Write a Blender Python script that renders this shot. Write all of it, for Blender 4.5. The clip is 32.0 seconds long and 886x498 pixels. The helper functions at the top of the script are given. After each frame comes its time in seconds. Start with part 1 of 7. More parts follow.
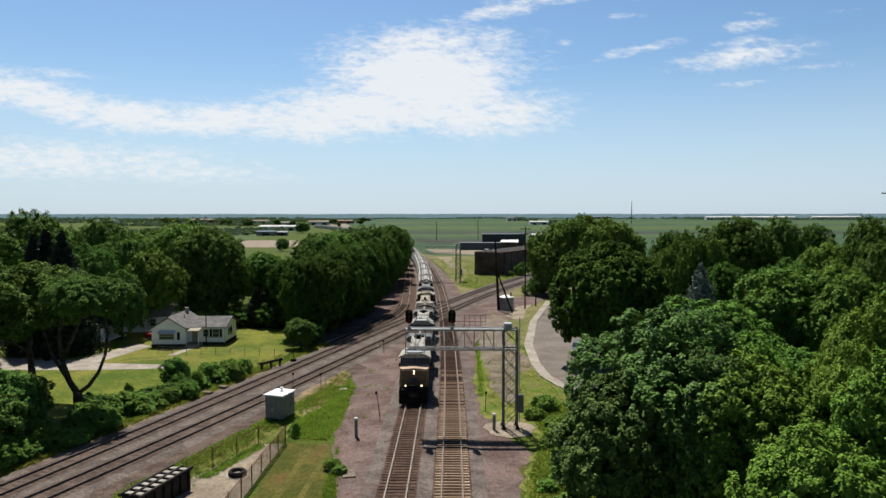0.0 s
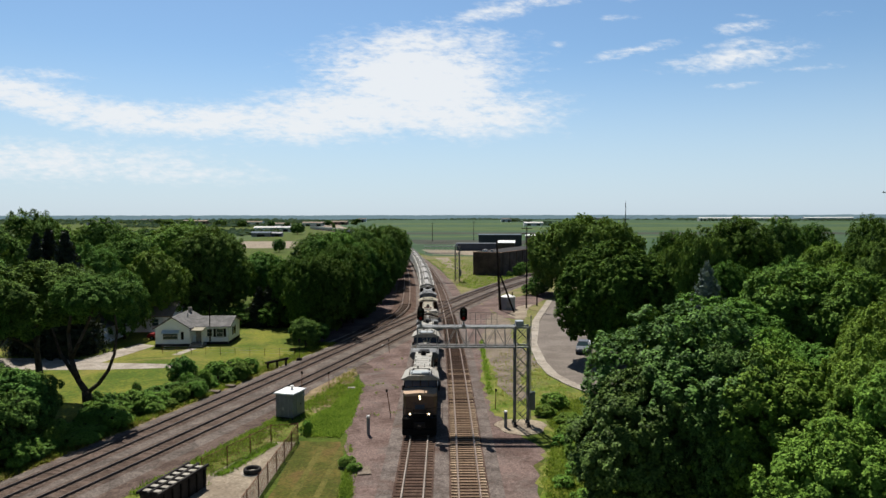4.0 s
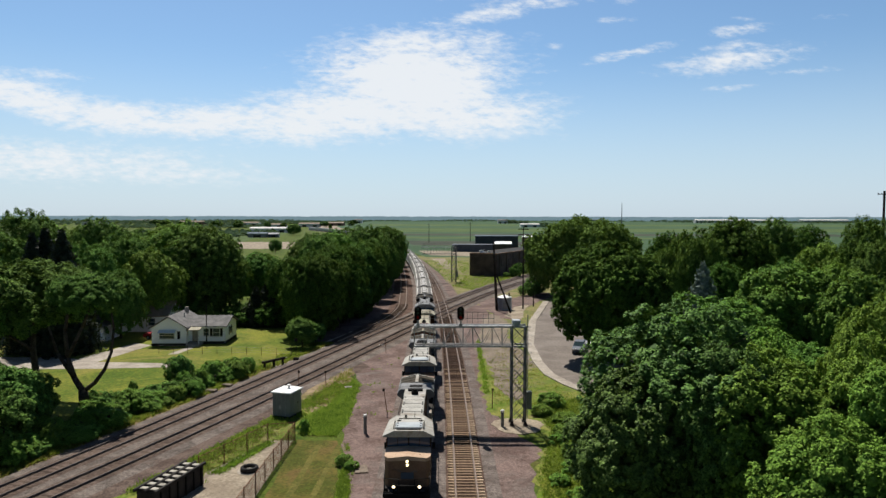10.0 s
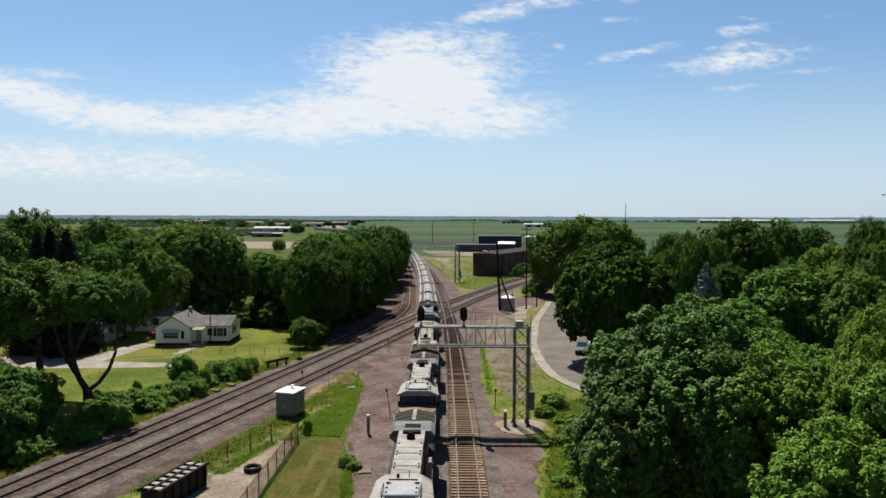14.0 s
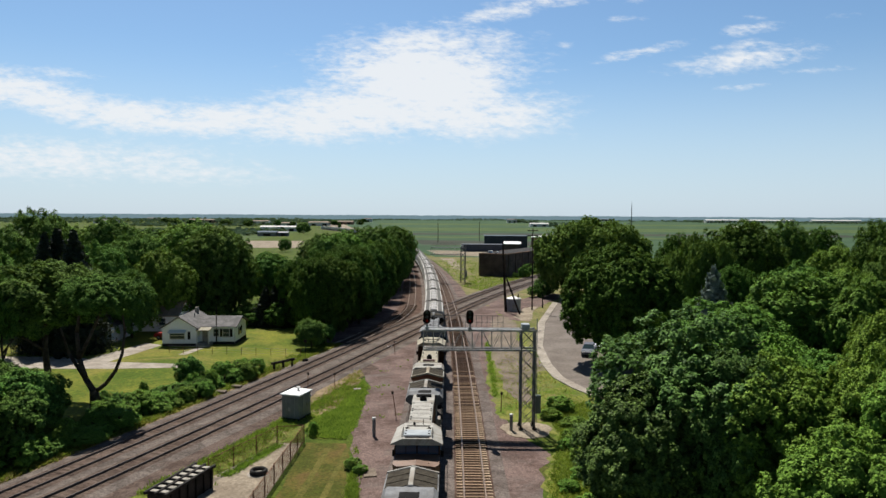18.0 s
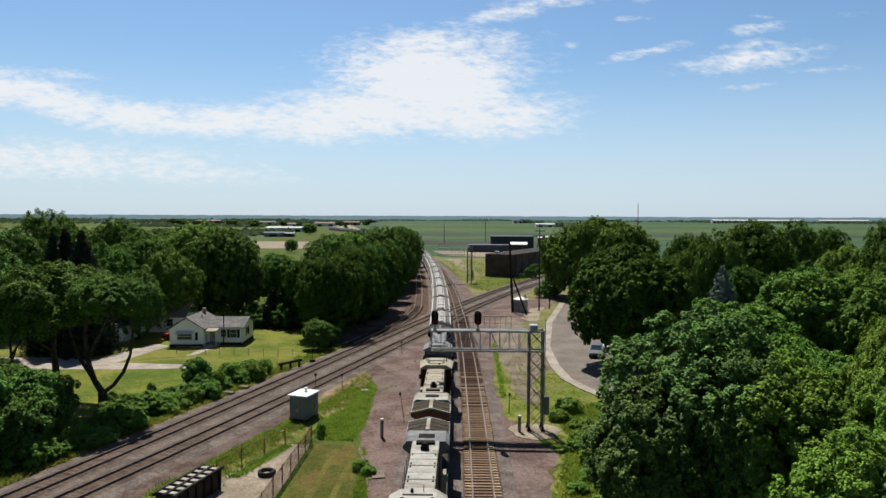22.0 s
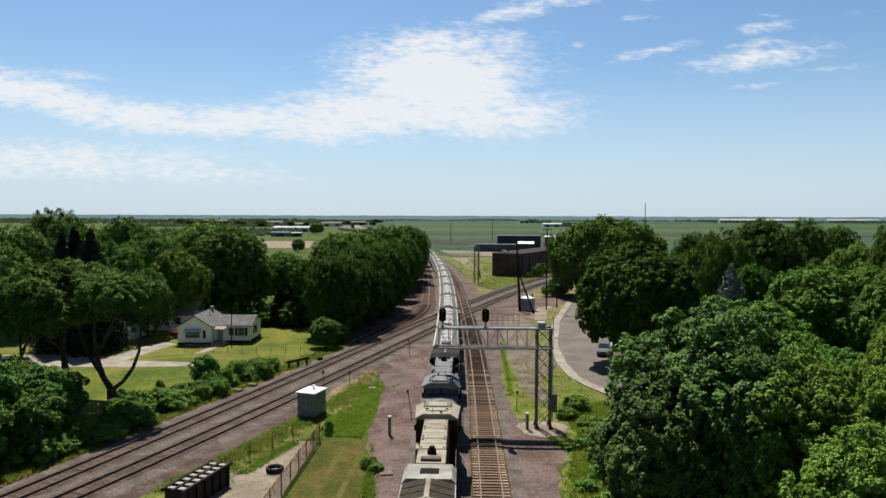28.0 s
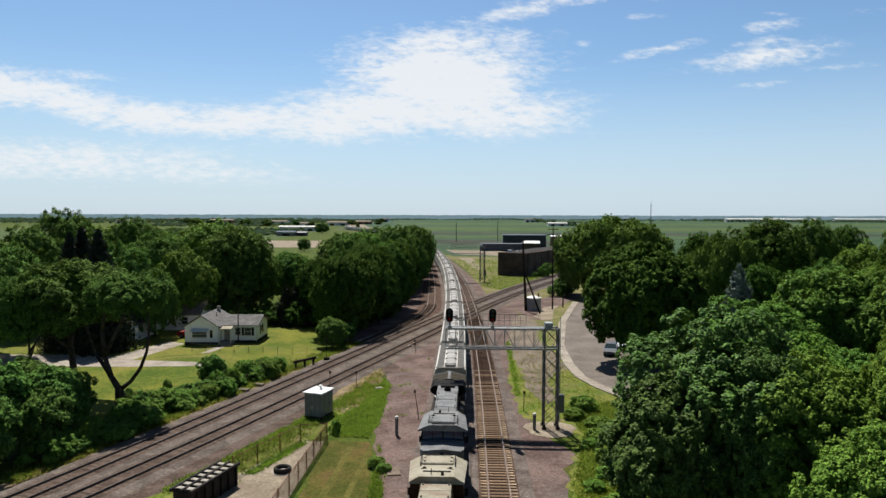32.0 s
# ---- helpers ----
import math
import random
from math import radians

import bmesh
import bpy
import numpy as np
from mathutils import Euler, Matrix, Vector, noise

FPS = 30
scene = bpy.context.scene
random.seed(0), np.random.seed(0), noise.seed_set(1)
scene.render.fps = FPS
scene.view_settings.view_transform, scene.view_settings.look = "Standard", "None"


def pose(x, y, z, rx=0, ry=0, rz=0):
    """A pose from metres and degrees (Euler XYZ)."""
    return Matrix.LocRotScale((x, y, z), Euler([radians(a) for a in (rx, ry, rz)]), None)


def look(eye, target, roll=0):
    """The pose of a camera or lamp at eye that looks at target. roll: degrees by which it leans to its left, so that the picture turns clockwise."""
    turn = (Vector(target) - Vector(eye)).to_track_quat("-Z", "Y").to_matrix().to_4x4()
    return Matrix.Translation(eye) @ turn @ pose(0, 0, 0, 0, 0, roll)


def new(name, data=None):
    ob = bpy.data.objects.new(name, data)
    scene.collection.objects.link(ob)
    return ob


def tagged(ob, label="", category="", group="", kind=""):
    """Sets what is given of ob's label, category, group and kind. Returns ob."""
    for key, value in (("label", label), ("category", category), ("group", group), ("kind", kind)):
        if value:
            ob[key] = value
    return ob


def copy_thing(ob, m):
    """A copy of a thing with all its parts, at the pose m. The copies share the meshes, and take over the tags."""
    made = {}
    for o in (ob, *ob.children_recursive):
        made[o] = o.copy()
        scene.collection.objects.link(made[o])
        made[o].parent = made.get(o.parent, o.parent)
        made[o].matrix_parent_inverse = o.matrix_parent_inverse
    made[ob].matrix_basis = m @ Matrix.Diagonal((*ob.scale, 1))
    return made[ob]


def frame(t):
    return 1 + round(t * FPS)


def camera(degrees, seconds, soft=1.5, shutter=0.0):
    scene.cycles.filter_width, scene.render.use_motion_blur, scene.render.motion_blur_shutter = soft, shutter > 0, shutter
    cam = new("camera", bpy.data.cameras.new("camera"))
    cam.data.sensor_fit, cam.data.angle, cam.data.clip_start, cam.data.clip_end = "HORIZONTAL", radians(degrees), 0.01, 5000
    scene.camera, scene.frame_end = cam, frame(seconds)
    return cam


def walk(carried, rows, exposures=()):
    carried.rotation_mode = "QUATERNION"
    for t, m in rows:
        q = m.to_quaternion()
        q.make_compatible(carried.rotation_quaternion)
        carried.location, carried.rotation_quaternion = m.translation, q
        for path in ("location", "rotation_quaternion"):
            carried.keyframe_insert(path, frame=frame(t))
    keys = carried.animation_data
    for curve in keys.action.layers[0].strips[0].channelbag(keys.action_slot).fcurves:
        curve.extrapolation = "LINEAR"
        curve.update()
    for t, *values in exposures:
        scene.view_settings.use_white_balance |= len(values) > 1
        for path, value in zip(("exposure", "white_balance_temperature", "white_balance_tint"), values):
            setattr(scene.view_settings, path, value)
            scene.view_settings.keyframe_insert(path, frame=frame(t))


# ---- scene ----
# ---------- camera: a small drone hovering about 19 m over the line ----------
def drone(x, y, z, yaw, tilt, lean):
    return Matrix.Translation((x, y, z)) @ Euler((radians(90 + tilt), 0, radians(yaw))).to_matrix().to_4x4() @ pose(0, 0, 0, 0, 0, lean)


# seconds, place, yaw, tilt, lean
FLIGHT = (
    (0.0, 1.60, 0.09, 19.71, 0.75, -2.87, -0.03),
    (0.5, 1.28, 0.05, 19.68, 0.58, -2.82, -0.04),
    (1.0, 0.66, -0.05, 19.61, 0.70, -2.84, -0.07),
    (1.5, 0.19, -0.11, 19.57, 0.71, -2.82, -0.09),
    (2.0, -0.02, -0.14, 19.51, 0.58, -2.83, -0.08),
    (2.5, -0.08, -0.12, 19.48, 0.50, -2.82, -0.07),
    (3.0, -0.07, -0.06, 19.46, 0.40, -2.80, -0.08),
    (3.5, -0.05, 0.00, 19.43, 0.30, -2.79, -0.08),
    (5.5, 0.02, 0.01, 19.30, 0.06, -2.68, -0.02),
    (6.0, 0.03, -0.01, 19.31, 0.02, -2.68, -0.01),
    (6.5, 0.05, -0.04, 19.31, -0.01, -2.67, 0.01),
    (7.0, 0.02, -0.07, 19.29, -0.05, -2.67, 0.02),
    (7.5, 0.00, -0.09, 19.29, -0.07, -2.67, 0.03),
    (8.0, -0.02, -0.12, 19.29, -0.08, -2.66, 0.05),
    (8.5, -0.05, -0.14, 19.26, -0.09, -2.66, 0.07),
    (9.0, -0.09, -0.15, 19.24, -0.10, -2.65, 0.08),
    (9.5, -0.11, -0.14, 19.22, -0.09, -2.65, 0.09),
    (10.0, -0.11, -0.14, 19.21, -0.08, -2.65, 0.10),
    (10.5, -0.10, -0.14, 19.21, -0.06, -2.65, 0.11),
    (11.0, -0.11, -0.14, 19.22, -0.03, -2.65, 0.12),
    (11.5, -0.09, -0.14, 19.26, 0.01, -2.66, 0.14),
    (12.0, -0.07, -0.15, 19.28, 0.04, -2.66, 0.16),
    (12.5, -0.09, -0.17, 19.29, 0.07, -2.66, 0.16),
    (13.0, -0.10, -0.18, 19.29, 0.12, -2.66, 0.16),
    (13.5, -0.09, -0.19, 19.28, 0.15, -2.66, 0.17),
    (14.0, -0.08, -0.21, 19.30, 0.21, -2.67, 0.18),
    (14.5, -0.04, -0.25, 19.33, 0.28, -2.67, 0.19),
    (16.5, -0.10, -0.23, 19.53, 0.53, -2.72, 0.27),
    (17.0, -0.14, -0.19, 19.58, 0.55, -2.74, 0.29),
    (17.5, -0.14, -0.13, 19.59, 0.60, -2.74, 0.29),
    (18.0, -0.15, -0.10, 19.62, 0.67, -2.74, 0.30),
    (18.5, -0.17, -0.12, 19.64, 0.74, -2.74, 0.29),
    (19.0, -0.17, -0.12, 19.63, 0.80, -2.73, 0.27),
    (19.5, -0.19, -0.10, 19.62, 0.87, -2.73, 0.25),
    (20.0, -0.23, -0.07, 19.61, 0.94, -2.73, 0.23),
    (20.5, -0.24, -0.01, 19.62, 0.99, -2.74, 0.22),
    (21.0, -0.24, 0.05, 19.63, 1.05, -2.74, 0.22),
    (21.5, -0.27, 0.08, 19.63, 1.10, -2.72, 0.23),
    (22.0, -0.33, 0.09, 19.63, 1.16, -2.70, 0.23),
    (22.5, -0.34, 0.10, 19.63, 1.23, -2.68, 0.21),
    (23.0, -0.32, 0.09, 19.62, 1.27, -2.68, 0.21),
    (23.5, -0.31, 0.07, 19.60, 1.31, -2.67, 0.21),
    (24.0, -0.32, 0.05, 19.57, 1.35, -2.67, 0.20),
    (24.5, -0.34, 0.04, 19.53, 1.39, -2.67, 0.19),
    (25.0, -0.36, 0.07, 19.50, 1.45, -2.67, 0.17),
    (25.5, -0.38, 0.11, 19.46, 1.50, -2.67, 0.15),
    (27.5, -0.40, 0.13, 19.40, 1.69, -2.70, 0.19),
    (28.0, -0.42, 0.12, 19.39, 1.71, -2.71, 0.19),
    (28.5, -0.43, 0.11, 19.41, 1.77, -2.71, 0.20),
    (29.0, -0.45, 0.11, 19.42, 1.83, -2.72, 0.20),
    (29.5, -0.47, 0.11, 19.42, 1.88, -2.73, 0.19),
    (30.0, -0.51, 0.10, 19.40, 1.93, -2.73, 0.18),
    (30.5, -0.53, 0.11, 19.39, 1.98, -2.73, 0.17),
    (31.0, -0.55, 0.13, 19.39, 2.04, -2.73, 0.16),
    (31.5, -0.57, 0.14, 19.43, 2.09, -2.74, 0.16),
    (32.0, -0.59, 0.16, 19.47, 2.14, -2.77, 0.15),
)
cam = camera(65.5, 32.0, soft=1.5)
walk(cam, [(r[0], drone(*r[1:])) for r in FLIGHT])

# ---------- world, sun, exposure ----------
SUN_TRAVEL = Vector((0.2, -0.59, -1.0)).normalized()
SUN_UP = math.asin(-SUN_TRAVEL.z)
scene.view_settings.exposure = 0.42


class Nodes:
    """Short ways to wire shader nodes."""

    def __init__(self, tree):
        self.tree = tree
        tree.nodes.clear()

    def add(self, kind):
        return self.tree.nodes.new(kind)

    def link(self, a, b):
        self.tree.links.new(a, b)

    def put(self, socket, value):
        if hasattr(value, "is_output"):
            self.link(value, socket)
        else:
            socket.default_value = value

    def math(self, op, a, b=0.0, c=0.0):
        n = self.add("ShaderNodeMath")
        n.operation = op
        for i, v in enumerate((a, b, c)):
            self.put(n.inputs[i], v)
        return n.outputs[0]

    def smooth(self, v, lo, hi, a=0.0, b=1.0):
        n = self.add("ShaderNodeMapRange")
        n.interpolation_type = "SMOOTHSTEP"
        for i, x in enumerate((v, lo, hi, a, b)):
            self.put(n.inputs[i], x)
        return n.outputs[0]

    def noise(self, vec, scale, detail=4.0, rough=0.55, warp=0.0):
        n = self.add("ShaderNodeTexNoise")
        if vec is not None:
            self.link(vec, n.inputs["Vector"])
        n.inputs["Scale"].default_value, n.inputs["Detail"].default_value = scale, detail
        n.inputs["Roughness"].default_value, n.inputs["Distortion"].default_value = rough, warp
        return n.outputs["Fac"]

    def mix(self, fac, a, b, mode="MIX"):
        n = self.add("ShaderNodeMix")
        n.data_type, n.blend_type = "RGBA", mode
        self.put(n.inputs[0], fac)
        self.put(n.inputs[6], a if hasattr(a, "is_output") else (*a, 1))
        self.put(n.inputs[7], b if hasattr(b, "is_output") else (*b, 1))
        return n.outputs[2]

    def xyz(self, x, y, z):
        n = self.add("ShaderNodeCombineXYZ")
        for i, v in enumerate((x, y, z)):
            self.put(n.inputs[i], v)
        return n.outputs[0]


def make_sky():
    world = bpy.data.worlds.new("sky")
    world.use_nodes = True
    scene.world = world
    n = Nodes(world.node_tree)
    sky = n.add("ShaderNodeTexSky")
    sky.sky_type, sky.sun_disc = "NISHITA", False
    sky.sun_elevation, sky.sun_rotation = SUN_UP, math.atan2(-SUN_TRAVEL.x, -SUN_TRAVEL.y)
    sky.altitude, sky.air_density, sky.dust_density, sky.ozone_density = 200, 1.0, 0.6, 2.0
    way = n.add("ShaderNodeTexCoord").outputs["Generated"]
    sep = n.add("ShaderNodeSeparateXYZ")
    n.link(way, sep.inputs[0])
    x, y, z = sep.outputs
    ahead = n.math("MAXIMUM", n.math("ABSOLUTE", y), 0.05)
    u = n.math("DIVIDE", x, ahead)
    v = n.math("DIVIDE", z, ahead)
    flat = n.xyz(u, n.math("MULTIPLY", v, 3.0), n.math("SIGN", y))
    big = n.noise(flat, 6.0, 4.0, 0.55, 0.3)
    fine = n.noise(n.xyz(u, n.math("MULTIPLY", v, 3.2), 0.3), 26.0, 5.0, 0.62, 0.4)
    billow = n.noise(n.xyz(n.math("ADD", u, n.math("MULTIPLY", v, 0.5)), n.math("MULTIPLY", v, 2.6), 1.7), 62.0, 4.0, 0.6, 0.2)
    grain = n.math("ADD", n.math("MULTIPLY", n.math("SUBTRACT", big, 0.5), 1.1), n.math("MULTIPLY", n.math("SUBTRACT", fine, 0.5), 1.5))
    grain = n.math("ADD", grain, n.math("MULTIPLY", n.math("SUBTRACT", billow, 0.5), 1.4))
    # banks of thin cloud: middle (u, v), half sizes, slope, weight
    banks = (
        (-0.045, 0.195, 0.150, 0.066, 0.0, 1.25), (0.03, 0.150, 0.135, 0.040, 0.02, 1.15), (-0.14, 0.150, 0.15, 0.042, 0.02, 1.15), (-0.03, 0.245, 0.135, 0.026, 0.06, 0.95),
        (-0.20, 0.132, 0.15, 0.030, 0.0, 1.05), (-0.34, 0.138, 0.15, 0.026, 0.03, 1.05), (-0.46, 0.142, 0.12, 0.026, -0.10, 1.05), (-0.58, 0.166, 0.13, 0.030, -0.24, 1.1), (-0.70, 0.190, 0.10, 0.034, -0.2, 1.1),
        (-0.56, 0.204, 0.07, 0.010, -0.12, 0.55), (-0.60, 0.080, 0.30, 0.036, -0.02, 0.86), (-0.42, 0.090, 0.08, 0.012, 0.0, 0.6), (-0.40, 0.060, 0.18, 0.020, -0.03, 0.72),
        (0.055, 0.288, 0.10, 0.013, 0.16, 0.85), (0.13, 0.306, 0.09, 0.012, 0.05, 0.8), (0.06, 0.322, 0.08, 0.012, 0.1, 0.7), (0.255, 0.310, 0.025, 0.008, 0.0, 0.62), (0.24, 0.283, 0.04, 0.006, 0.05, 0.58),
        (0.16, 0.246, 0.02, 0.006, 0.0, 0.5), (0.15, 0.210, 0.04, 0.006, 0.1, 0.55), (0.27, 0.236, 0.07, 0.010, 0.20, 0.78), (0.425, 0.268, 0.055, 0.010, 0.10, 0.72), (0.42, 0.246, 0.05, 0.009, 0.10, 0.7),
        (0.415, 0.225, 0.115, 0.019, 0.14, 0.85), (0.51, 0.210, 0.075, 0.006, 0.06, 0.62), (0.41, 0.187, 0.040, 0.006, 0.06, 0.62), (0.56, 0.288, 0.035, 0.006, 0.05, 0.5), (0.43, 0.285, 0.03, 0.005, 0.0, 0.55),
    )
    total = None
    for cu, cv, a, b, slope, weight in banks:
        du = n.math("SUBTRACT", u, cu)
        dv = n.math("SUBTRACT", n.math("SUBTRACT", v, cv), n.math("MULTIPLY", du, slope))
        d = n.math("ADD", n.math("POWER", n.math("ABSOLUTE", n.math("DIVIDE", du, a)), 2.0), n.math("POWER", n.math("ABSOLUTE", n.math("DIVIDE", dv, b)), 2.0))
        m = n.math("MULTIPLY", n.math("POWER", 2.718, n.math("MULTIPLY", d, -0.8)), weight)
        total = m if total is None else n.math("MAXIMUM", total, m)
    # behind the camera the same thin cloud goes on
    behind = n.math("MULTIPLY", n.math("LESS_THAN", y, 0.05), 0.12)
    total = n.math("ADD", total, behind)
    cover = n.smooth(n.math("ADD", total, n.math("MULTIPLY", grain, n.math("ADD", n.math("MULTIPLY", total, 0.55), 0.30))), 0.30, 1.12)
    cover = n.math("MULTIPLY", cover, n.smooth(z, 0.0, 0.06))
    veil = n.math("MULTIPLY", n.smooth(n.math("ABSOLUTE", z), 0.0, 0.24, 1.0, 0.0), 0.72)
    blue = n.mix(1.0, sky.outputs[0], (0.90, 1.08, 1.18), "MULTIPLY")
    hazy = n.mix(veil, blue, (6.3, 7.6, 9.2))
    clouded = n.mix(n.math("MULTIPLY", cover, 0.93), hazy, (9.1, 9.4, 9.7))
    # the blue deepens towards the zenith and away from the sun
    deep = n.math("MULTIPLY", n.smooth(z, 0.28, 0.85, 1.0, 0.42), n.smooth(y, -0.7, 0.2, 0.55, 1.0))
    clouded = n.mix(1.0, clouded, n.xyz(deep, deep, deep), "MULTIPLY")
    bg = n.add("ShaderNodeBackground")
    n.link(clouded, bg.inputs[0])
    bg.inputs[1].default_value = 0.070
    n.link(bg.outputs[0], n.add("ShaderNodeOutputWorld").inputs[0])


make_sky()
sun = new("sun", bpy.data.lights.new("sun", "SUN"))
sun.data.energy, sun.data.angle, sun.data.color = 5.0, radians(0.53), (1.0, 0.95, 0.87)
sun.matrix_world = look((-20, 60, 100), Vector((-20, 60, 100)) + SUN_TRAVEL)
# ---------- materials ----------
def paint(name, a, b, scale=1.0, rough=0.8, bump=0.0, metal=0.0, fine=None, spread=0.0, dirt=None, island=False, spec=0.5, speck=0.0, much=0.5, middle=None):
    """A surface that varies between the colours a and b at two scales. spread: how far pieces differ; dirt: a third colour in stains."""
    m = bpy.data.materials.new(name)
    m.use_nodes = True
    n = Nodes(m.node_tree)
    at = n.add("ShaderNodeTexCoord").outputs["Object"]
    coarse = n.noise(at, scale, 5.0, 0.6, 0.3)
    small = n.noise(at, fine or scale * 9.0, 4.0, 0.6)
    f = n.math("ADD", n.math("MULTIPLY", coarse, 0.6), n.math("MULTIPLY", small, 0.4))
    col = n.mix(n.smooth(f, 0.40, 0.60), a, b)
    if dirt:
        col = n.mix(n.smooth(n.noise(at, scale * 0.55, 6.0, 0.65, 0.8), 0.5, 0.72), col, dirt)
    if middle:
        across = n.add("ShaderNodeSeparateXYZ")
        n.link(at, across.inputs[0])
        worn = n.math("ADD", n.math("ABSOLUTE", across.outputs[0]), n.math("MULTIPLY", n.math("SUBTRACT", coarse, 0.5), 0.8))
        col = n.mix(n.smooth(worn, 0.60, 0.85, 0.5, 0.0), col, middle)
    if speck:
        cells = n.add("ShaderNodeTexVoronoi")
        cells.inputs["Scale"].default_value = speck
        n.link(at, cells.inputs["Vector"])
        grey = n.add("ShaderNodeRGBToBW")
        n.link(cells.outputs["Color"], grey.inputs[0])
        tone = n.add("ShaderNodeHueSaturation")
        n.link(col, tone.inputs["Color"])
        n.put(tone.inputs["Value"], n.math("ADD", n.math("MULTIPLY", grey.outputs[0], 2 * much), 1.0 - much))
        col = tone.outputs[0]
    if spread:
        rnd = n.add("ShaderNodeNewGeometry").outputs["Random Per Island"] if island else n.add("ShaderNodeObjectInfo").outputs["Random"]
        hsv = n.add("ShaderNodeHueSaturation")
        n.link(col, hsv.inputs["Color"])
        n.put(hsv.inputs["Value"], n.math("ADD", n.math("MULTIPLY", rnd, 2 * spread), 1.0 - spread))
        col = hsv.outputs[0]
    bs = n.add("ShaderNodeBsdfPrincipled")
    n.link(col, bs.inputs["Base Color"])
    n.put(bs.inputs["Roughness"], n.smooth(small, 0.2, 0.8, max(rough - 0.12, 0.05), min(rough + 0.12, 1.0)))
    bs.inputs["Metallic"].default_value = metal
    bs.inputs["Specular IOR Level"].default_value = spec if rough < 0.8 else 0.08
    if bump:
        bm_ = n.add("ShaderNodeBump")
        bm_.inputs["Strength"].default_value, bm_.inputs["Distance"].default_value = min(bump, 1.0), 0.05
        n.link(f, bm_.inputs["Height"])
        n.link(bm_.outputs[0], bs.inputs["Normal"])
    n.link(bs.outputs[0], n.add("ShaderNodeOutputMaterial").inputs[0])
    return m


def foliage(name, dark, light, through_light=0.35, spread=0.25, gloss=0.5, shine=0.12):
    """Leaves: each one a shade of its own, letting some light through."""
    m = bpy.data.materials.new(name)
    m.use_nodes = True
    n = Nodes(m.node_tree)
    leaf = n.add("ShaderNodeNewGeometry").outputs["Random Per Island"]
    tree = n.add("ShaderNodeObjectInfo").outputs["Random"]
    at = n.add("ShaderNodeTexCoord").outputs["Object"]
    f = n.math("ADD", n.math("MULTIPLY", leaf, 0.45), n.math("MULTIPLY", n.noise(at, 0.5, 3.0), 0.55))
    col = n.mix(n.smooth(f, 0.25, 0.75), dark, light)
    hsv = n.add("ShaderNodeHueSaturation")
    n.link(col, hsv.inputs["Color"])
    n.put(hsv.inputs["Hue"], n.math("ADD", n.math("MULTIPLY", tree, 0.03), 0.485))
    n.put(hsv.inputs["Value"], n.math("ADD", n.math("MULTIPLY", tree, 2 * spread), 1.0 - spread))
    bs = n.add("ShaderNodeBsdfPrincipled")
    n.link(hsv.outputs[0], bs.inputs["Base Color"])
    bs.inputs["Roughness"].default_value = gloss
    bs.inputs["Specular IOR Level"].default_value = shine
    tr = n.add("ShaderNodeBsdfTranslucent")
    n.link(n.mix(0.5, hsv.outputs[0], (0.19, 0.27, 0.018)), tr.inputs[0])
    mx = n.add("ShaderNodeMixShader")
    mx.inputs[0].default_value = through_light
    n.link(bs.outputs[0], mx.inputs[1])
    n.link(tr.outputs[0], mx.inputs[2])
    n.link(mx.outputs[0], n.add("ShaderNodeOutputMaterial").inputs[0])
    return m


def glow(name, colour, strength):
    m = bpy.data.materials.new(name)
    m.use_nodes = True
    n = Nodes(m.node_tree)
    e = n.add("ShaderNodeEmission")
    e.inputs[0].default_value, e.inputs[1].default_value = (*colour, 1), strength
    n.link(e.outputs[0], n.add("ShaderNodeOutputMaterial").inputs[0])
    return m


def glass(name, tint=(0.03, 0.05, 0.06)):
    m = bpy.data.materials.new(name)
    m.use_nodes = True
    n = Nodes(m.node_tree)
    bs = n.add("ShaderNodeBsdfPrincipled")
    bs.inputs["Base Color"].default_value = (*tint, 1)
    bs.inputs["Roughness"].default_value = 0.06
    bs.inputs["Specular IOR Level"].default_value = 0.45
    n.link(bs.outputs[0], n.add("ShaderNodeOutputMaterial").inputs[0])
    return m


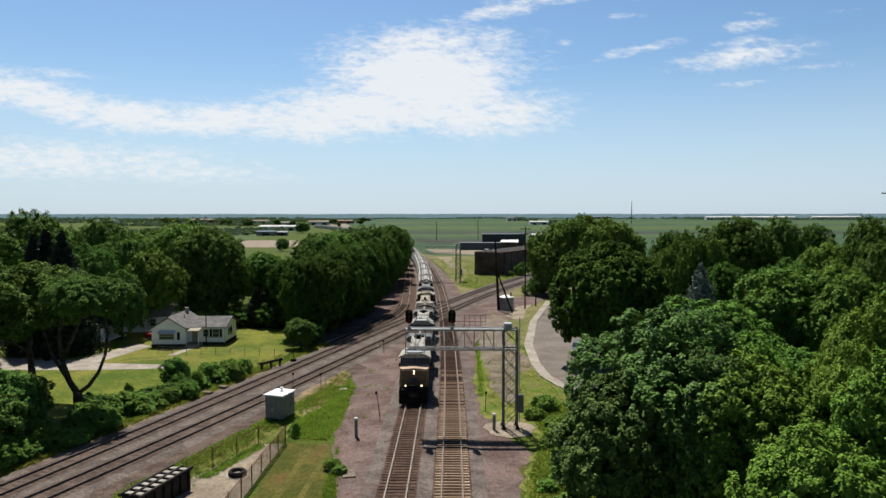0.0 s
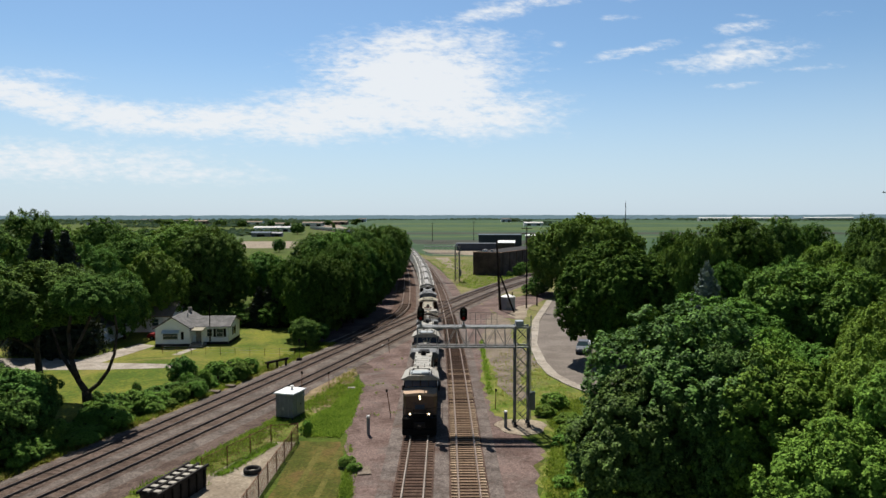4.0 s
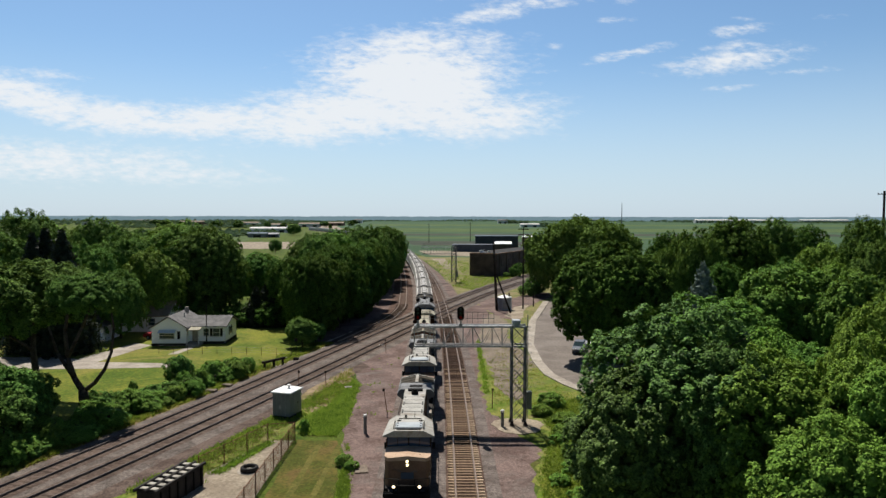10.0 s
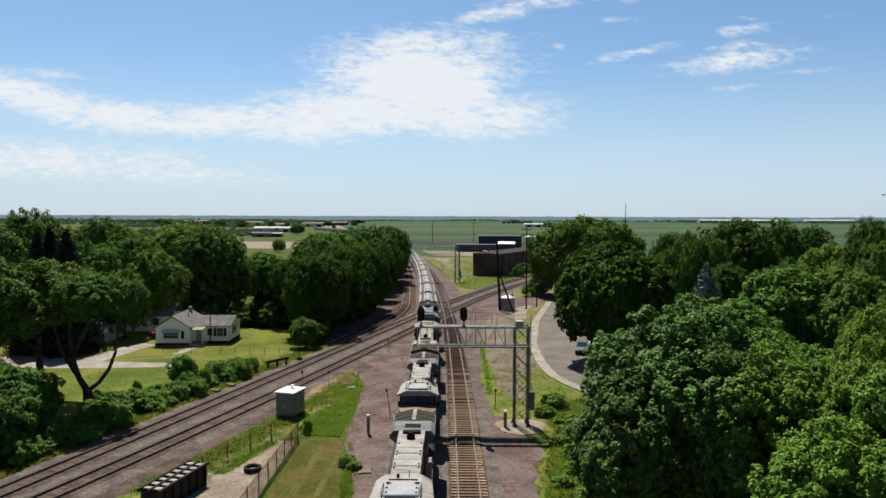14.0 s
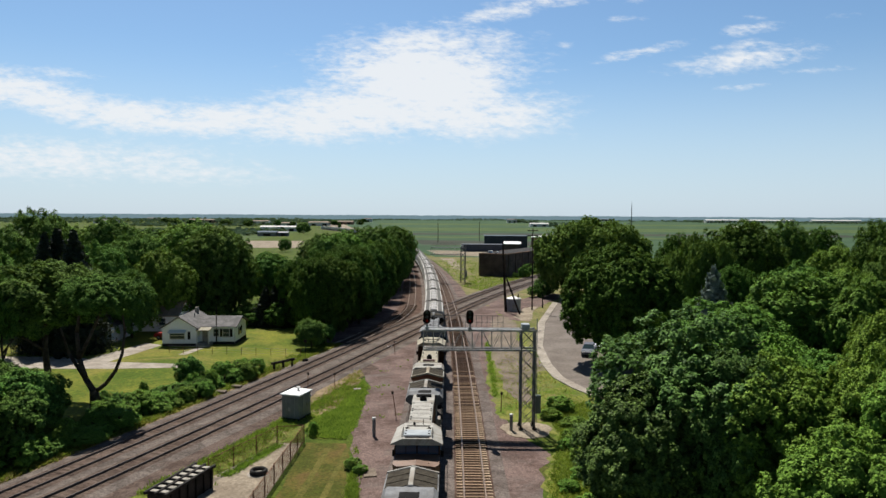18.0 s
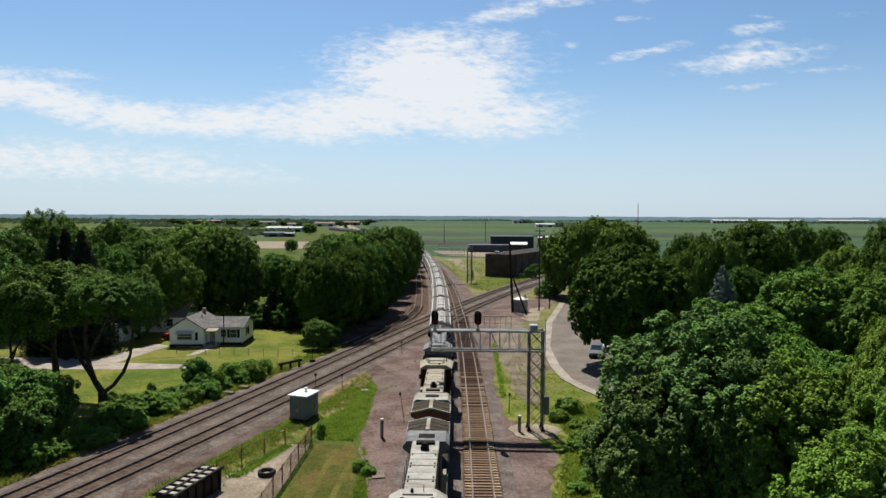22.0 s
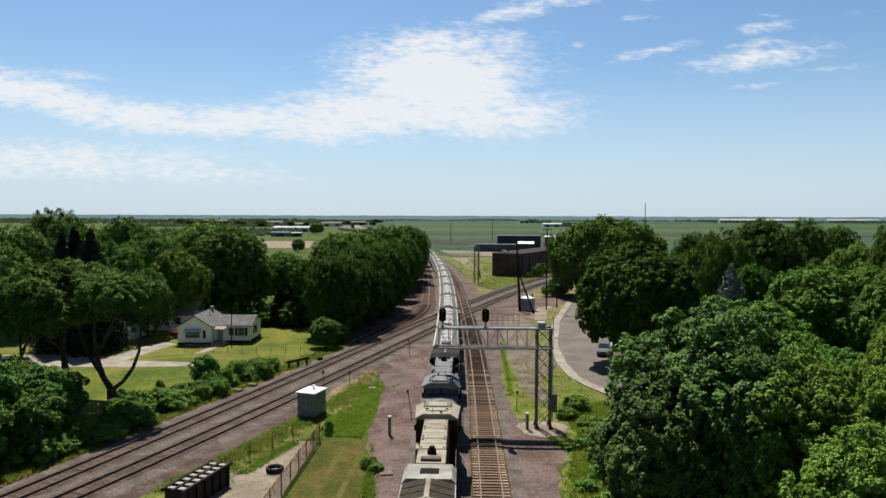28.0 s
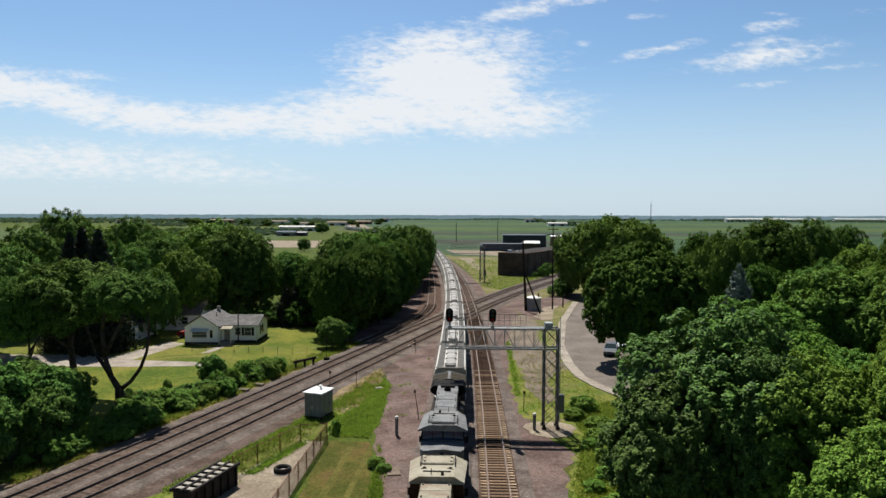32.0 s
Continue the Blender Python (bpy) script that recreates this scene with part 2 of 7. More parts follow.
M = dict(
    meadow=paint("meadow", (0.032, 0.060, 0.006), (0.078, 0.102, 0.013), 0.2, 0.95, 0.6, fine=3.0, dirt=(0.085, 0.080, 0.022), speck=5.0, much=0.35),
    lawn=paint("lawn", (0.055, 0.090, 0.009), (0.145, 0.152, 0.022), 0.12, 0.95, 0.5, fine=1.8, dirt=(0.190, 0.158, 0.048), speck=5.0, much=0.3),
    verge=paint("rough_verge", (0.070, 0.115, 0.010), (0.165, 0.165, 0.040), 0.4, 0.95, 0.5, fine=2.6, dirt=(0.180, 0.140, 0.085), speck=5.0, much=0.3),
    mown_pale=paint("mown_wheel_mark", (0.070, 0.072, 0.014), (0.108, 0.096, 0.024), 0.8, 0.95, 0.5, fine=5.0, speck=6.0, much=0.3),
    grit=paint("trodden_grit", (0.125, 0.100, 0.078), (0.205, 0.168, 0.132), 0.3, 0.95, 0.6, fine=2.0, dirt=(0.120, 0.118, 0.040), speck=9.0, much=0.3),
    scrub=paint("scrubby_ground", (0.095, 0.112, 0.026), (0.185, 0.160, 0.070), 0.12, 0.95, 0.5, fine=1.2, dirt=(0.165, 0.125, 0.085), speck=3.0, much=0.3),
    strip=paint("mown_strip", (0.048, 0.058, 0.008), (0.098, 0.082, 0.019), 0.30, 0.95, 0.5, fine=4.0, dirt=(0.115, 0.074, 0.026), speck=6.0, much=0.3),
    yard=paint("yard_gravel", (0.082, 0.054, 0.046), (0.165, 0.118, 0.104), 0.22, 0.95, 0.9, fine=2.2, dirt=(0.130, 0.108, 0.096), speck=11.0, much=0.42),
    ballast=paint("ballast", (0.086, 0.070, 0.062), (0.155, 0.129, 0.115), 0.5, 0.95, 1.0, fine=3.0, dirt=(0.092, 0.061, 0.050), speck=12.0, much=0.45),
    oldbed=paint("dark_ballast", (0.080, 0.066, 0.057), (0.150, 0.125, 0.108), 0.5, 0.95, 1.0, fine=3.0, dirt=(0.088, 0.062, 0.050), speck=12.0, much=0.45),
    rustbed=paint("brown_ballast", (0.056, 0.034, 0.026), (0.105, 0.068, 0.052), 0.5, 0.95, 1.0, fine=3.0, dirt=(0.052, 0.030, 0.022), speck=12.0, much=0.4),
    sand=paint("sandy_gravel", (0.19, 0.155, 0.115), (0.29, 0.245, 0.185), 0.3, 0.95, 0.6, fine=2.0, dirt=(0.15, 0.12, 0.078), speck=6.0, much=0.25),
    concrete=paint("concrete", (0.24, 0.21, 0.175), (0.34, 0.305, 0.26), 0.5, 0.9, 0.4, fine=3.0, dirt=(0.19, 0.16, 0.125), speck=5.0, much=0.15),
    asphalt=paint("asphalt", (0.13, 0.11, 0.094), (0.18, 0.156, 0.136), 0.2, 0.9, 0.4, fine=3.0, dirt=(0.115, 0.097, 0.084), speck=6.0, much=0.15),
    # the blue in this crop green is distant haze put into the colour
    crop=paint("crop_field", (0.031, 0.063, 0.029), (0.050, 0.088, 0.042), 0.02, 0.95, 0.0, fine=0.3),
    pasture=paint("pasture", (0.046, 0.078, 0.021), (0.076, 0.104, 0.034), 0.02, 0.95, 0.0, fine=0.2),
    soil=paint("bare_soil", (0.032, 0.036, 0.026), (0.055, 0.055, 0.04), 0.02, 0.95, 0.0, fine=0.2),
    tie_old=paint("tie_brown", (0.050, 0.030, 0.021), (0.105, 0.068, 0.048), 1.2, 0.9, 0.6, spread=0.35),
    tie_new=paint("tie_tan", (0.200, 0.140, 0.090), (0.36, 0.275, 0.190), 1.2, 0.9, 0.5, spread=0.3, middle=(0.120, 0.074, 0.048)),
    tie_stuff=paint("tie_weathered", (0.060, 0.042, 0.032), (0.115, 0.083, 0.064), 1.2, 0.9, 0.6, spread=0.3, island=True),
    rail=paint("rail_steel", (0.15, 0.118, 0.095), (0.25, 0.205, 0.17), 2.0, 0.5, 0.1, metal=0.2),
    rail_tan=paint("rail_rust_tan", (0.15, 0.105, 0.078), (0.23, 0.165, 0.125), 2.0, 0.42, 0.1, metal=0.35),
    rail_dark=paint("rail_rust", (0.030, 0.020, 0.016), (0.062, 0.042, 0.034), 2.0, 0.7, 0.1, metal=0.1),
    bark=paint("bark", (0.035, 0.027, 0.02), (0.085, 0.068, 0.05), 2.0, 0.95, 1.0),
    maple=foliage("maple_leaf", (0.030, 0.068, 0.015), (0.150, 0.262, 0.060), 0.10, 0.10, gloss=0.5, shine=0.04),
    lime=foliage("fresh_leaf", (0.062, 0.130, 0.017), (0.205, 0.345, 0.055), 0.15, 0.10, gloss=0.6, shine=0.03),
    bright=foliage("bright_leaf", (0.044, 0.096, 0.015), (0.165, 0.290, 0.050), 0.13, 0.08, gloss=0.6, shine=0.03),
    willow=foliage("willow_leaf", (0.062, 0.112, 0.022), (0.155, 0.240, 0.050), 0.10, 0.04, gloss=0.7, shine=0.02),
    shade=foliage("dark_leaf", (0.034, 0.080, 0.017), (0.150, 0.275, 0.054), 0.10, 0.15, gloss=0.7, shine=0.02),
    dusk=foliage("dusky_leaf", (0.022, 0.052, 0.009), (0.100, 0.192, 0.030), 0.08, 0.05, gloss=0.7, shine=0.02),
    needle=foliage("spruce_needle", (0.006, 0.013, 0.007), (0.018, 0.028, 0.013), 0.05),
    blue_needle=foliage("blue_spruce_needle", (0.075, 0.105, 0.090), (0.165, 0.205, 0.180), 0.1, shine=0.03, gloss=0.7),
    # far leaves tinted grey-blue, some haze painted into their green
    far_leaf=foliage("far_leaf", (0.030, 0.052, 0.034), (0.052, 0.080, 0.050), 0.2, gloss=0.8, shine=0.0),
    slate_blue=paint("blue_shingle", (0.10, 0.13, 0.16), (0.15, 0.18, 0.21), 1.0, 0.9),
    weed=foliage("weed_leaf", (0.085, 0.150, 0.022), (0.265, 0.370, 0.055), 0.40, shine=0.03, gloss=0.6),
    dry=foliage("dry_weed", (0.16, 0.15, 0.03), (0.34, 0.30, 0.07), 0.3, shine=0.15, gloss=0.6),
    galv=paint("galvanised_steel", (0.22, 0.225, 0.225), (0.34, 0.345, 0.345), 1.5, 0.5, 0.05, metal=0.3),
    hut=paint("grey_painted_steel", (0.135, 0.145, 0.155), (0.185, 0.195, 0.205), 0.8, 0.5, 0.1, dirt=(0.11, 0.108, 0.10)),
    white=paint("white_paint", (0.60, 0.60, 0.585), (0.72, 0.72, 0.70), 0.8, 0.55, 0.05),
    siding=paint("white_siding", (0.83, 0.86, 0.89), (0.89, 0.91, 0.93), 0.4, 0.6, 0.1),
    shingle=paint("grey_shingle", (0.11, 0.107, 0.105), (0.18, 0.174, 0.17), 1.0, 0.9, 0.6, fine=5.0),
    black=paint("black_paint", (0.006, 0.006, 0.006), (0.015, 0.014, 0.013), 1.0, 0.8, 0.05),
    dark_steel=paint("dark_steel", (0.018, 0.017, 0.016), (0.045, 0.040, 0.036), 1.0, 0.8, 0.1),
    brick=paint("dark_brick", (0.060, 0.046, 0.042), (0.108, 0.082, 0.074), 0.3, 0.9, 0.3, fine=3.0, spread=0.1),
    brick_tan=paint("tan_brick", (0.20, 0.12, 0.09), (0.28, 0.18, 0.13), 0.3, 0.9, 0.2),
    navy=paint("navy_cladding", (0.030, 0.042, 0.066), (0.048, 0.064, 0.094), 0.3, 0.6, 0.05),
    pole=paint("creosoted_wood", (0.018, 0.014, 0.012), (0.05, 0.04, 0.033), 1.5, 0.9, 0.5),
    timber=paint("weathered_timber", (0.25, 0.23, 0.195), (0.40, 0.37, 0.32), 2.0, 0.9, 0.5),
    rubber=paint("tyre_rubber", (0.015, 0.015, 0.015), (0.04, 0.038, 0.036), 2.0, 0.85, 0.3),
    dark_red=paint("dark_red_paint", (0.045, 0.016, 0.012), (0.075, 0.026, 0.02), 1.0, 0.7, 0.05),
    dry_soil=paint("dry_soil", (0.16, 0.115, 0.065), (0.24, 0.18, 0.11), 0.5, 0.95, 0.5, fine=3.0, dirt=(0.11, 0.10, 0.03), speck=6.0, much=0.3),
    rust=paint("rusty_steel", (0.10, 0.045, 0.025), (0.22, 0.11, 0.07), 1.5, 0.85, 0.4),
    loco_top=paint("loco_roof_grey", (0.27, 0.26, 0.235), (0.38, 0.37, 0.335), 0.7, 0.8, 0.1, dirt=(0.20, 0.165, 0.13)),
    loco_cream=paint("loco_roof_cream", (0.265, 0.24, 0.18), (0.36, 0.335, 0.265), 0.7, 0.8, 0.1, dirt=(0.21, 0.155, 0.11)),
    loco_slate=paint("loco_roof_slate", (0.145, 0.15, 0.155), (0.225, 0.23, 0.235), 0.7, 0.8, 0.1, dirt=(0.11, 0.105, 0.10)),
    loco_side=paint("loco_body_brown", (0.030, 0.015, 0.009), (0.055, 0.029, 0.016), 0.8, 0.8, 0.05),
    loco_nose=paint("loco_nose_brown", (0.110, 0.056, 0.032), (0.170, 0.092, 0.054), 0.8, 0.5, 0.05),
    hall=paint("dark_steel_cladding", (0.020, 0.026, 0.032), (0.034, 0.042, 0.050), 0.3, 0.6, 0.05),
    lattice=paint("weathered_steel", (0.085, 0.088, 0.088), (0.14, 0.143, 0.143), 1.5, 0.7, 0.05),
    trough=paint("hatch_grey", (0.23, 0.225, 0.215), (0.32, 0.31, 0.295), 0.5, 0.7, 0.1, dirt=(0.18, 0.165, 0.14)),
    loco_orange=paint("loco_body_orange", (0.12, 0.035, 0.014), (0.17, 0.055, 0.02), 0.8, 0.6, 0.05, dirt=(0.08, 0.03, 0.015)),
    loco_tan=paint("loco_stripe_tan", (0.38, 0.26, 0.18), (0.48, 0.35, 0.25), 0.8, 0.8, 0.05),
    soot=paint("roof_black_steel", (0.02, 0.02, 0.02), (0.05, 0.049, 0.046), 1.0, 0.6, 0.1),
    grille=paint("radiator_grille", (0.032, 0.027, 0.020), (0.065, 0.056, 0.042), 3.0, 0.9, 0.4),
    hopper=paint("hopper_grey", (0.36, 0.35, 0.33), (0.47, 0.46, 0.44), 0.5, 0.7, 0.1, spread=0.08, dirt=(0.28, 0.26, 0.22)),
    walk_mesh=paint("running_board", (0.08, 0.078, 0.073), (0.135, 0.13, 0.122), 2.0, 0.85, 0.3),
    roof_unit=paint("cooler_paint", (0.24, 0.27, 0.29), (0.33, 0.36, 0.38), 0.8, 0.7, 0.05),
    brownbed=paint("oil_stained_ballast", (0.062, 0.043, 0.034), (0.118, 0.087, 0.071), 0.5, 0.95, 1.0, fine=3.0, dirt=(0.060, 0.040, 0.031), speck=12.0, much=0.45),
    pane=glass("dark_glass"),
    cab_glass=glass("cab_glass", (0.03, 0.055, 0.10)),
    lamp_on=glow("headlight", (1.0, 0.80, 0.45), 3.2),
    red_on=glow("red_signal", (1.0, 0.06, 0.03), 0.03),
    # no lamp: emissive blue that paints the haze of the horizon strip
    painted_haze=glow("painted_haze", (0.125, 0.188, 0.215), 1.0),
    red_paint=paint("red_car_paint", (0.28, 0.02, 0.02), (0.36, 0.03, 0.03), 1.0, 0.3),
    car_paint=paint("silver_car_paint", (0.42, 0.44, 0.46), (0.50, 0.52, 0.54), 1.0, 0.3, metal=0.3),
    blue_wall=paint("pale_blue_siding", (0.45, 0.55, 0.62), (0.55, 0.64, 0.70), 0.5, 0.6),
    tan_roof=paint("tan_shingle", (0.20, 0.162, 0.125), (0.26, 0.212, 0.165), 1.0, 0.9),
    silver=paint("tank_silver", (0.26, 0.29, 0.33), (0.34, 0.37, 0.41), 0.7, 0.6, 0.05, metal=0.2),
    cover_white=paint("cover_sheet", (0.48, 0.47, 0.45), (0.60, 0.59, 0.57), 0.05, 0.8),
)
# ---------- mesh tools ----------
class Shape:
    """Collects the faces of one mesh."""

    def __init__(self):
        self.v, self.f = [], []

    def hull(self, points, faces):
        """A convex body: the faces are turned outwards."""
        pts = [Vector(p) for p in points]
        mid = sum(pts, Vector()) / len(pts)
        k = len(self.v)
        self.v += [tuple(p) for p in pts]
        for f in faces:
            c = sum((pts[i] for i in f), Vector()) / len(f)
            nrm = (pts[f[1]] - pts[f[0]]).cross(pts[f[2]] - pts[f[0]])
            self.f.append(tuple(k + i for i in (f if nrm.dot(c - mid) >= 0 else f[::-1])))
        return self

    def box(self, x0, x1, y0, y1, z0, z1, c=0.0):
        if c <= 0:
            pts = [(x, y, z) for x in (x0, x1) for y in (y0, y1) for z in (z0, z1)]
            return self.hull(pts, [(0, 1, 3, 2), (4, 5, 7, 6), (0, 1, 5, 4), (2, 3, 7, 6), (0, 2, 6, 4), (1, 3, 7, 5)])
        lo, hi = (x0, y0, z0), (x1, y1, z1)
        pts, at = [], {}
        for i in range(8):
            corner = [(hi if i >> a & 1 else lo)[a] for a in range(3)]
            ins = [corner[a] + (-c if i >> a & 1 else c) for a in range(3)]
            for a in range(3):
                at[i, a] = len(pts)
                pts.append([corner[b] if b == a else ins[b] for b in range(3)])
        faces = []
        for a in range(3):
            b, d = [o for o in range(3) if o != a]
            for s in (0, 1):
                ring = [s << a | p << b | q << d for p, q in ((0, 0), (1, 0), (1, 1), (0, 1))]
                faces.append([at[i, a] for i in ring])
            for p in (0, 1):
                for q in (0, 1):
                    i = p << b | q << d
                    j = i | 1 << a
                    faces.append([at[i, b], at[j, b], at[j, d], at[i, d]])
        faces += [[at[i, 0], at[i, 1], at[i, 2]] for i in range(8)]
        return self.hull(pts, faces)

    def prism(self, outline, a0, a1, axis="y"):
        """An outline of (p, q) pairs drawn out along an axis; p, q are the other two axes in order."""
        def spot(p, q, a):
            return {"x": (a, p, q), "y": (p, a, q), "z": (p, q, a)}[axis]
        n, k = len(outline), len(self.v)
        self.v += [spot(p, q, a0) for p, q in outline] + [spot(p, q, a1) for p, q in outline]
        area = sum(outline[i][0] * outline[(i + 1) % n][1] - outline[(i + 1) % n][0] * outline[i][1] for i in range(n))
        flip = (area > 0) == (axis == "y")
        flip = flip != (a1 < a0)
        for i in range(n):
            j = (i + 1) % n
            f = (k + i, k + j, k + n + j, k + n + i)
            self.f.append(f[::-1] if flip else f)
        lid, end = tuple(range(k + n, k + 2 * n)), tuple(range(k + n - 1, k - 1, -1))
        self.f += [lid[::-1], end[::-1]] if flip else [lid, end]
        return self

    def tube(self, p, q, r, r2=None, sides=6, caps=True):
        p, q = Vector(p), Vector(q)
        way = (q - p).normalized()
        side = way.orthogonal().normalized()
        up = way.cross(side)
        k, r2 = len(self.v), r if r2 is None else r2
        for at, rad in ((p, r), (q, r2)):
            for i in range(sides):
                a = 2 * math.pi * i / sides
                self.v.append(tuple(at + rad * (math.cos(a) * side + math.sin(a) * up)))
        for i in range(sides):
            j = (i + 1) % sides
            self.f.append((k + i, k + j, k + sides + j, k + sides + i))
        if caps:
            self.f += [tuple(range(k + sides - 1, k - 1, -1)), tuple(range(k + sides, k + 2 * sides))]
        return self

    def lathe(self, rings, sides=16, x=0.0, y=0.0):
        """rings of (radius, z), from the bottom up."""
        k = len(self.v)
        for r, z in rings:
            self.v += [(x + r * math.cos(2 * math.pi * i / sides), y + r * math.sin(2 * math.pi * i / sides), z) for i in range(sides)]
        for m in range(len(rings) - 1):
            for i in range(sides):
                j = (i + 1) % sides
                a = k + m * sides
                self.f.append((a + i, a + j, a + sides + j, a + sides + i))
        self.f += [tuple(range(k + sides - 1, k - 1, -1)), tuple(range(k + (len(rings) - 1) * sides, k + len(rings) * sides))]
        return self

    def quad(self, *pts):
        k = len(self.v)
        self.v += [tuple(p) for p in pts]
        self.f.append(tuple(range(k, k + len(pts))))
        return self

    def mesh(self, name, material, smooth=False):
        me = bpy.data.meshes.new(name)
        me.from_pydata(self.v, [], self.f)
        me.materials.append(material)
        if smooth:
            me.polygons.foreach_set("use_smooth", [True] * len(me.polygons))
        me.update()
        return me


def part(name, shape, material, parent=None, label="", smooth=False, at=None):
    """One mesh object, under its thing where one is given."""
    ob = new(name, shape.mesh(name, material, smooth) if isinstance(shape, Shape) else shape)
    if parent is not None:
        ob.parent = parent
    if at is not None:
        ob.matrix_basis = at
    return tagged(ob, label=label)


def thing(name, label, category, m=None, group="", kind=""):
    ob = new(name)
    if m is not None:
        ob.matrix_basis = m
    return tagged(ob, label, category, group, kind)


def sheet(name, outline, z, material, label, thick=0.0, category="ground"):
    """A flat piece of the setting from its outline."""
    s = Shape()
    area = sum(a[0] * b[1] - b[0] * a[1] for a, b in zip(outline, outline[1:] + outline[:1]))
    ring = outline if area > 0 else outline[::-1]
    if thick:
        n = len(ring)
        s.v = [(x, y, z) for x, y in ring] + [(x, y, z - thick) for x, y in ring]
        s.f = [tuple(range(n))] + [(i, n + i, n + (i + 1) % n, (i + 1) % n) for i in range(n)]
    else:
        s.quad(*[(x, y, z) for x, y in ring])
    return tagged(part(name, s, material), label, category, kind="structure")


def ragged(outline, step=1.2, amount=0.35, seed=1):
    """An outline with the wandering edge that grass and gravel have."""
    rnd = random.Random(seed)
    out = []
    for (x0, y0), (x1, y1) in zip(outline, outline[1:] + outline[:1]):
        far = math.hypot(x1 - x0, y1 - y0)
        k = max(1, int(far / step))
        for i in range(k):
            t = i / k
            w = amount * (0.6 * math.sin(3.1 * (x0 + t * (x1 - x0)) + 1.7 * (y0 + t * (y1 - y0))) + rnd.uniform(-0.7, 0.7))
            out.append((x0 + t * (x1 - x0) + w * (y1 - y0) / far, y0 + t * (y1 - y0) - w * (x1 - x0) / far))
    return out


def band(centre, profile, y0, y1, step):
    """A strip along a line: profile is a row of (offset to the right, z) from left to right."""
    s = Shape()
    count = max(2, int((y1 - y0) / step) + 1)
    n = len(profile)
    for i in range(count):
        y = y0 + (y1 - y0) * i / (count - 1)
        x, slope = centre(y), (centre(y + 0.5) - centre(y - 0.5))
        k = math.hypot(1, slope)
        for off, z in profile:
            s.v.append((x + off / k, y - off * slope / k, z))
        if i:
            a = (i - 1) * n
            s.f += [(a + j, a + j + 1, a + n + j + 1, a + n + j) for j in range(n - 1)]
    return s


# ---------- the lines of the tracks ----------
def main_line(y):
    """The track that the train uses: straight, then a wide bend to the left."""
    return -2.33 - 2.17e-4 * max(0.0, y - 60.0) ** 2


def second_line(y):
    return main_line(y) + 3.95 - 0.02 * max(0.0, min(y - 60.0, 200.0)) * 0.01


_far = np.polyfit(np.array((47, 59, 73.5, 85.5, 127.5, 149, 184, 226)), np.array((-30.6, -27.0, -22.55, -19.15, -6.8, -0.6, 11.6, 28.3)), 3)
_near = np.polyfit(np.array((47, 59, 73.5, 88.3, 103, 117, 134.5, 167, 207)), np.array((-26.6, -23.05, -18.15, -13.65, -9.4, -5.4, -0.5, 10.4, 26.0)), 3)


def far_diagonal(y):
    return float(np.polyval(_far, y)) if y < 240 else float(np.polyval(_far, 240) + 0.42 * (y - 240))


def near_diagonal(y):
    return float(np.polyval(_near, y)) if y < 240 else float(np.polyval(_near, 240) + 0.42 * (y - 240))


def link_line(y):
    """A connecting track that leaves the far diagonal and swings beside the main line."""
    if y >= 150.0:
        return main_line(y) - 4.7
    t = (y - 103.0) / 47.0
    a, b, sa, sb = -15.6, main_line(150.0) - 4.7, 0.27 * 47, -0.04 * 47
    return (2 * t ** 3 - 3 * t ** 2 + 1) * a + (t ** 3 - 2 * t ** 2 + t) * sa + (3 * t ** 2 - 2 * t ** 3) * b + (t ** 3 - t ** 2) * sb
# ---------- ground ----------
def ground_sheet():
    s = Shape()
    edges = [-4500, -1500, -500, -200, -120, -80, -50, -30, -15, 0, 15, 30, 50, 80, 120, 200, 500, 1500, 4500]
    deep = [-600, -100, -30, 0, 20, 40, 60, 80, 100, 130, 170, 220, 300, 450, 700, 1200, 2500, 4700]
    n = len(edges)
    for y in deep:
        s.v += [(x, y, 0.0) for x in edges]
    for j in range(len(deep) - 1):
        for i in range(n - 1):
            a = j * n + i
            s.f.append((a, a + 1, a + n + 1, a + n))
    return tagged(part("ground", s, M["meadow"]), "flat grassy ground of a small prairie town", "ground", kind="structure")


ground_sheet()

yard = [(6.0, 20), (6.4, 49), (8.0, 56), (4.8, 66), (4.4, 80), (5.2, 95), (7.5, 112), (10, 128), (9, 146), (4, 165), (2.5, 195), (-1, 235), (-8, 300), (-24, 370),
        (-44, 372), (-28, 285), (-21, 230), (-18.0, 180), (-17, 140), (-20, 108), (-16, 95), (-11.2, 86), (-9.4, 78), (-8.9, 66), (-8.6, 57), (-6.6, 47), (-6.4, 20)]
sheet("ground_yard", ragged(yard, 1.5, 0.4, 3), 0.012, M["yard"], "reddish-grey gravel between the tracks", category="gravel")
sheet("ground_mown", ragged([(-12.6, 58.4), (-8.9, 58.2), (-7.4, 46.6), (-7.0, 30), (-12.2, 30), (-12.2, 46.6)], 1.0, 0.15, 5), 0.02, M["strip"], "mown strip of dry grass beside a fence", category="grass")
for nm, x0, x1 in (("ground_mown_mark", -10.9, -10.4), ("ground_mown_mark_near", -9.2, -8.75)):
    sheet(nm, ragged([(x0 + 0.25, 57.0), (x1 + 0.2, 57.0), (x1, 46), (x1, 31), (x0, 31), (x0, 46)], 2.0, 0.05, 15), 0.024, M["mown_pale"], "dry yellowed wheel mark in the mown strip", category="grass")
sheet("ground_compound", [(-14.7, 58.2), (-12.9, 58.2), (-12.9, 30), (-25.5, 30), (-19.3, 47.5), (-17.4, 51.6)], 0.024, M["sand"], "pale sandy gravel inside a wire fence", category="gravel")
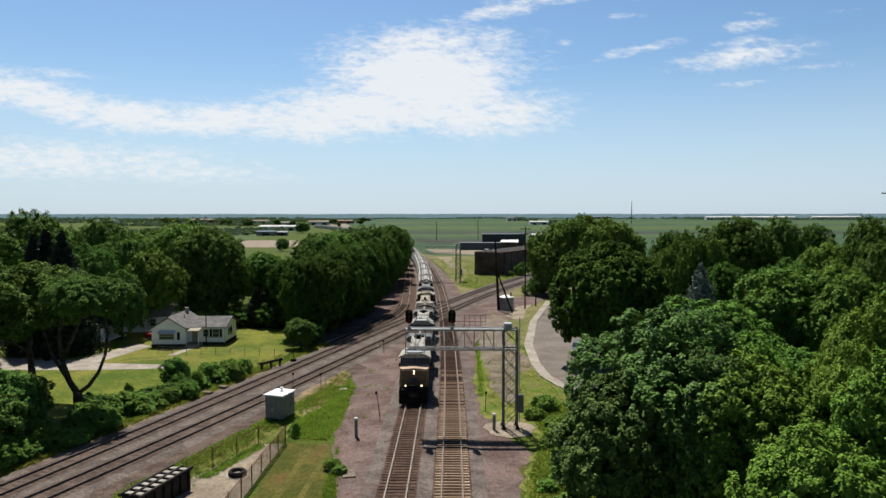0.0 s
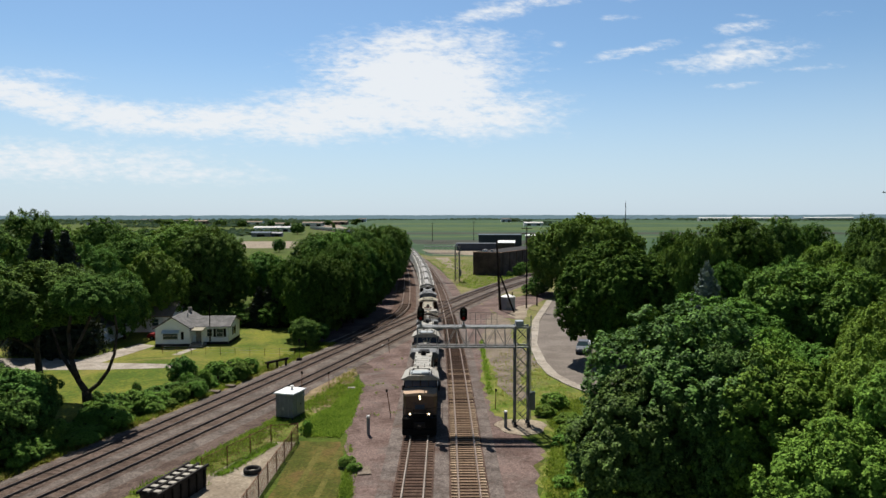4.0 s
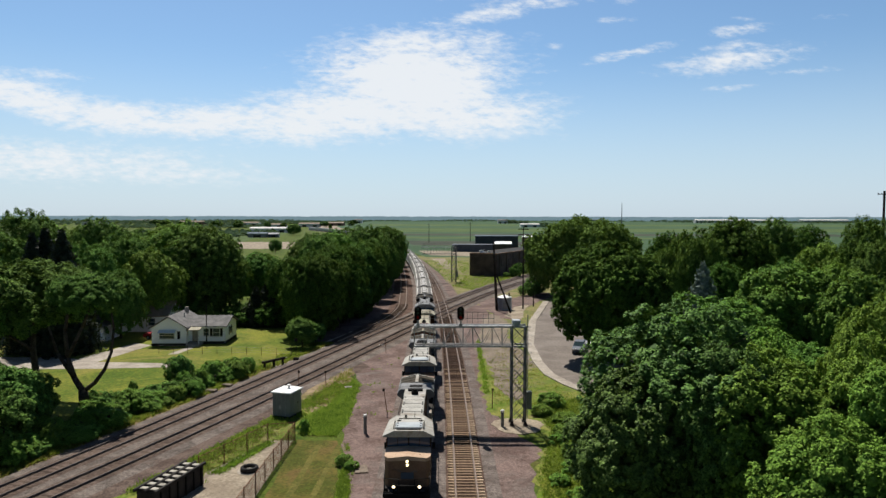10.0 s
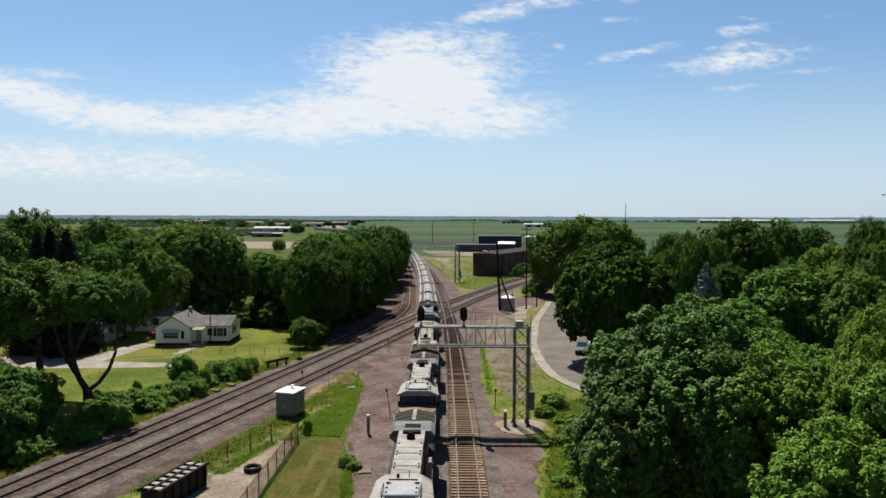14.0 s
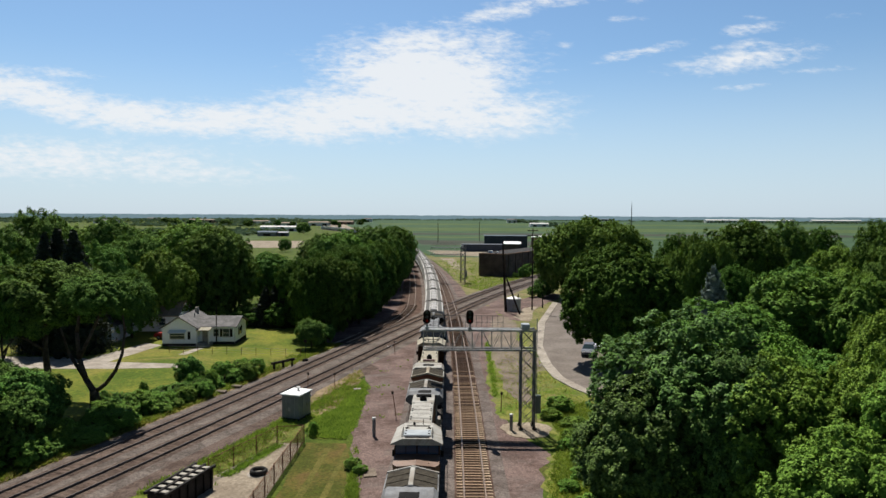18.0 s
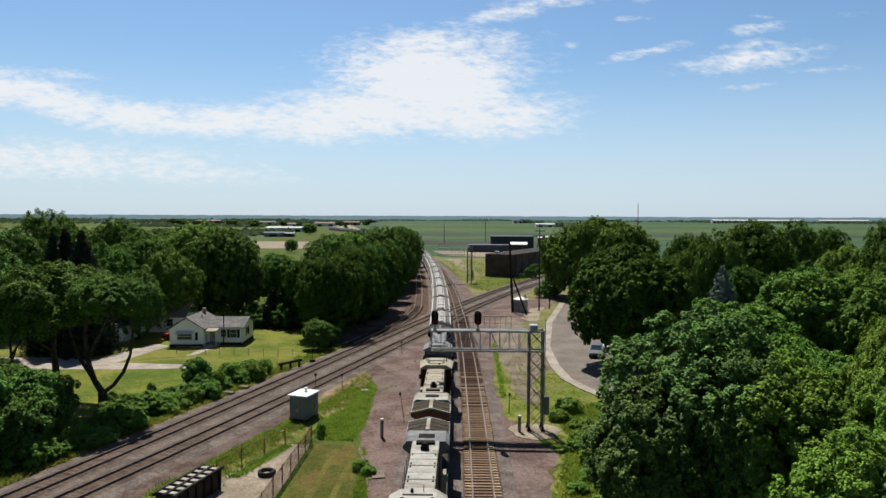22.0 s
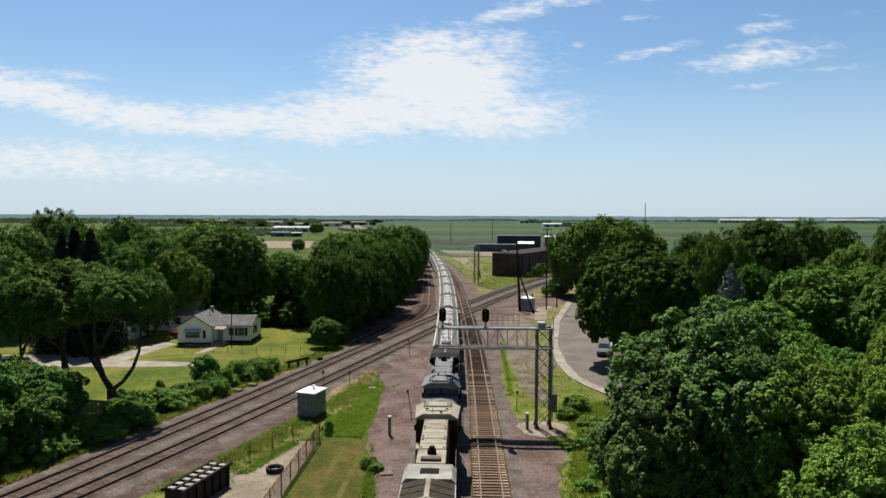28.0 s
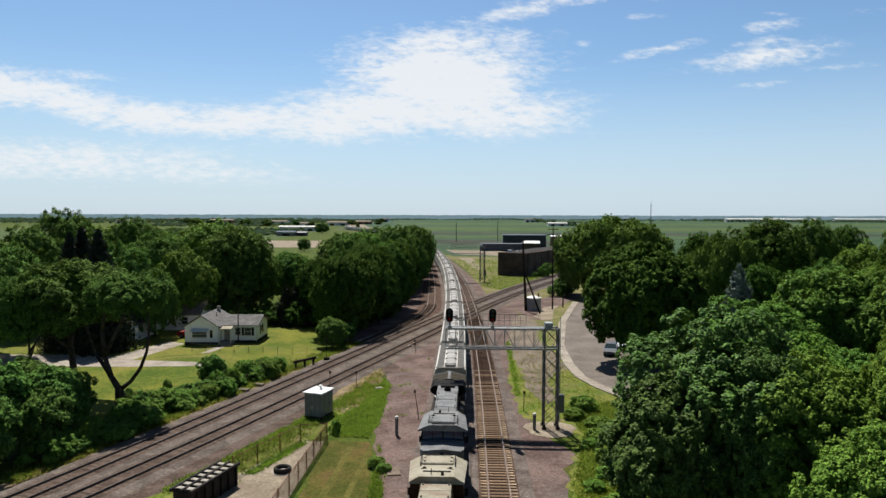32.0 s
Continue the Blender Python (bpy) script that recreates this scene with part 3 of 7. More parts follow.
sheet("ground_shoulder_near", ragged([(near_diagonal(y) + 2.3, y) for y in (30, 40, 50, 60, 70, 80, 90)] + [(near_diagonal(y) + 4.6, y) for y in (88, 78, 68, 58, 48, 38, 30)], 0.8, 0.25, 27), 0.019, M["brownbed"], "brown gravel shoulder of the diagonal tracks", category="gravel")
sheet("ground_bank_dry", ragged([(far_diagonal(y) - 2.3, y) for y in (40, 50, 60, 70, 80, 86)] + [(far_diagonal(y) - 3.7, y) for y in (84, 74, 64, 54, 44)], 0.8, 0.3, 28), 0.021, M["dry_soil"], "dry tan strip of soil along the outer track", category="soil")
sheet("ground_fence_strip", ragged([(near_diagonal(y) + 4.3, y) for y in (44, 50, 56, 62, 68, 75)] + [(-13.4, 70), (-13.2, 59.5), (-15.3, 57.9), (-18.3, 49.9), (-20.6, 44)], 0.8, 0.3, 26), 0.016, M["verge"], "weedy yellow-green strip between ballast and fence", category="grass")
sheet("ground_weedy", ragged([(-13.8, 66.5), (-12.2, 59.5), (-9.3, 59.2), (-9.1, 66), (-9.7, 78), (-12.0, 84.5), (-15.0, 76)], 0.8, 0.3, 6), 0.026, M["verge"], "rank grass between gravel and fence", category="grass")
sheet("ground_dry", ragged([(-14.9, 68.5), (-12.6, 66.5), (-11.4, 69.5), (-10.7, 76), (-11.0, 84), (-12.6, 86.5), (-15.2, 77)], 0.7, 0.3, 16), 0.031, M["dry_soil"], "bare dry ground with thin yellow weeds", category="soil")
sheet("lawn", ragged([(-72, 60), (-33, 61), (-28, 72), (-24.6, 84), (-20.5, 99), (-24, 118), (-75, 124)], 2.0, 0.4, 7), 0.018, M["lawn"], "sunlit mown lawn round the houses", category="lawn")
sheet("pavement_lane", ragged([(-90, 86.5), (-47, 85.8), (-34, 87.0), (-32.6, 88.0), (-34, 88.9), (-46, 90.3), (-52, 93), (-90, 93)], 2.0, 0.12, 8), 0.03, M["concrete"], "pale concrete lane", category="lane")
sheet("pavement_drive", [(-49.5, 90.2), (-45.6, 90.2), (-43.4, 102.0), (-46.6, 103.8)], 0.034, M["concrete"], "pale concrete driveway", category="driveway")
sheet("pavement_path", [(-38.3, 95.0), (-37.1, 95.2), (-36.4, 100.2), (-37.6, 100.4)], 0.034, M["concrete"], "narrow concrete front path", category="path")
sheet("ground_verge", ragged([(4.6, 66), (4.2, 82), (5.2, 97), (8, 112), (11.5, 112), (12.2, 90), (13.4, 80), (17, 74), (22, 62), (14, 30), (6.4, 30), (6.6, 49), (8.2, 56), (9.4, 61)], 0.9, 0.3, 9), 0.02, M["verge"], "bright weedy grass beside the street", category="grass")
sheet("ground_grass", ragged([(20, 64), (14, 40), (7.2, 40), (7.2, 49), (8.8, 56), (10.0, 61), (9.8, 67), (11.5, 71), (15, 71.5)], 0.9, 0.3, 19), 0.027, M["lawn"], "bright grass at the foot of the maples", category="grass")
sheet("ground_track_path", ragged([(4.6, 99), (6.2, 88), (6.0, 78), (7.2, 70.5), (8.8, 73), (9.0, 82), (10.3, 86), (12.2, 87), (11.9, 95), (10.4, 108), (12.0, 126), (10.0, 137), (7.6, 128), (6.2, 113)], 0.9, 0.35, 10), 0.024, M["grit"], "trodden sandy strip beside the tracks", category="gravel")
sheet("ground_corner", ragged([(2.6, 196), (9, 226), (30, 262), (33, 245), (17, 203), (8, 180), (4.5, 178)], 2.0, 0.5, 11), 0.02, M["scrub"], "patchy grass between the tracks and a brick building", category="grass")
sheet("ground_rough", ragged([(8, 112), (14, 100), (40, 120), (52, 200), (34, 262), (20, 252), (8, 232), (2, 200), (3, 160)], 2.0, 0.5, 17), 0.008, M["scrub"], "rough weedy ground between tracks and street", category="grass")
sheet("ground_crossing", ragged([(5.5, 168), (9, 146), (10.4, 130), (14.8, 128), (17.2, 144), (22.5, 157), (29, 172), (25, 176), (16, 162)], 1.2, 0.35, 18), 0.022, M["yard"], "grey gravel beside the crossing tracks", category="gravel")
sheet("ground_slope", ragged([(1.6, 200), (-0.6, 240), (-7, 300), (-16, 342), (16, 328), (13, 262), (9, 226)], 2.5, 0.6, 20), 0.014, M["scrub"], "yellowish weedy ground beside the bend", category="grass")
sheet("ground_slope_path", ragged([(2.0, 250), (5.0, 250), (1.0, 318), (-5.0, 318)], 2.5, 0.5, 21), 0.024, M["sand"], "pale sandy path beside the bend", category="gravel")
sheet("ground_apron", ragged([(12.2, 134), (13, 129), (15, 129), (17, 142), (19, 150), (15.5, 147)], 1.2, 0.3, 12), 0.03, M["sand"], "pale gravel round a small tank", category="gravel")

sheet("ground_shoulder", ragged([(far_diagonal(y) - 2.6, y) for y in (86, 92, 98, 104, 110, 118)] + [(far_diagonal(y) - 4.6, y) for y in (116, 108, 101, 95, 88)], 1.0, 0.3, 14), 0.028, M["concrete"], "pale grey crushed stone on the shoulder of the outer track", category="gravel")

STREET = [(17.2, 73.4), (15.0, 78.2), (13.6, 83.0), (13.2, 90), (13.7, 103), (17.2, 126), (24.2, 156), (30, 176), (36, 176), (29.5, 152), (25.6, 132), (23.6, 112), (24.0, 98), (26.6, 88), (40, 72), (40, 62), (26, 66)]
sheet("road", STREET, 0.04, M["asphalt"], "grey asphalt street curving between trees", category="street")


def kerb():
    s = Shape()
    line = STREET[:7]
    for (x0, y0), (x1, y1) in zip(line, line[1:]):
        d = Vector((x1 - x0, y1 - y0, 0)).normalized()
        o = Vector((-d.y, d.x, 0))
        a, b = Vector((x0, y0, 0)), Vector((x1, y1, 0)) + 0.1 * d
        pts = [p + k * o + Vector((0, 0, z)) for p in (a, b) for k in (-0.05, 1.25) for z in (0.0, 0.13)]
        s.hull(pts, [(0, 1, 3, 2), (4, 5, 7, 6), (0, 1, 5, 4), (2, 3, 7, 6), (0, 2, 6, 4), (1, 3, 7, 5)])
    tagged(part("pavement_kerb", s, M["concrete"]), "worn pale concrete kerb along the street", "kerb", kind="structure")


kerb()

# fields out to the horizon
for nm, ring, z, mat, words in (
    ("ground_field", [(-8, 330), (240, 300), (520, 420), (900, 900), (-90, 900), (-30, 450)], 0.05, "crop", "wide green crop field"),
    ("ground_field_soil", [(-20, 470), (60, 455), (64, 540), (-30, 560)], 0.08, "soil", "dark strip of turned soil"),
    ("ground_field_pasture", [(-95, 905), (700, 905), (900, 1150), (-180, 1150)], 0.06, "pasture", "paler strip of pasture"),
    ("ground_field_far", [(-220, 1160), (2400, 1160), (4200, 4600), (-900, 4600)], 0.07, "crop", "far green crop fields"),
    ("ground_field_side", [(120, 320), (900, 330), (1800, 1150), (560, 420)], 0.09, "crop", "green crop field behind the trees"),
    ("ground_lot", [(-146, 412), (-92, 412), (-112, 525), (-160, 525)], 0.05, "sand", "pale gravel lot"),
    ("ground_field_town", [(-420, 480), (-150, 480), (-190, 900), (-700, 900)], 0.05, "pasture", "pale green open ground near the town"),
    ("ground_field_strip", [(-60, 620), (330, 600), (350, 640), (-66, 665)], 0.11, "pasture", "pale strip across the crop field"),
    ("ground_field_dark", [(-70, 720), (420, 700), (450, 790), (-80, 800)], 0.11, "soil", "dark strip across the crop field"),
    ("ground_field_band", [(-150, 1500), (1500, 1480), (1700, 1800), (-200, 1820)], 0.12, "pasture", "pale band of far fields"),
    ("ground_yard_far", [(-116, 870), (-136, 880), (-400, 2000), (-325, 2000)], 0.14, "sand", "far pale strip of a railway yard"),
    ("ground_bank", [(-6, 345), (26, 330), (30, 385), (-14, 392)], 0.10, "sand", "bare gravel lot beside the tracks"),
):
    sheet(nm, ring, z, M[mat], words, category="field")


# ---------- tracks ----------
RAIL_Z = 0.30


def track(name, line, y0, y1, bed, tie_mat, rail_mat, label, ties="stuff", step=0.63, near=300, bed_z=0.10, centre="", worn_from=1e6, sunk=0.0):
    top = thing(name, label, "railway track", group="railway tracks", kind="structure")
    part("ballast_bed", band(line, [(-2.7, 0.0), (-1.75, bed_z), (1.75, bed_z), (2.7, 0.0)], y0, y1, 4.0), M[bed], top)
    if centre:
        part("oily_centre", band(line, [(-1.42, bed_z + 0.012), (1.42, bed_z + 0.012)], y0, y1, 4.0), M[centre], top)
    for side, nm in ((-0.752, "rail"), (0.752, "rail")):
        prof = [(side - 0.09, bed_z + 0.05), (side - 0.08, bed_z + 0.085), (side - 0.045, RAIL_Z - 0.05), (side - 0.045, RAIL_Z), (side + 0.045, RAIL_Z), (side + 0.045, RAIL_Z - 0.05), (side + 0.08, bed_z + 0.085), (side + 0.09, bed_z + 0.05)]
        part(nm, band(line, prof, y0, y1, 3.0), M[rail_mat], top)
    rnd = random.Random(len(name))
    one = Shape().box(-1.28, 1.28, -0.108, 0.108, bed_z - 0.05, bed_z + 0.062 - sunk, 0.015)
    rest = Shape()
    mesh, worn = None, None
    count = int((y1 - y0) / step)
    for i in range(count):
        y = y0 + step * (i + 0.5)
        slope = line(y + 0.5) - line(y - 0.5)
        m = pose(line(y) + rnd.uniform(-0.05, 0.05), y + rnd.uniform(-0.03, 0.03), rnd.uniform(-0.008, 0.008), 0, 0, -math.degrees(math.atan(slope)) + rnd.uniform(-1.2, 1.2))
        if ties == "parts" and 36 < y < 36 + near * step:
            mesh = mesh or one.mesh("tie", M[tie_mat])
            worn = worn or one.mesh("tie", M["tie_old"])
            part("tie", worn if y > worn_from + rnd.uniform(-12, 12) else mesh, None, top, at=m)
        elif y < 330:
            k = len(rest.v)
            rest.v += [tuple(m @ Vector(p)) for p in one.v] if y < 150 else []
            if y < 150:
                rest.f += [tuple(k + a for a in f) for f in one.f]
            else:
                c = [(-1.28, -0.115), (1.28, -0.115), (1.28, 0.115), (-1.28, 0.115)]
                rest.quad(*[m @ Vector((a, b, bed_z + 0.062 - sunk)) for a, b in c])
    if rest.v:
        tagged(part("far_ties", rest, M["tie_stuff"], top), kind="stuff")
    return top


track("track_main", main_line, 20, 1000, "ballast", "tie_old", "rail", "main railway track with rusty brown wooden ties", "parts", step=0.56, near=170, centre="rustbed")
track("track_second", second_line, 20, 1000, "ballast", "tie_new", "rail_tan", "second railway track with pale tan ties on reddish ballast", "parts", step=0.545, near=220, centre="rustbed", worn_from=78, bed_z=0.05, sunk=-0.02)
track("track_diagonal", near_diagonal, 20, 330, "oldbed", "tie_old", "rail_dark", "dark diagonal railway track crossing the main lines", bed_z=0.11, sunk=0.03, centre="brownbed")
track("track_diagonal_far", far_diagonal, 20, 330, "oldbed", "tie_old", "rail_dark", "dark outer diagonal railway track crossing the main lines", bed_z=0.12, sunk=0.03, centre="brownbed")
track("track_link", link_line, 104, 420, "rustbed", "tie_old", "rail_tan", "rusty connecting track beside the woods", bed_z=0.09)
# ---------- trees and bushes ----------
def leaf_mesh(name, spots, outs, size, material, rng, droop=0.0):
    """Leaves as small bent quads at spots, facing roughly along outs."""
    n = len(spots)
    nrm = outs + np.array((0, 0, 0.15)) + rng.normal(0, 0.25, (n, 3))
    nrm /= np.linalg.norm(nrm, axis=1)[:, None] + 1e-9
    side = np.cross(nrm, rng.normal(0, 1, (n, 3)))
    side /= np.linalg.norm(side, axis=1)[:, None] + 1e-9
    along = np.cross(nrm, side)
    along[:, 2] -= droop
    s = (size * rng.uniform(0.6, 1.3, n))[:, None]
    v = np.empty((n, 4, 3))
    v[:, 0] = spots - along * s * 0.55
    v[:, 1] = spots + side * s * 0.42 + nrm * s * 0.10
    v[:, 2] = spots + along * s * 0.55 - nrm * s * 0.12
    v[:, 3] = spots - side * s * 0.42 + nrm * s * 0.10
    me = bpy.data.meshes.new(name)
    me.vertices.add(4 * n)
    me.vertices.foreach_set("co", v.ravel())
    me.loops.add(4 * n)
    me.loops.foreach_set("vertex_index", np.arange(4 * n))
    me.polygons.add(n)
    me.polygons.foreach_set("loop_start", np.arange(0, 4 * n, 4))
    me.polygons.foreach_set("use_smooth", np.ones(n, bool))
    me.materials.append(material)
    me.update(calc_edges=True)
    return me


def crown_spots(rng, radius, low, high, boughs, bough=(0.17, 0.28), tuft=0.45, count=46, leaves=10, skirt=0.0, squash=0.8, hang=0.0, fill=2600, uneven=1.0):
    """Places of leaves: rounded boughs spread over an uneven egg-shaped crown, tufts on the outside of each bough, leaves in each tuft."""
    mid, half = (low + high) / 2, (high - low) / 2
    shell = np.array((radius, radius, half))

    def unit(v):
        return v / (np.linalg.norm(v, axis=1)[:, None] + 1e-9)

    def outward(v, way, least):
        """Turns vectors that point away from a direction round to its side."""
        dot = (v * way).sum(1)[:, None]
        return unit(np.where(dot < least, v - 2 * (dot - least) * way, v))

    turn = 2.39996 * np.arange(boughs) + rng.uniform(-0.35, 0.35, boughs)
    rise = np.clip(np.linspace(-0.95 if skirt else -0.75, 0.98, boughs) + rng.uniform(-0.05, 0.05, boughs), -0.98, 0.99)
    wide = np.sqrt(1 - rise ** 2)
    wide = np.where(rise < 0, wide * (1 - skirt) + skirt * 0.97, wide)
    d = np.stack([wide * np.cos(turn), wide * np.sin(turn), rise], 1)
    big = rng.uniform(bough[0], bough[1], boughs) * radius
    p1, p2 = rng.uniform(0, 6.28, 2)
    wave = 1 + uneven * (0.09 * np.sin(3 * turn + p1 + 2 * rise) + 0.08 * np.sin(5 * rise + p2 + turn))
    k = (0.98 - 0.8 * big / radius) * wave * (1 + uneven * rng.uniform(-0.20, 0.07, boughs))
    centre = d * k[:, None] * shell + np.array((0, 0, mid))
    way = unit(unit(d / shell) + np.array((0, 0, 0.45)))
    m = np.maximum(6, (count * (big / big.mean()) ** 2).astype(int))
    c, w, r = np.repeat(centre, m, 0), np.repeat(way, m, 0), np.repeat(big, m)
    e = outward(unit(rng.normal(0, 1, c.shape)), w, -0.12)
    p = c + e * (r * rng.uniform(0.76, 1.15, len(r)))[:, None] * np.array((1, 1, squash))
    if hang:
        p[:, 2] -= hang * rng.uniform(0, 1, len(p)) ** 2
    lie = unit(0.75 * e + 0.25 * w + np.array((0, 0, 0.35)))
    fat = rng.uniform(0.6, 1.3, len(p)) * tuft
    p, lie, fat = np.repeat(p, leaves, 0), np.repeat(lie, leaves, 0), np.repeat(fat, leaves)
    off = outward(unit(rng.normal(0, 1, p.shape)), lie, 0.0)
    spots = p + off * (fat * rng.uniform(0.5, 1.0, len(p)))[:, None] * np.array((1, 1, 1 + hang))
    outs = 0.45 * off + 0.45 * lie + np.array((0, 0, 0.6))
    # inner leaves that close the crown
    q = unit(rng.normal(0, 1, (fill, 3)))
    q[:, :2] *= 1 + 0.35 * skirt * (q[:, 2:3] < 0)
    inner = q * rng.uniform(0.2, 0.72, fill)[:, None] * shell + np.array((0, 0, mid))
    return np.concatenate([spots, inner]), np.concatenate([outs, q]), fill


def limbs(rng, height, radius, low, r0, forks=7, lean=0.0):
    s = Shape()
    crook = [Vector((lean * z / height + 0.12 * math.sin(z * 0.9), 0.1 * math.sin(z * 0.7 + 1), z)) for z in np.linspace(0, height * 0.8, 7)]
    for i in range(6):
        a, b = r0 * (1 - i / 7.0) * (1.25 if i == 0 else 1), r0 * (1 - (i + 1) / 7.0)
        s.tube(crook[i], crook[i + 1], a, b, 8, caps=i in (0, 5))
    for i in range(forks):
        t = rng.uniform(0.32, 0.9)
        at = crook[min(5, int(t * 6))].lerp(crook[min(6, int(t * 6) + 1)], t * 6 % 1)
        turn = 2.4 * i + rng.uniform(-0.4, 0.4)
        reach = radius * rng.uniform(0.5, 0.8)
        mid = at + Vector((math.cos(turn) * reach * 0.5, math.sin(turn) * reach * 0.5, reach * 0.45))
        end = mid + Vector((math.cos(turn) * reach * 0.5, math.sin(turn) * reach * 0.5, reach * 0.3))
        thick = r0 * (1 - t) * 0.6 + 0.04
        s.tube(at, mid, thick, thick * 0.65, 6).tube(mid, end, thick * 0.65, thick * 0.25, 6)
    return s


TREES = {}


def tree_kind(key, label, category, leaf, radius, height, low, size, trunk=0.3, droop=0.0, seed=1, **crown_form):
    """One tree at the origin, kept as a pattern; trees of the place are copies of its meshes."""
    rng = np.random.default_rng(seed)
    spots, outs, inner = crown_spots(rng, radius, low, height, **crown_form)
    sizes = np.full(len(spots), size)
    sizes[-inner:] = radius * 0.085
    crown = leaf_mesh("crown", spots, outs, sizes, M[leaf], rng, droop)
    wood = limbs(rng, height, radius, low, trunk).mesh("trunk", M["bark"], True)
    TREES[key] = (label, category, crown, wood, radius, height)


def conifer_kind(key, label, leaf, radius, height, rows, per, size, seed=1):
    rng = np.random.default_rng(seed)
    spots, outs = [], []
    for i in range(rows):
        f = i / rows
        z, r = height * (0.06 + 0.93 * f), radius * (1 - f) ** 0.85 * (0.86 + 0.14 * math.cos(i * 0.9)) + 0.1
        m = int(per * (r / radius) + 6)
        a = rng.uniform(0, 2 * math.pi, m)
        rad = r * rng.uniform(0.35, 1.05, m) * (1 + 0.14 * np.sin(5 * a + i))
        spots.append(np.stack([rad * np.cos(a), rad * np.sin(a), z - 0.28 * rad + rng.normal(0, 0.15, m)], 1))
        outs.append(np.stack([np.cos(a), np.sin(a), 0.1 + 0 * a], 1))
    spots, outs = np.concatenate(spots), np.concatenate(outs)
    crown = leaf_mesh("crown", spots, outs, size, M[leaf], rng, 0.5)
    wood = Shape().tube((0, 0, 0), (0, 0, height * 0.95), 0.22, 0.03, 8).mesh("trunk", M["bark"], True)
    TREES[key] = (label, "conifer", crown, wood, radius, height)


tree_kind("maple_a", "broad leafy maple with dark green leaves", "tree", "maple", 7.0, 13.5, 1.0, 0.225, skirt=0.7, seed=11, boughs=84, bough=(0.15, 0.28), tuft=0.42, count=26, leaves=40, fill=4200)
tree_kind("maple_b", "dense maple with fresh green leaves", "tree", "lime", 6.0, 11.5, 0.6, 0.22, skirt=0.4, seed=12, boughs=72, bough=(0.15, 0.28), tuft=0.40, count=25, leaves=38, fill=3800)
tree_kind("maple_c", "tall leafy tree with mid-green leaves", "tree", "bright", 6.0, 15.0, 2.0, 0.24, seed=13, boughs=74, bough=(0.15, 0.29), tuft=0.42, count=26, leaves=38, fill=3800)
tree_kind("round_a", "round-headed dark green shade tree", "tree", "shade", 7.5, 14.0, 1.6, 0.28, skirt=0.5, seed=14, boughs=44, bough=(0.17, 0.40), tuft=0.60, count=24, leaves=50)
tree_kind("round_d", "tall dark green tree in the wood beside the tracks", "tree", "dusk", 7.5, 14.0, 1.4, 0.28, skirt=0.5, seed=34, boughs=44, bough=(0.17, 0.40), tuft=0.60, count=24, leaves=50)
tree_kind("dome", "dense dome-shaped tree with very dark green leaves", "tree", "dusk", 8.5, 14.5, 2.6, 0.28, uneven=0.35, skirt=0.55, seed=25, boughs=110, bough=(0.11, 0.20), tuft=0.42, count=22, leaves=34, fill=4000)
tree_kind("round_b", "leafy mid-green tree at the edge of a wood", "tree", "shade", 6.5, 13.0, 1.2, 0.27, skirt=0.35, seed=15, boughs=40, bough=(0.17, 0.41), tuft=0.56, count=23, leaves=50)
tree_kind("round_c", "bright green broadleaf tree", "tree", "lime", 6.0, 12.5, 0.2, 0.27, skirt=0.4, seed=16, boughs=40, bough=(0.20, 0.37), tuft=0.56, count=22, leaves=48)
tree_kind("willow", "olive green willow with drooping leaves", "tree", "willow", 9.0, 16.0, 1.0, 0.36, droop=0.9, skirt=0.5, seed=17, boughs=70, bough=(0.14, 0.24), tuft=0.55, count=50, leaves=14, hang=1.1)
tree_kind("open_tree", "yard tree with an open crown over bare limbs", "tree", "shade", 5.6, 13.6, 8.0, 0.22, trunk=0.42, skirt=0.5, seed=18, boughs=46, bough=(0.18, 0.32), tuft=0.46, count=22, leaves=46, fill=1500)
tree_kind("sapling", "small leafy tree", "tree", "shade", 2.4, 5.0, 0.3, 0.18, trunk=0.1, seed=19, boughs=26, bough=(0.2, 0.36), tuft=0.30, count=24, leaves=28, fill=500)
tree_kind("bush", "rounded leafy green bush", "bush", "lime", 1.5, 1.9, 0.0, 0.125, trunk=0.05, seed=20, boughs=14, bough=(0.25, 0.42), tuft=0.22, count=18, leaves=32, fill=160)
tree_kind("bush_dark", "dark leafy bush", "bush", "shade", 1.7, 2.3, 0.0, 0.145, trunk=0.05, seed=21, boughs=14, bough=(0.25, 0.42), tuft=0.25, count=18, leaves=32, fill=180)
# same bush with darker leaves, the shade below the wood put into their colour
tree_kind("bush_shade", "undergrowth bush with shade put into its leaf colour", "bush", "dusk", 1.7, 2.3, 0.0, 0.145, trunk=0.05, seed=41, boughs=14, bough=(0.25, 0.42), tuft=0.25, count=18, leaves=32, fill=180)
conifer_kind("spruce", "tall dark spruce behind the houses", "needle", 3.2, 14.5, 80, 260, 0.36, 22)
conifer_kind("blue_spruce", "greyish-blue spruce among broadleaf trees", "blue_needle", 3.0, 11.0, 70, 200, 0.32, 23)
conifer_kind("cedar", "dark columnar cedar beside the lawn", "needle", 2.0, 8.0, 60, 160, 0.32, 24)


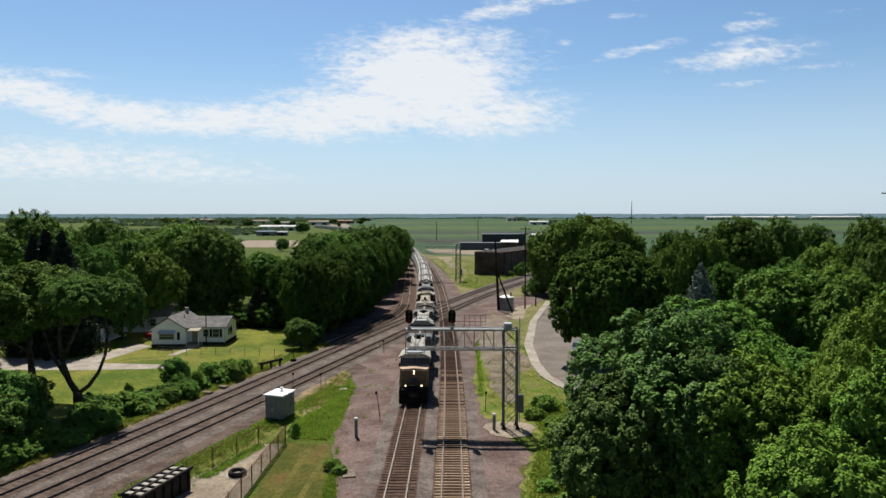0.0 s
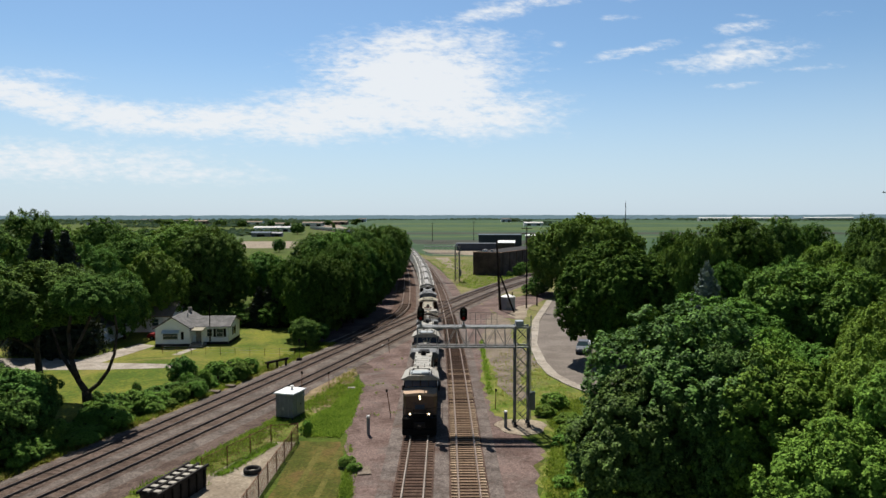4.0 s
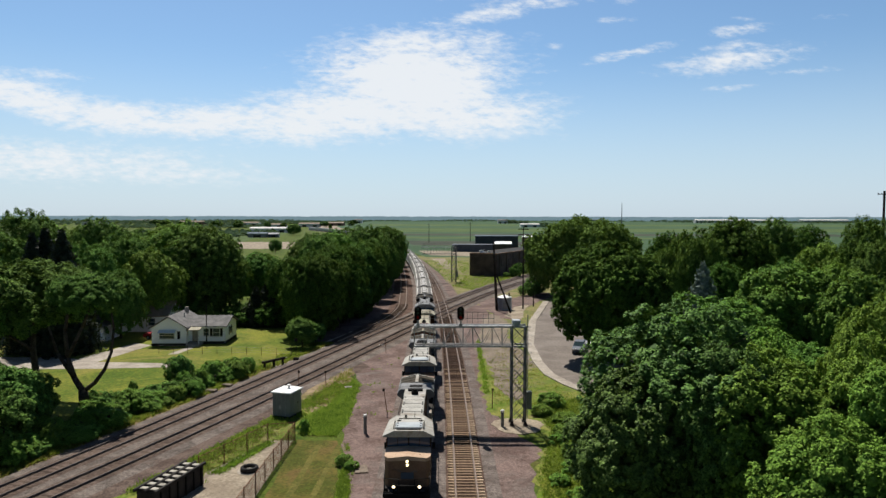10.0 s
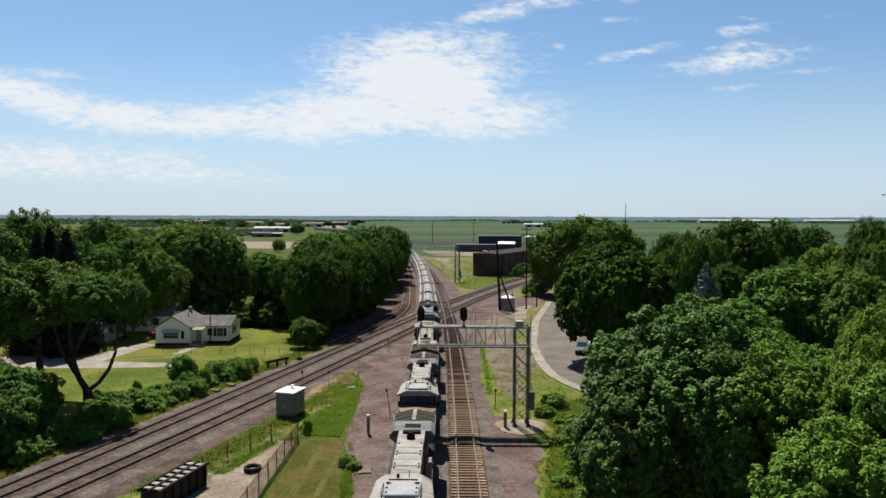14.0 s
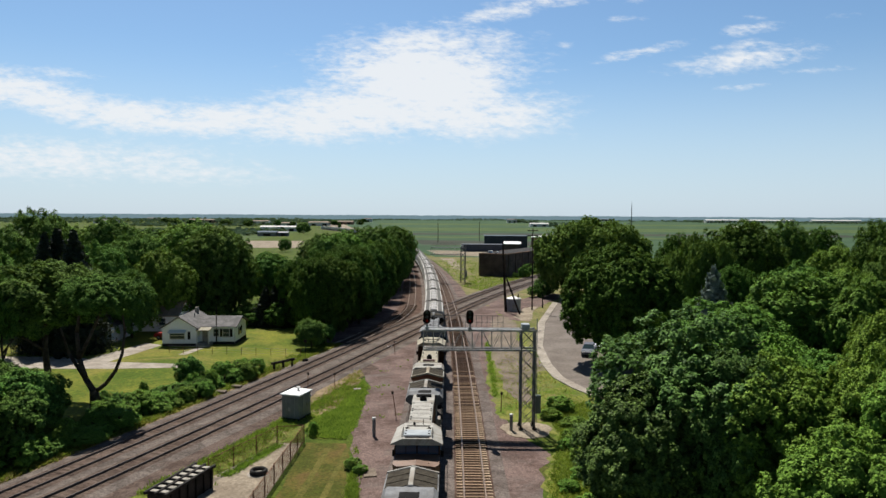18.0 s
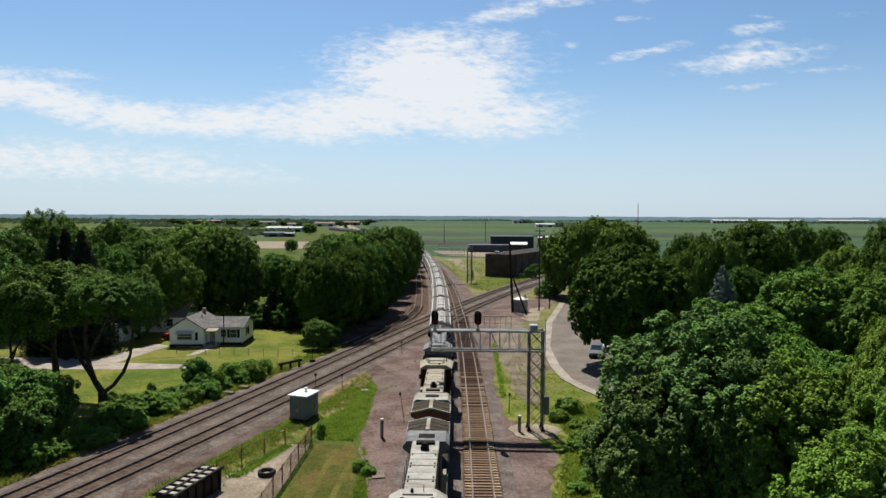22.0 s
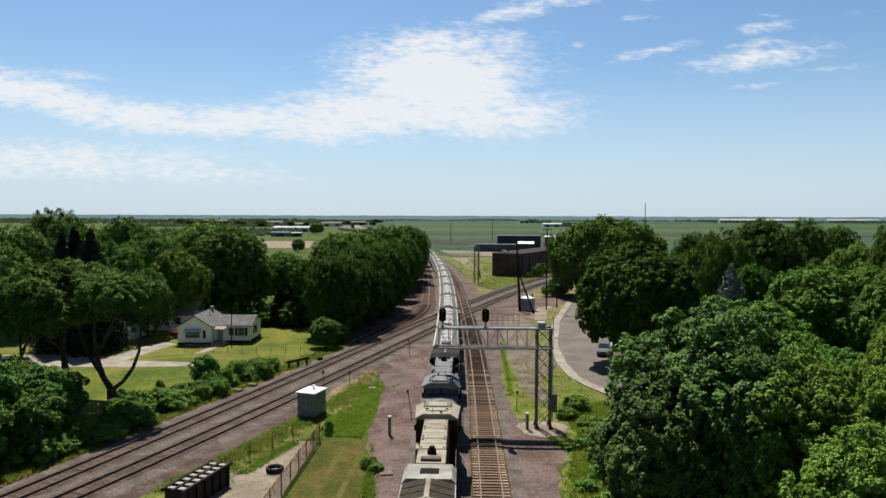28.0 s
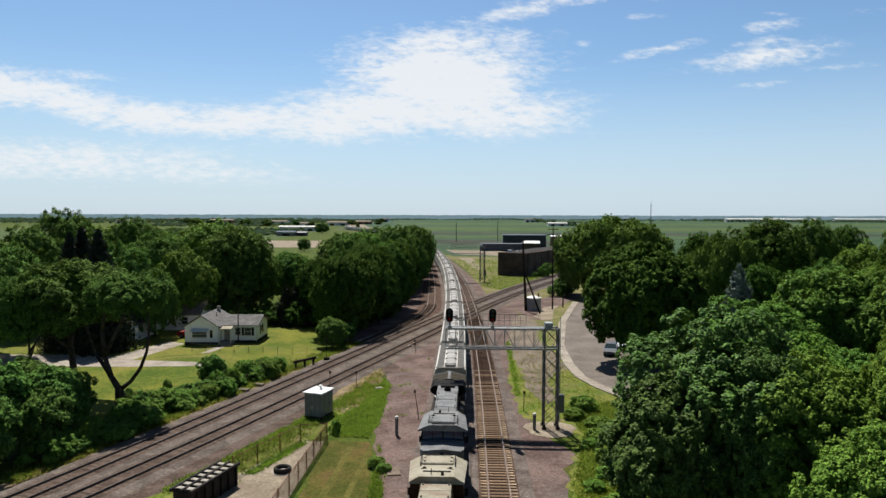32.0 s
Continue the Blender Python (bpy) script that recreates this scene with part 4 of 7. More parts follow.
def plant(key, name, x, y, wide=None, tall=None, turn=0.0, group="", label=""):
    """A tree of a kind, at its place, brought to its width and height."""
    words, category, crown, wood, r, h = TREES[key]
    top = thing(name, label or words, category, pose(x, y, 0, 0, 0, turn), group)
    sx, sz = (wide or r) / r, (tall or h) / h
    grow = Matrix.Diagonal((sx, sx, sz, 1))
    for nm, me in (("trunk", wood), ("crown", crown)):
        part(nm, me, None, top, at=grow)
    return top


def by_view(px, depth, top, half):
    """Place, half width and height of a crown from its bearing, distance, top and half width as angles."""
    return px * depth, depth, 0.88 * half * depth, (19.3 - top * depth) * 0.97


# bearing, distance, drop of the top below the horizon, half width, kind, turn
GROVE_EAST = (
    (0.345, 46, 0.128, 0.168, "maple_a", 10), (0.292, 43, 0.225, 0.125, "maple_a", 200), (0.41, 42, 0.19, 0.11, "maple_a", 310), (0.480, 41, 0.200, 0.130, "maple_b", 50), (0.585, 33, 0.300, 0.140, "maple_b", 120), (0.640, 37, 0.185, 0.11, "maple_b", 77),
    (0.420, 58, 0.105, 0.110, "maple_c", 80), (0.512, 64, 0.057, 0.105, "maple_c", 160), (0.610, 58, 0.066, 0.085, "maple_c", 20), (0.640, 43, 0.120, 0.090, "maple_b", 300), (0.720, 50, 0.10, 0.10, "maple_c", 140),
    (0.690, 35, 0.20, 0.13, "maple_b", 33), (0.46, 48, 0.17, 0.10, "maple_b", 250), (0.552, 50, 0.175, 0.09, "maple_c", 290),
    (0.246, 91, 0.036, 0.098, "dome", 30), (0.262, 89, 0.080, 0.074, "dome", 150), (0.206, 168, -0.003, 0.094, "willow", 0), (0.360, 116, 0.020, 0.062, "willow", 70), (0.425, 132, -0.003, 0.066, "round_d", 200), (0.325, 150, 0.018, 0.036, "round_d", 100),
    (0.485, 140, -0.003, 0.044, "round_b", 40), (0.530, 150, 0.008, 0.040, "round_d", 140), (0.555, 112, 0.026, 0.046, "round_c", 10), (0.620, 104, -0.006, 0.052, "round_d", 260), (0.66, 92, 0.02, 0.06, "round_a", 60),
    (0.30, 128, 0.055, 0.05, "round_a", 320), (0.41, 100, 0.062, 0.05, "round_d", 15), (0.50, 96, 0.06, 0.06, "round_a", 75), (0.58, 88, 0.055, 0.05, "round_c", 215), (0.72, 120, 0.0, 0.07, "round_b", 130), (0.46, 82, 0.085, 0.05, "round_c", 45),
)
for bear, far, drop, half, kind, turn in GROVE_EAST:
    x, y, w, h = by_view(bear, far, drop, half)
    plant(kind, "willow_tree" if kind == "willow" else "maple_tree" if "maple" in kind else "shade_tree", x, y, w, h, turn, "trees beside the street")
x, y, w, h = by_view(0.380, 82, 0.060, 0.068)
plant("blue_spruce", "spruce_tree", x, y, w, h, 0)

GROVE_WEST = (
    (-0.598, 71, 0.066, 0.100, "open_tree", 20), (-0.665, 67, 0.085, 0.055, "open_tree", 240),
    (-0.605, 142, -0.006, 0.055, "round_b", 10), (-0.50, 150, 0.006, 0.05, "round_b", 90), (-0.46, 128, 0.028, 0.055, "round_a", 180), (-0.375, 140, 0.008, 0.062, "round_c", 40), (-0.345, 128, 0.018, 0.060, "round_b", 270),
    (-0.42, 118, 0.048, 0.045, "round_c", 320), (-0.322, 134, 0.028, 0.046, "round_b", 120), (-0.66, 110, 0.01, 0.06, "round_b", 75), (-0.515, 112, 0.035, 0.05, "round_a", 205), (-0.47, 108, 0.075, 0.04, "round_b", 150),
    (-0.27, 150, 0.058, 0.04, "round_b", 310), (-0.72, 90, 0.03, 0.08, "round_b", 5), (-0.58, 160, 0.010, 0.05, "round_c", 66), (-0.40, 165, 0.010, 0.05, "round_c", 166), (-0.265, 175, 0.058, 0.04, "round_c", 200),
    (-0.176, 138, 0.030, 0.044, "round_b", 10), (-0.165, 152, 0.023, 0.048, "round_c", 100), (-0.115, 172, 0.018, 0.042, "round_b", 200), (-0.080, 198, 0.020, 0.030, "round_b", 300), (-0.160, 128, 0.044, 0.040, "round_d", 60), (-0.120, 144, 0.038, 0.038, "round_c", 150),
    (-0.225, 122, 0.064, 0.036, "round_d", 240), (-0.185, 116, 0.052, 0.034, "round_d", 330), (-0.145, 124, 0.050, 0.030, "round_d", 20), (-0.100, 158, 0.042, 0.030, "round_d", 80), (-0.085, 180, 0.036, 0.026, "round_b", 140),
    (-0.100, 200, 0.022, 0.034, "round_b", 33), (-0.14, 190, 0.022, 0.04, "round_b", 133), (-0.19, 170, 0.030, 0.04, "round_b", 233), (-0.072, 222, 0.026, 0.022, "round_b", 50),
    (-0.178, 111, 0.052, 0.046, "round_d", 15), (-0.152, 119, 0.050, 0.042, "round_d", 215), (-0.204, 110, 0.056, 0.040, "round_d", 115), (-0.125, 132, 0.042, 0.036, "round_b", 85), (-0.110, 136, 0.040, 0.034, "round_d", 185), (-0.136, 124, 0.046, 0.032, "round_d", 285),
    (-0.55, 190, 0.018, 0.045, "round_c", 24), (-0.51, 205, 0.020, 0.045, "round_b", 124), (-0.47, 195, 0.022, 0.045, "round_c", 224), (-0.435, 215, 0.024, 0.045, "round_b", 324), (-0.33, 190, 0.026, 0.04, "round_c", 44), (-0.335, 205, 0.030, 0.04, "round_b", 144),
)
for bear, far, drop, half, kind, turn in GROVE_WEST:
    x, y, w, h = by_view(bear, far, drop - (0.008 if far > 115 else 0.0), half)
    plant(kind, "yard_tree" if kind == "open_tree" else "shade_tree", x, y, w, h, turn, "trees round the houses")
for bear, far, drop, half, kind, turn in ((-0.597, 98, 0.016, 0.052, "spruce", 0), (-0.578, 100, 0.010, 0.060, "spruce", 80), (-0.554, 97, 0.012, 0.064, "spruce", 140), (-0.272, 121, 0.100, 0.030, "cedar", 0), (-0.258, 122, 0.097, 0.032, "cedar", 90), (-0.244, 121, 0.104, 0.030, "cedar", 200)):
    x, y, w, h = by_view(bear, far, drop, half)
    plant(kind, "spruce_tree" if kind == "spruce" else "cedar_tree", x, y, w, h, turn, "dark conifers behind the houses")

for x, y, w, h, kind, turn in ((-16.9, 228, 4.8, 14.2, "round_b", 12), (-17.6, 246, 5.2, 14.6, "round_b", 99), (-20.0, 268, 6.0, 14.8, "round_a", 180), (-24.0, 290, 6.5, 15, "round_b", 250), (-16.0, 206, 4.6, 12.0, "round_a", 300), (-15.4, 186, 4.2, 11.5, "round_b", 33), (-27, 315, 7, 15, "round_b", 70)):
    plant(kind, "shade_tree", x, y, w, h, turn, "trees beside the bend")

# scrub along the diagonal tracks and beside the street
rnd = random.Random(5)
SCRUB = ((-36.8, 57, 2.8, 6.6, "sapling"), (-38.8, 53, 3.0, 7.8, "sapling"), (-35.0, 54.0, 2.3, 5.4, "sapling"), (-40.3, 60, 2.8, 6.8, "sapling"), (-41.8, 50, 3.2, 8.4, "sapling"), (-36.9, 49.5, 2.6, 6.4, "sapling"), (-37.5, 61.5, 2.4, 5.6, "sapling"),
         (-29.6, 76.4, 1.6, 3.8, "sapling"), (-20.7, 100.2, 2.2, 4.6, "sapling"), (-19.2, 103.2, 1.6, 3.2, "sapling"))
for x, y, w, h, kind in SCRUB:
    plant(kind, "young_tree", x, y, w, h, rnd.uniform(0, 360), "scrub along the tracks", "young leafy tree in the scrub beside the tracks")
for i in range(64):
    t = i / 63
    y = 53 + 31 * t + rnd.uniform(-1, 1)
    x = far_diagonal(y) - 4.2 - rnd.uniform(0.0, 3.8)
    plant("bush" if rnd.random() < 0.8 else "bush_dark", "bush", x, y, rnd.uniform(0.8, 1.9), rnd.uniform(0.8, 2.2), rnd.uniform(0, 360), "scrub along the tracks", "leafy green bush in the scrub beside the tracks")
for x, y, w, h in ((9.6, 66, 1.1, 1.0), (11, 69, 1.4, 1.4), (9.8, 57.5, 0.9, 0.8), (10.6, 54.6, 1.1, 1.0), (9.9, 51, 1.0, 0.9), (8.4, 48.6, 0.8, 0.7), (10.8, 59.5, 1.1, 1.0), (11.4, 63.2, 1.2, 1.0), (9.6, 45.6, 1.1, 0.9)):
    plant("bush", "bush", x, y, w, h, rnd.uniform(0, 360), "weeds beside the street", "bright green bush in the weeds beside the tracks")
plant("round_b", "field_tree", -89, 367, 3.6, 7.2, 40, "", "lone round tree beside a pale gravel lot")
for x, y, w, h in ((24, 222, 2.5, 4), (28.5, 236, 2, 3.6), (20.5, 219, 1.2, 1.6), (21, 168, 2.4, 3.0), (24, 174, 3, 4), (28.5, 111, 3.2, 4.4), (31.5, 109, 3, 4), (26, 114, 3, 4.2), (34.5, 108, 3.2, 4.5)):
    plant("bush_dark", "bush", x, y, w, h, rnd.uniform(0, 360), "bushes by the brick building", "dark green bush in rough grass beside the diagonal tracks")

# undergrowth rows, their dark leaf colour painting the shade under the trees
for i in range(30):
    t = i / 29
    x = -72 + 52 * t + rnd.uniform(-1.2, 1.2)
    plant("bush_shade", "bush", x, 121.0 + rnd.uniform(-2.0, 4) + 3 * math.sin(i), rnd.uniform(2.2, 3.6), rnd.uniform(2.5, 5.0), rnd.uniform(0, 360), "undergrowth of the wood", "tall undergrowth bush below the trees, leaves darkened as shade")
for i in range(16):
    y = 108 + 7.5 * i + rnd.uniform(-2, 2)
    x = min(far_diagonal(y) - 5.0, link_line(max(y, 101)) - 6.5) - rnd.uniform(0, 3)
    plant("bush_shade", "bush", x, y, rnd.uniform(1.8, 3.2), rnd.uniform(2.0, 4.5), rnd.uniform(0, 360), "undergrowth of the wood", "tall undergrowth bush below the trees, leaves darkened as shade")


def forked_tree():
    """The old yard tree that forks low, one limb swinging out beneath the crown."""
    top = thing("yard_tree", "old yard tree forking low with a bare curved limb", "tree", pose(-34.7, 65.6, 0), "trees round the houses")
    s = Shape()

    def limb(points, r0, r1):
        n = len(points) - 1
        for i, (a, b) in enumerate(zip(points, points[1:])):
            s.tube(a, b, r0 + (r1 - r0) * i / n, r0 + (r1 - r0) * (i + 1) / n, 9)

    limb([(0, 0, 0), (0.1, 0, 1.4), (0, 0, 2.6)], 0.55, 0.42)
    limb([(0, 0, 2.4), (-0.9, 0.2, 3.6), (-1.5, 0.2, 5.6), (-1.6, 0, 8.2), (-1.2, 0, 10.5)], 0.32, 0.12)
    limb([(0.1, 0, 2.4), (1.3, -0.2, 3.3), (2.3, -0.3, 4.6), (2.9, -0.2, 6.2), (3.1, 0, 8.4), (2.9, 0, 10)], 0.22, 0.08)
    limb([(-0.9, 0.2, 3.6), (-2.6, 0.4, 6.0), (-3.4, 0.4, 8.6)], 0.22, 0.08)
    limb([(-1.5, 0.2, 5.6), (0.2, -0.3, 8.6), (1.2, -0.3, 10.8)], 0.2, 0.07)
    part("trunk", s, M["bark"], top, smooth=True)
    words, category, crown, wood, r, h = TREES["open_tree"]
    part("crown", crown, None, top, at=pose(0.9, 0, 5.4, 0, 0, 130) @ Matrix.Diagonal((0.68, 0.68, 0.60, 1)))


forked_tree()


def inside(outline, n, rng):
    """n random places within an outline."""
    ring = np.array(outline, float)
    lo, hi = ring.min(0), ring.max(0)
    out = []
    while sum(len(o) for o in out) < n:
        p = rng.uniform(lo, hi, (4 * n, 2))
        a, b = ring, np.roll(ring, -1, 0)
        hit = np.zeros(len(p), int)
        for (xa, ya), (xb, yb) in zip(a, b):
            cross = ((ya > p[:, 1]) != (yb > p[:, 1])) & (p[:, 0] < (xb - xa) * (p[:, 1] - ya) / (yb - ya + 1e-12) + xa)
            hit += cross
        out.append(p[hit % 2 == 1])
    return np.concatenate(out)[:n]


def tufts(name, places, tall, wide, material, label, seed, blades=7):
    """Grass and weeds: thin blades leaning out of each tuft."""
    rng = np.random.default_rng(seed)
    n = len(places) * blades
    size = np.repeat(rng.uniform(0.45, 1.25, len(places)), blades)
    at = np.repeat(places, blades, 0) + rng.normal(0, wide, (n, 2))
    a = rng.uniform(0, 2 * math.pi, n)
    lean = rng.uniform(0.4, 1.3, n) * tall * size
    h = tall * size * rng.uniform(0.6, 1.1, n)
    half = 0.10 * tall + 0.012
    v = np.zeros((n, 4, 3))
    v[:, 0, 0], v[:, 0, 1] = at[:, 0] - half * np.sin(a), at[:, 1] + half * np.cos(a)
    v[:, 1, 0], v[:, 1, 1] = at[:, 0] + half * np.sin(a), at[:, 1] - half * np.cos(a)
    v[:, 2, 0], v[:, 2, 1], v[:, 2, 2] = at[:, 0] + lean * np.cos(a) + half * 0.6 * np.sin(a), at[:, 1] + lean * np.sin(a), h
    v[:, 3, 0], v[:, 3, 1], v[:, 3, 2] = at[:, 0] + lean * np.cos(a) - half * 0.6 * np.sin(a), at[:, 1] + lean * np.sin(a), h * 0.96
    me = bpy.data.meshes.new(name)
    me.vertices.add(4 * n)
    me.vertices.foreach_set("co", v.ravel())
    me.loops.add(4 * n)
    me.loops.foreach_set("vertex_index", np.arange(4 * n))
    me.polygons.add(n)
    me.polygons.foreach_set("loop_start", np.arange(0, 4 * n, 4))
    me.materials.append(M[material])
    me.update(calc_edges=True)
    return tagged(part(name, me, None), label, "grass", kind="stuff")


rng = np.random.default_rng(9)
WEEDY = [(-13.3, 64.5), (-12.4, 59.6), (-9.3, 59.4), (-9.1, 66), (-9.6, 77), (-10.5, 80.5), (-10.9, 76), (-11.6, 69), (-12.6, 66.5)]
tufts("weeds_verge", inside([(20, 64), (14, 40), (7.0, 40), (7.0, 49), (8.6, 56), (9.8, 61), (9.4, 66), (9.0, 69), (14, 72)], 5200, rng), 0.24, 0.14, "weed", "bright tangled weeds beside the tracks", 1)
tufts("weeds_hut", inside(WEEDY, 2600, rng), 0.22, 0.14, "weed", "rank green grass beside the relay hut", 2)
tufts("weeds_street", inside([(5.4, 69), (5.4, 82), (6.2, 92), (8.5, 96), (12.0, 90), (13.0, 80), (16.5, 74), (15, 68)], 300, rng), 0.17, 0.35, "weed", "sparse low weeds beside the street", 21)
tufts("weeds_street_dry", inside([(5.4, 68), (5.4, 82), (6.2, 94), (9.5, 104), (12.0, 90), (13.0, 80), (15, 70)], 380, rng), 0.16, 0.3, "dry", "yellowed weeds beside the street", 22)
tufts("weeds_dry", inside([(-14.2, 70), (-11.6, 69), (-10.6, 77), (-11.5, 87), (-13.2, 80)], 300, rng), 0.2, 0.25, "dry", "dry yellowed weeds on the gravel edge", 3)
tufts("weeds_dry_green", inside([(-14.6, 68), (-11.6, 69), (-10.6, 77), (-11.3, 84), (-13.2, 79)], 130, rng), 0.22, 0.3, "weed", "scattered green weeds on bare ground", 31)
edge = rng.uniform(47, 78, 1500)
tufts("weeds_fence", np.stack([np.array([near_diagonal(y) for y in edge]) + 4.5 + np.abs(rng.normal(0, 1.4, 1500)), edge], 1), 0.25, 0.16, "weed", "ragged grass between ballast and fence", 4)
edge = rng.uniform(48, 104, 2200)
tufts("weeds_bank", np.stack([np.array([far_diagonal(y) for y in edge]) - 3.0 - np.abs(rng.normal(0, 1.3, 2200)), edge], 1), 0.28, 0.16, "weed", "ragged grass on the bank by the outer rails", 5)
edge = rng.uniform(74, 106, 260)
tufts("weeds_strip", np.stack([second_line(80) + 3.1 + 0.02 * (edge - 64) + rng.normal(0, 0.14, 260), edge], 1), 0.26, 0.10, "weed", "narrow line of weeds beside the ballast", 6)
edge = rng.uniform(48, 104, 420)
tufts("weeds_dry_bank", np.stack([np.array([far_diagonal(y) for y in edge]) - 2.8 - np.abs(rng.normal(0, 0.5, 420)), edge], 1), 0.3, 0.16, "dry", "dry weeds along the outer ballast", 7)
tufts("weeds_lot", inside([(2.9, 190), (8, 224), (16, 217), (28, 236), (33, 245), (17, 203), (8, 180)], 420, rng), 0.45, 0.5, "weed", "rough grass before the brick building", 8)
tufts("weeds_slope", inside([(1.6, 200), (-0.6, 240), (-7, 300), (10, 300), (13, 262), (9, 226)], 300, rng), 0.45, 0.6, "weed", "rough weeds beside the bend of the line", 9)
tufts("weeds_mown", inside([(-7.9, 56.5), (-7.4, 46.6), (-7.2, 40), (-6.3, 40), (-6.6, 47), (-8.2, 57.5)], 700, rng), 0.2, 0.12, "weed", "ragged edge of the mown strip", 10)
spots = inside([(-8.6, 62), (-8.8, 75), (-12, 95), (-5, 95), (-4.9, 47), (-6.5, 47)], 20, rng)
tufts("weeds_gravel", spots, 0.2, 0.14, "weed", "scattered weeds on the gravel", 11, 12)
tufts("weeds_compound", inside([(-14.9, 57.6), (-14.3, 57.6), (-16.6, 50.5), (-17.3, 50.5)], 260, rng), 0.22, 0.14, "weed", "weeds in the corner of the compound", 12)
for x, y, w, h in ((-12.4, 60.4, 0.5, 1.2), (-7.7, 52.5, 0.7, 0.8), (-7.0, 51.6, 0.6, 0.6)):
    plant("bush", "bush", x, y, w, h, rnd.uniform(0, 360), "weeds by the fence", "small leafy bush by the wire fence")

for x, y, w, h in ((-43.5, 73.5, 0.7, 1.3), (-42.2, 72.8, 0.5, 0.9), (-36.8, 71.5, 0.6, 1.0), (-33.2, 73.0, 0.5, 1.5), (-31.8, 71.8, 0.9, 1.0), (-30.6, 72.5, 0.8, 0.9), (-35.0, 67.2, 0.9, 1.6), (-33.8, 66.4, 0.7, 1.3), (-46, 72, 0.6, 0.9), (-30.4, 80.5, 0.45, 1.8)):
    plant("bush_dark", "bush", x, y, w, h, rnd.uniform(0, 360), "shrubs on the lawn", "small dark shrub on the lawn")
# ---------- the train ----------
# how far along the line the first cab stands at each time
CAB_AT = ((0, 72.1), (3, 64.6), (6, 56.2), (9, 47.9), (13, 36.7), (20, 16.7), (28, -6.4), (32, -18.8))
MOVING = []


def along(s):
    """Place and heading on the main line, s metres of y-distance measured along the rail from y = 60."""
    y = 60.0 + s
    for _ in range(6):
        k = max(0.0, y - 60.0)
        y -= (y - 60.0 + (2 * 2.17e-4) ** 2 * k ** 3 / 6.0 - s) / (1 + (2 * 2.17e-4 * k) ** 2 / 2)
    return Vector((main_line(y), y, 0.0))


def car_pose(mid, reach):
    a, b = along(mid - 60.0 - reach), along(mid - 60.0 + reach)
    d = b - a
    m = (a + b) / 2
    return pose(m.x, m.y, RAIL_Z, 0, 0, -math.degrees(math.atan2(d.x, d.y)))


def bogie(parent, y, wheels, gap, label=""):
    """A truck with its wheels; it is a part of its car."""
    s = Shape()
    half = gap * (wheels - 1) / 2
    for sx in (-1, 1):
        s.box(sx * 1.0 - 0.09, sx * 1.0 + 0.09, y - half - 0.55, y + half + 0.55, 0.48, 0.86, 0.04)
        for i in range(wheels):
            s.box(sx * 1.1 - 0.07, sx * 1.1 + 0.07, y - half + i * gap - 0.17, y - half + i * gap + 0.17, 0.32, 0.68, 0.03)
    s.box(-1.0, 1.0, y - 0.3, y + 0.3, 0.55, 0.9, 0.03)
    t = part("truck", s, M["dark_steel"], parent, label)
    for i in range(wheels):
        w = Shape()
        yy = y - half + i * gap
        w.tube((-0.82, yy, 0.5), (0.82, yy, 0.5), 0.08, sides=8)
        for sx in (-1, 1):
            w.tube((sx * 0.68, yy, 0.5), (sx * 0.82, yy, 0.5), 0.5, sides=20).tube((sx * 0.655, yy, 0.5), (sx * 0.68, yy, 0.5), 0.525, sides=20)
        part("wheelset", w, M["rust"], t)


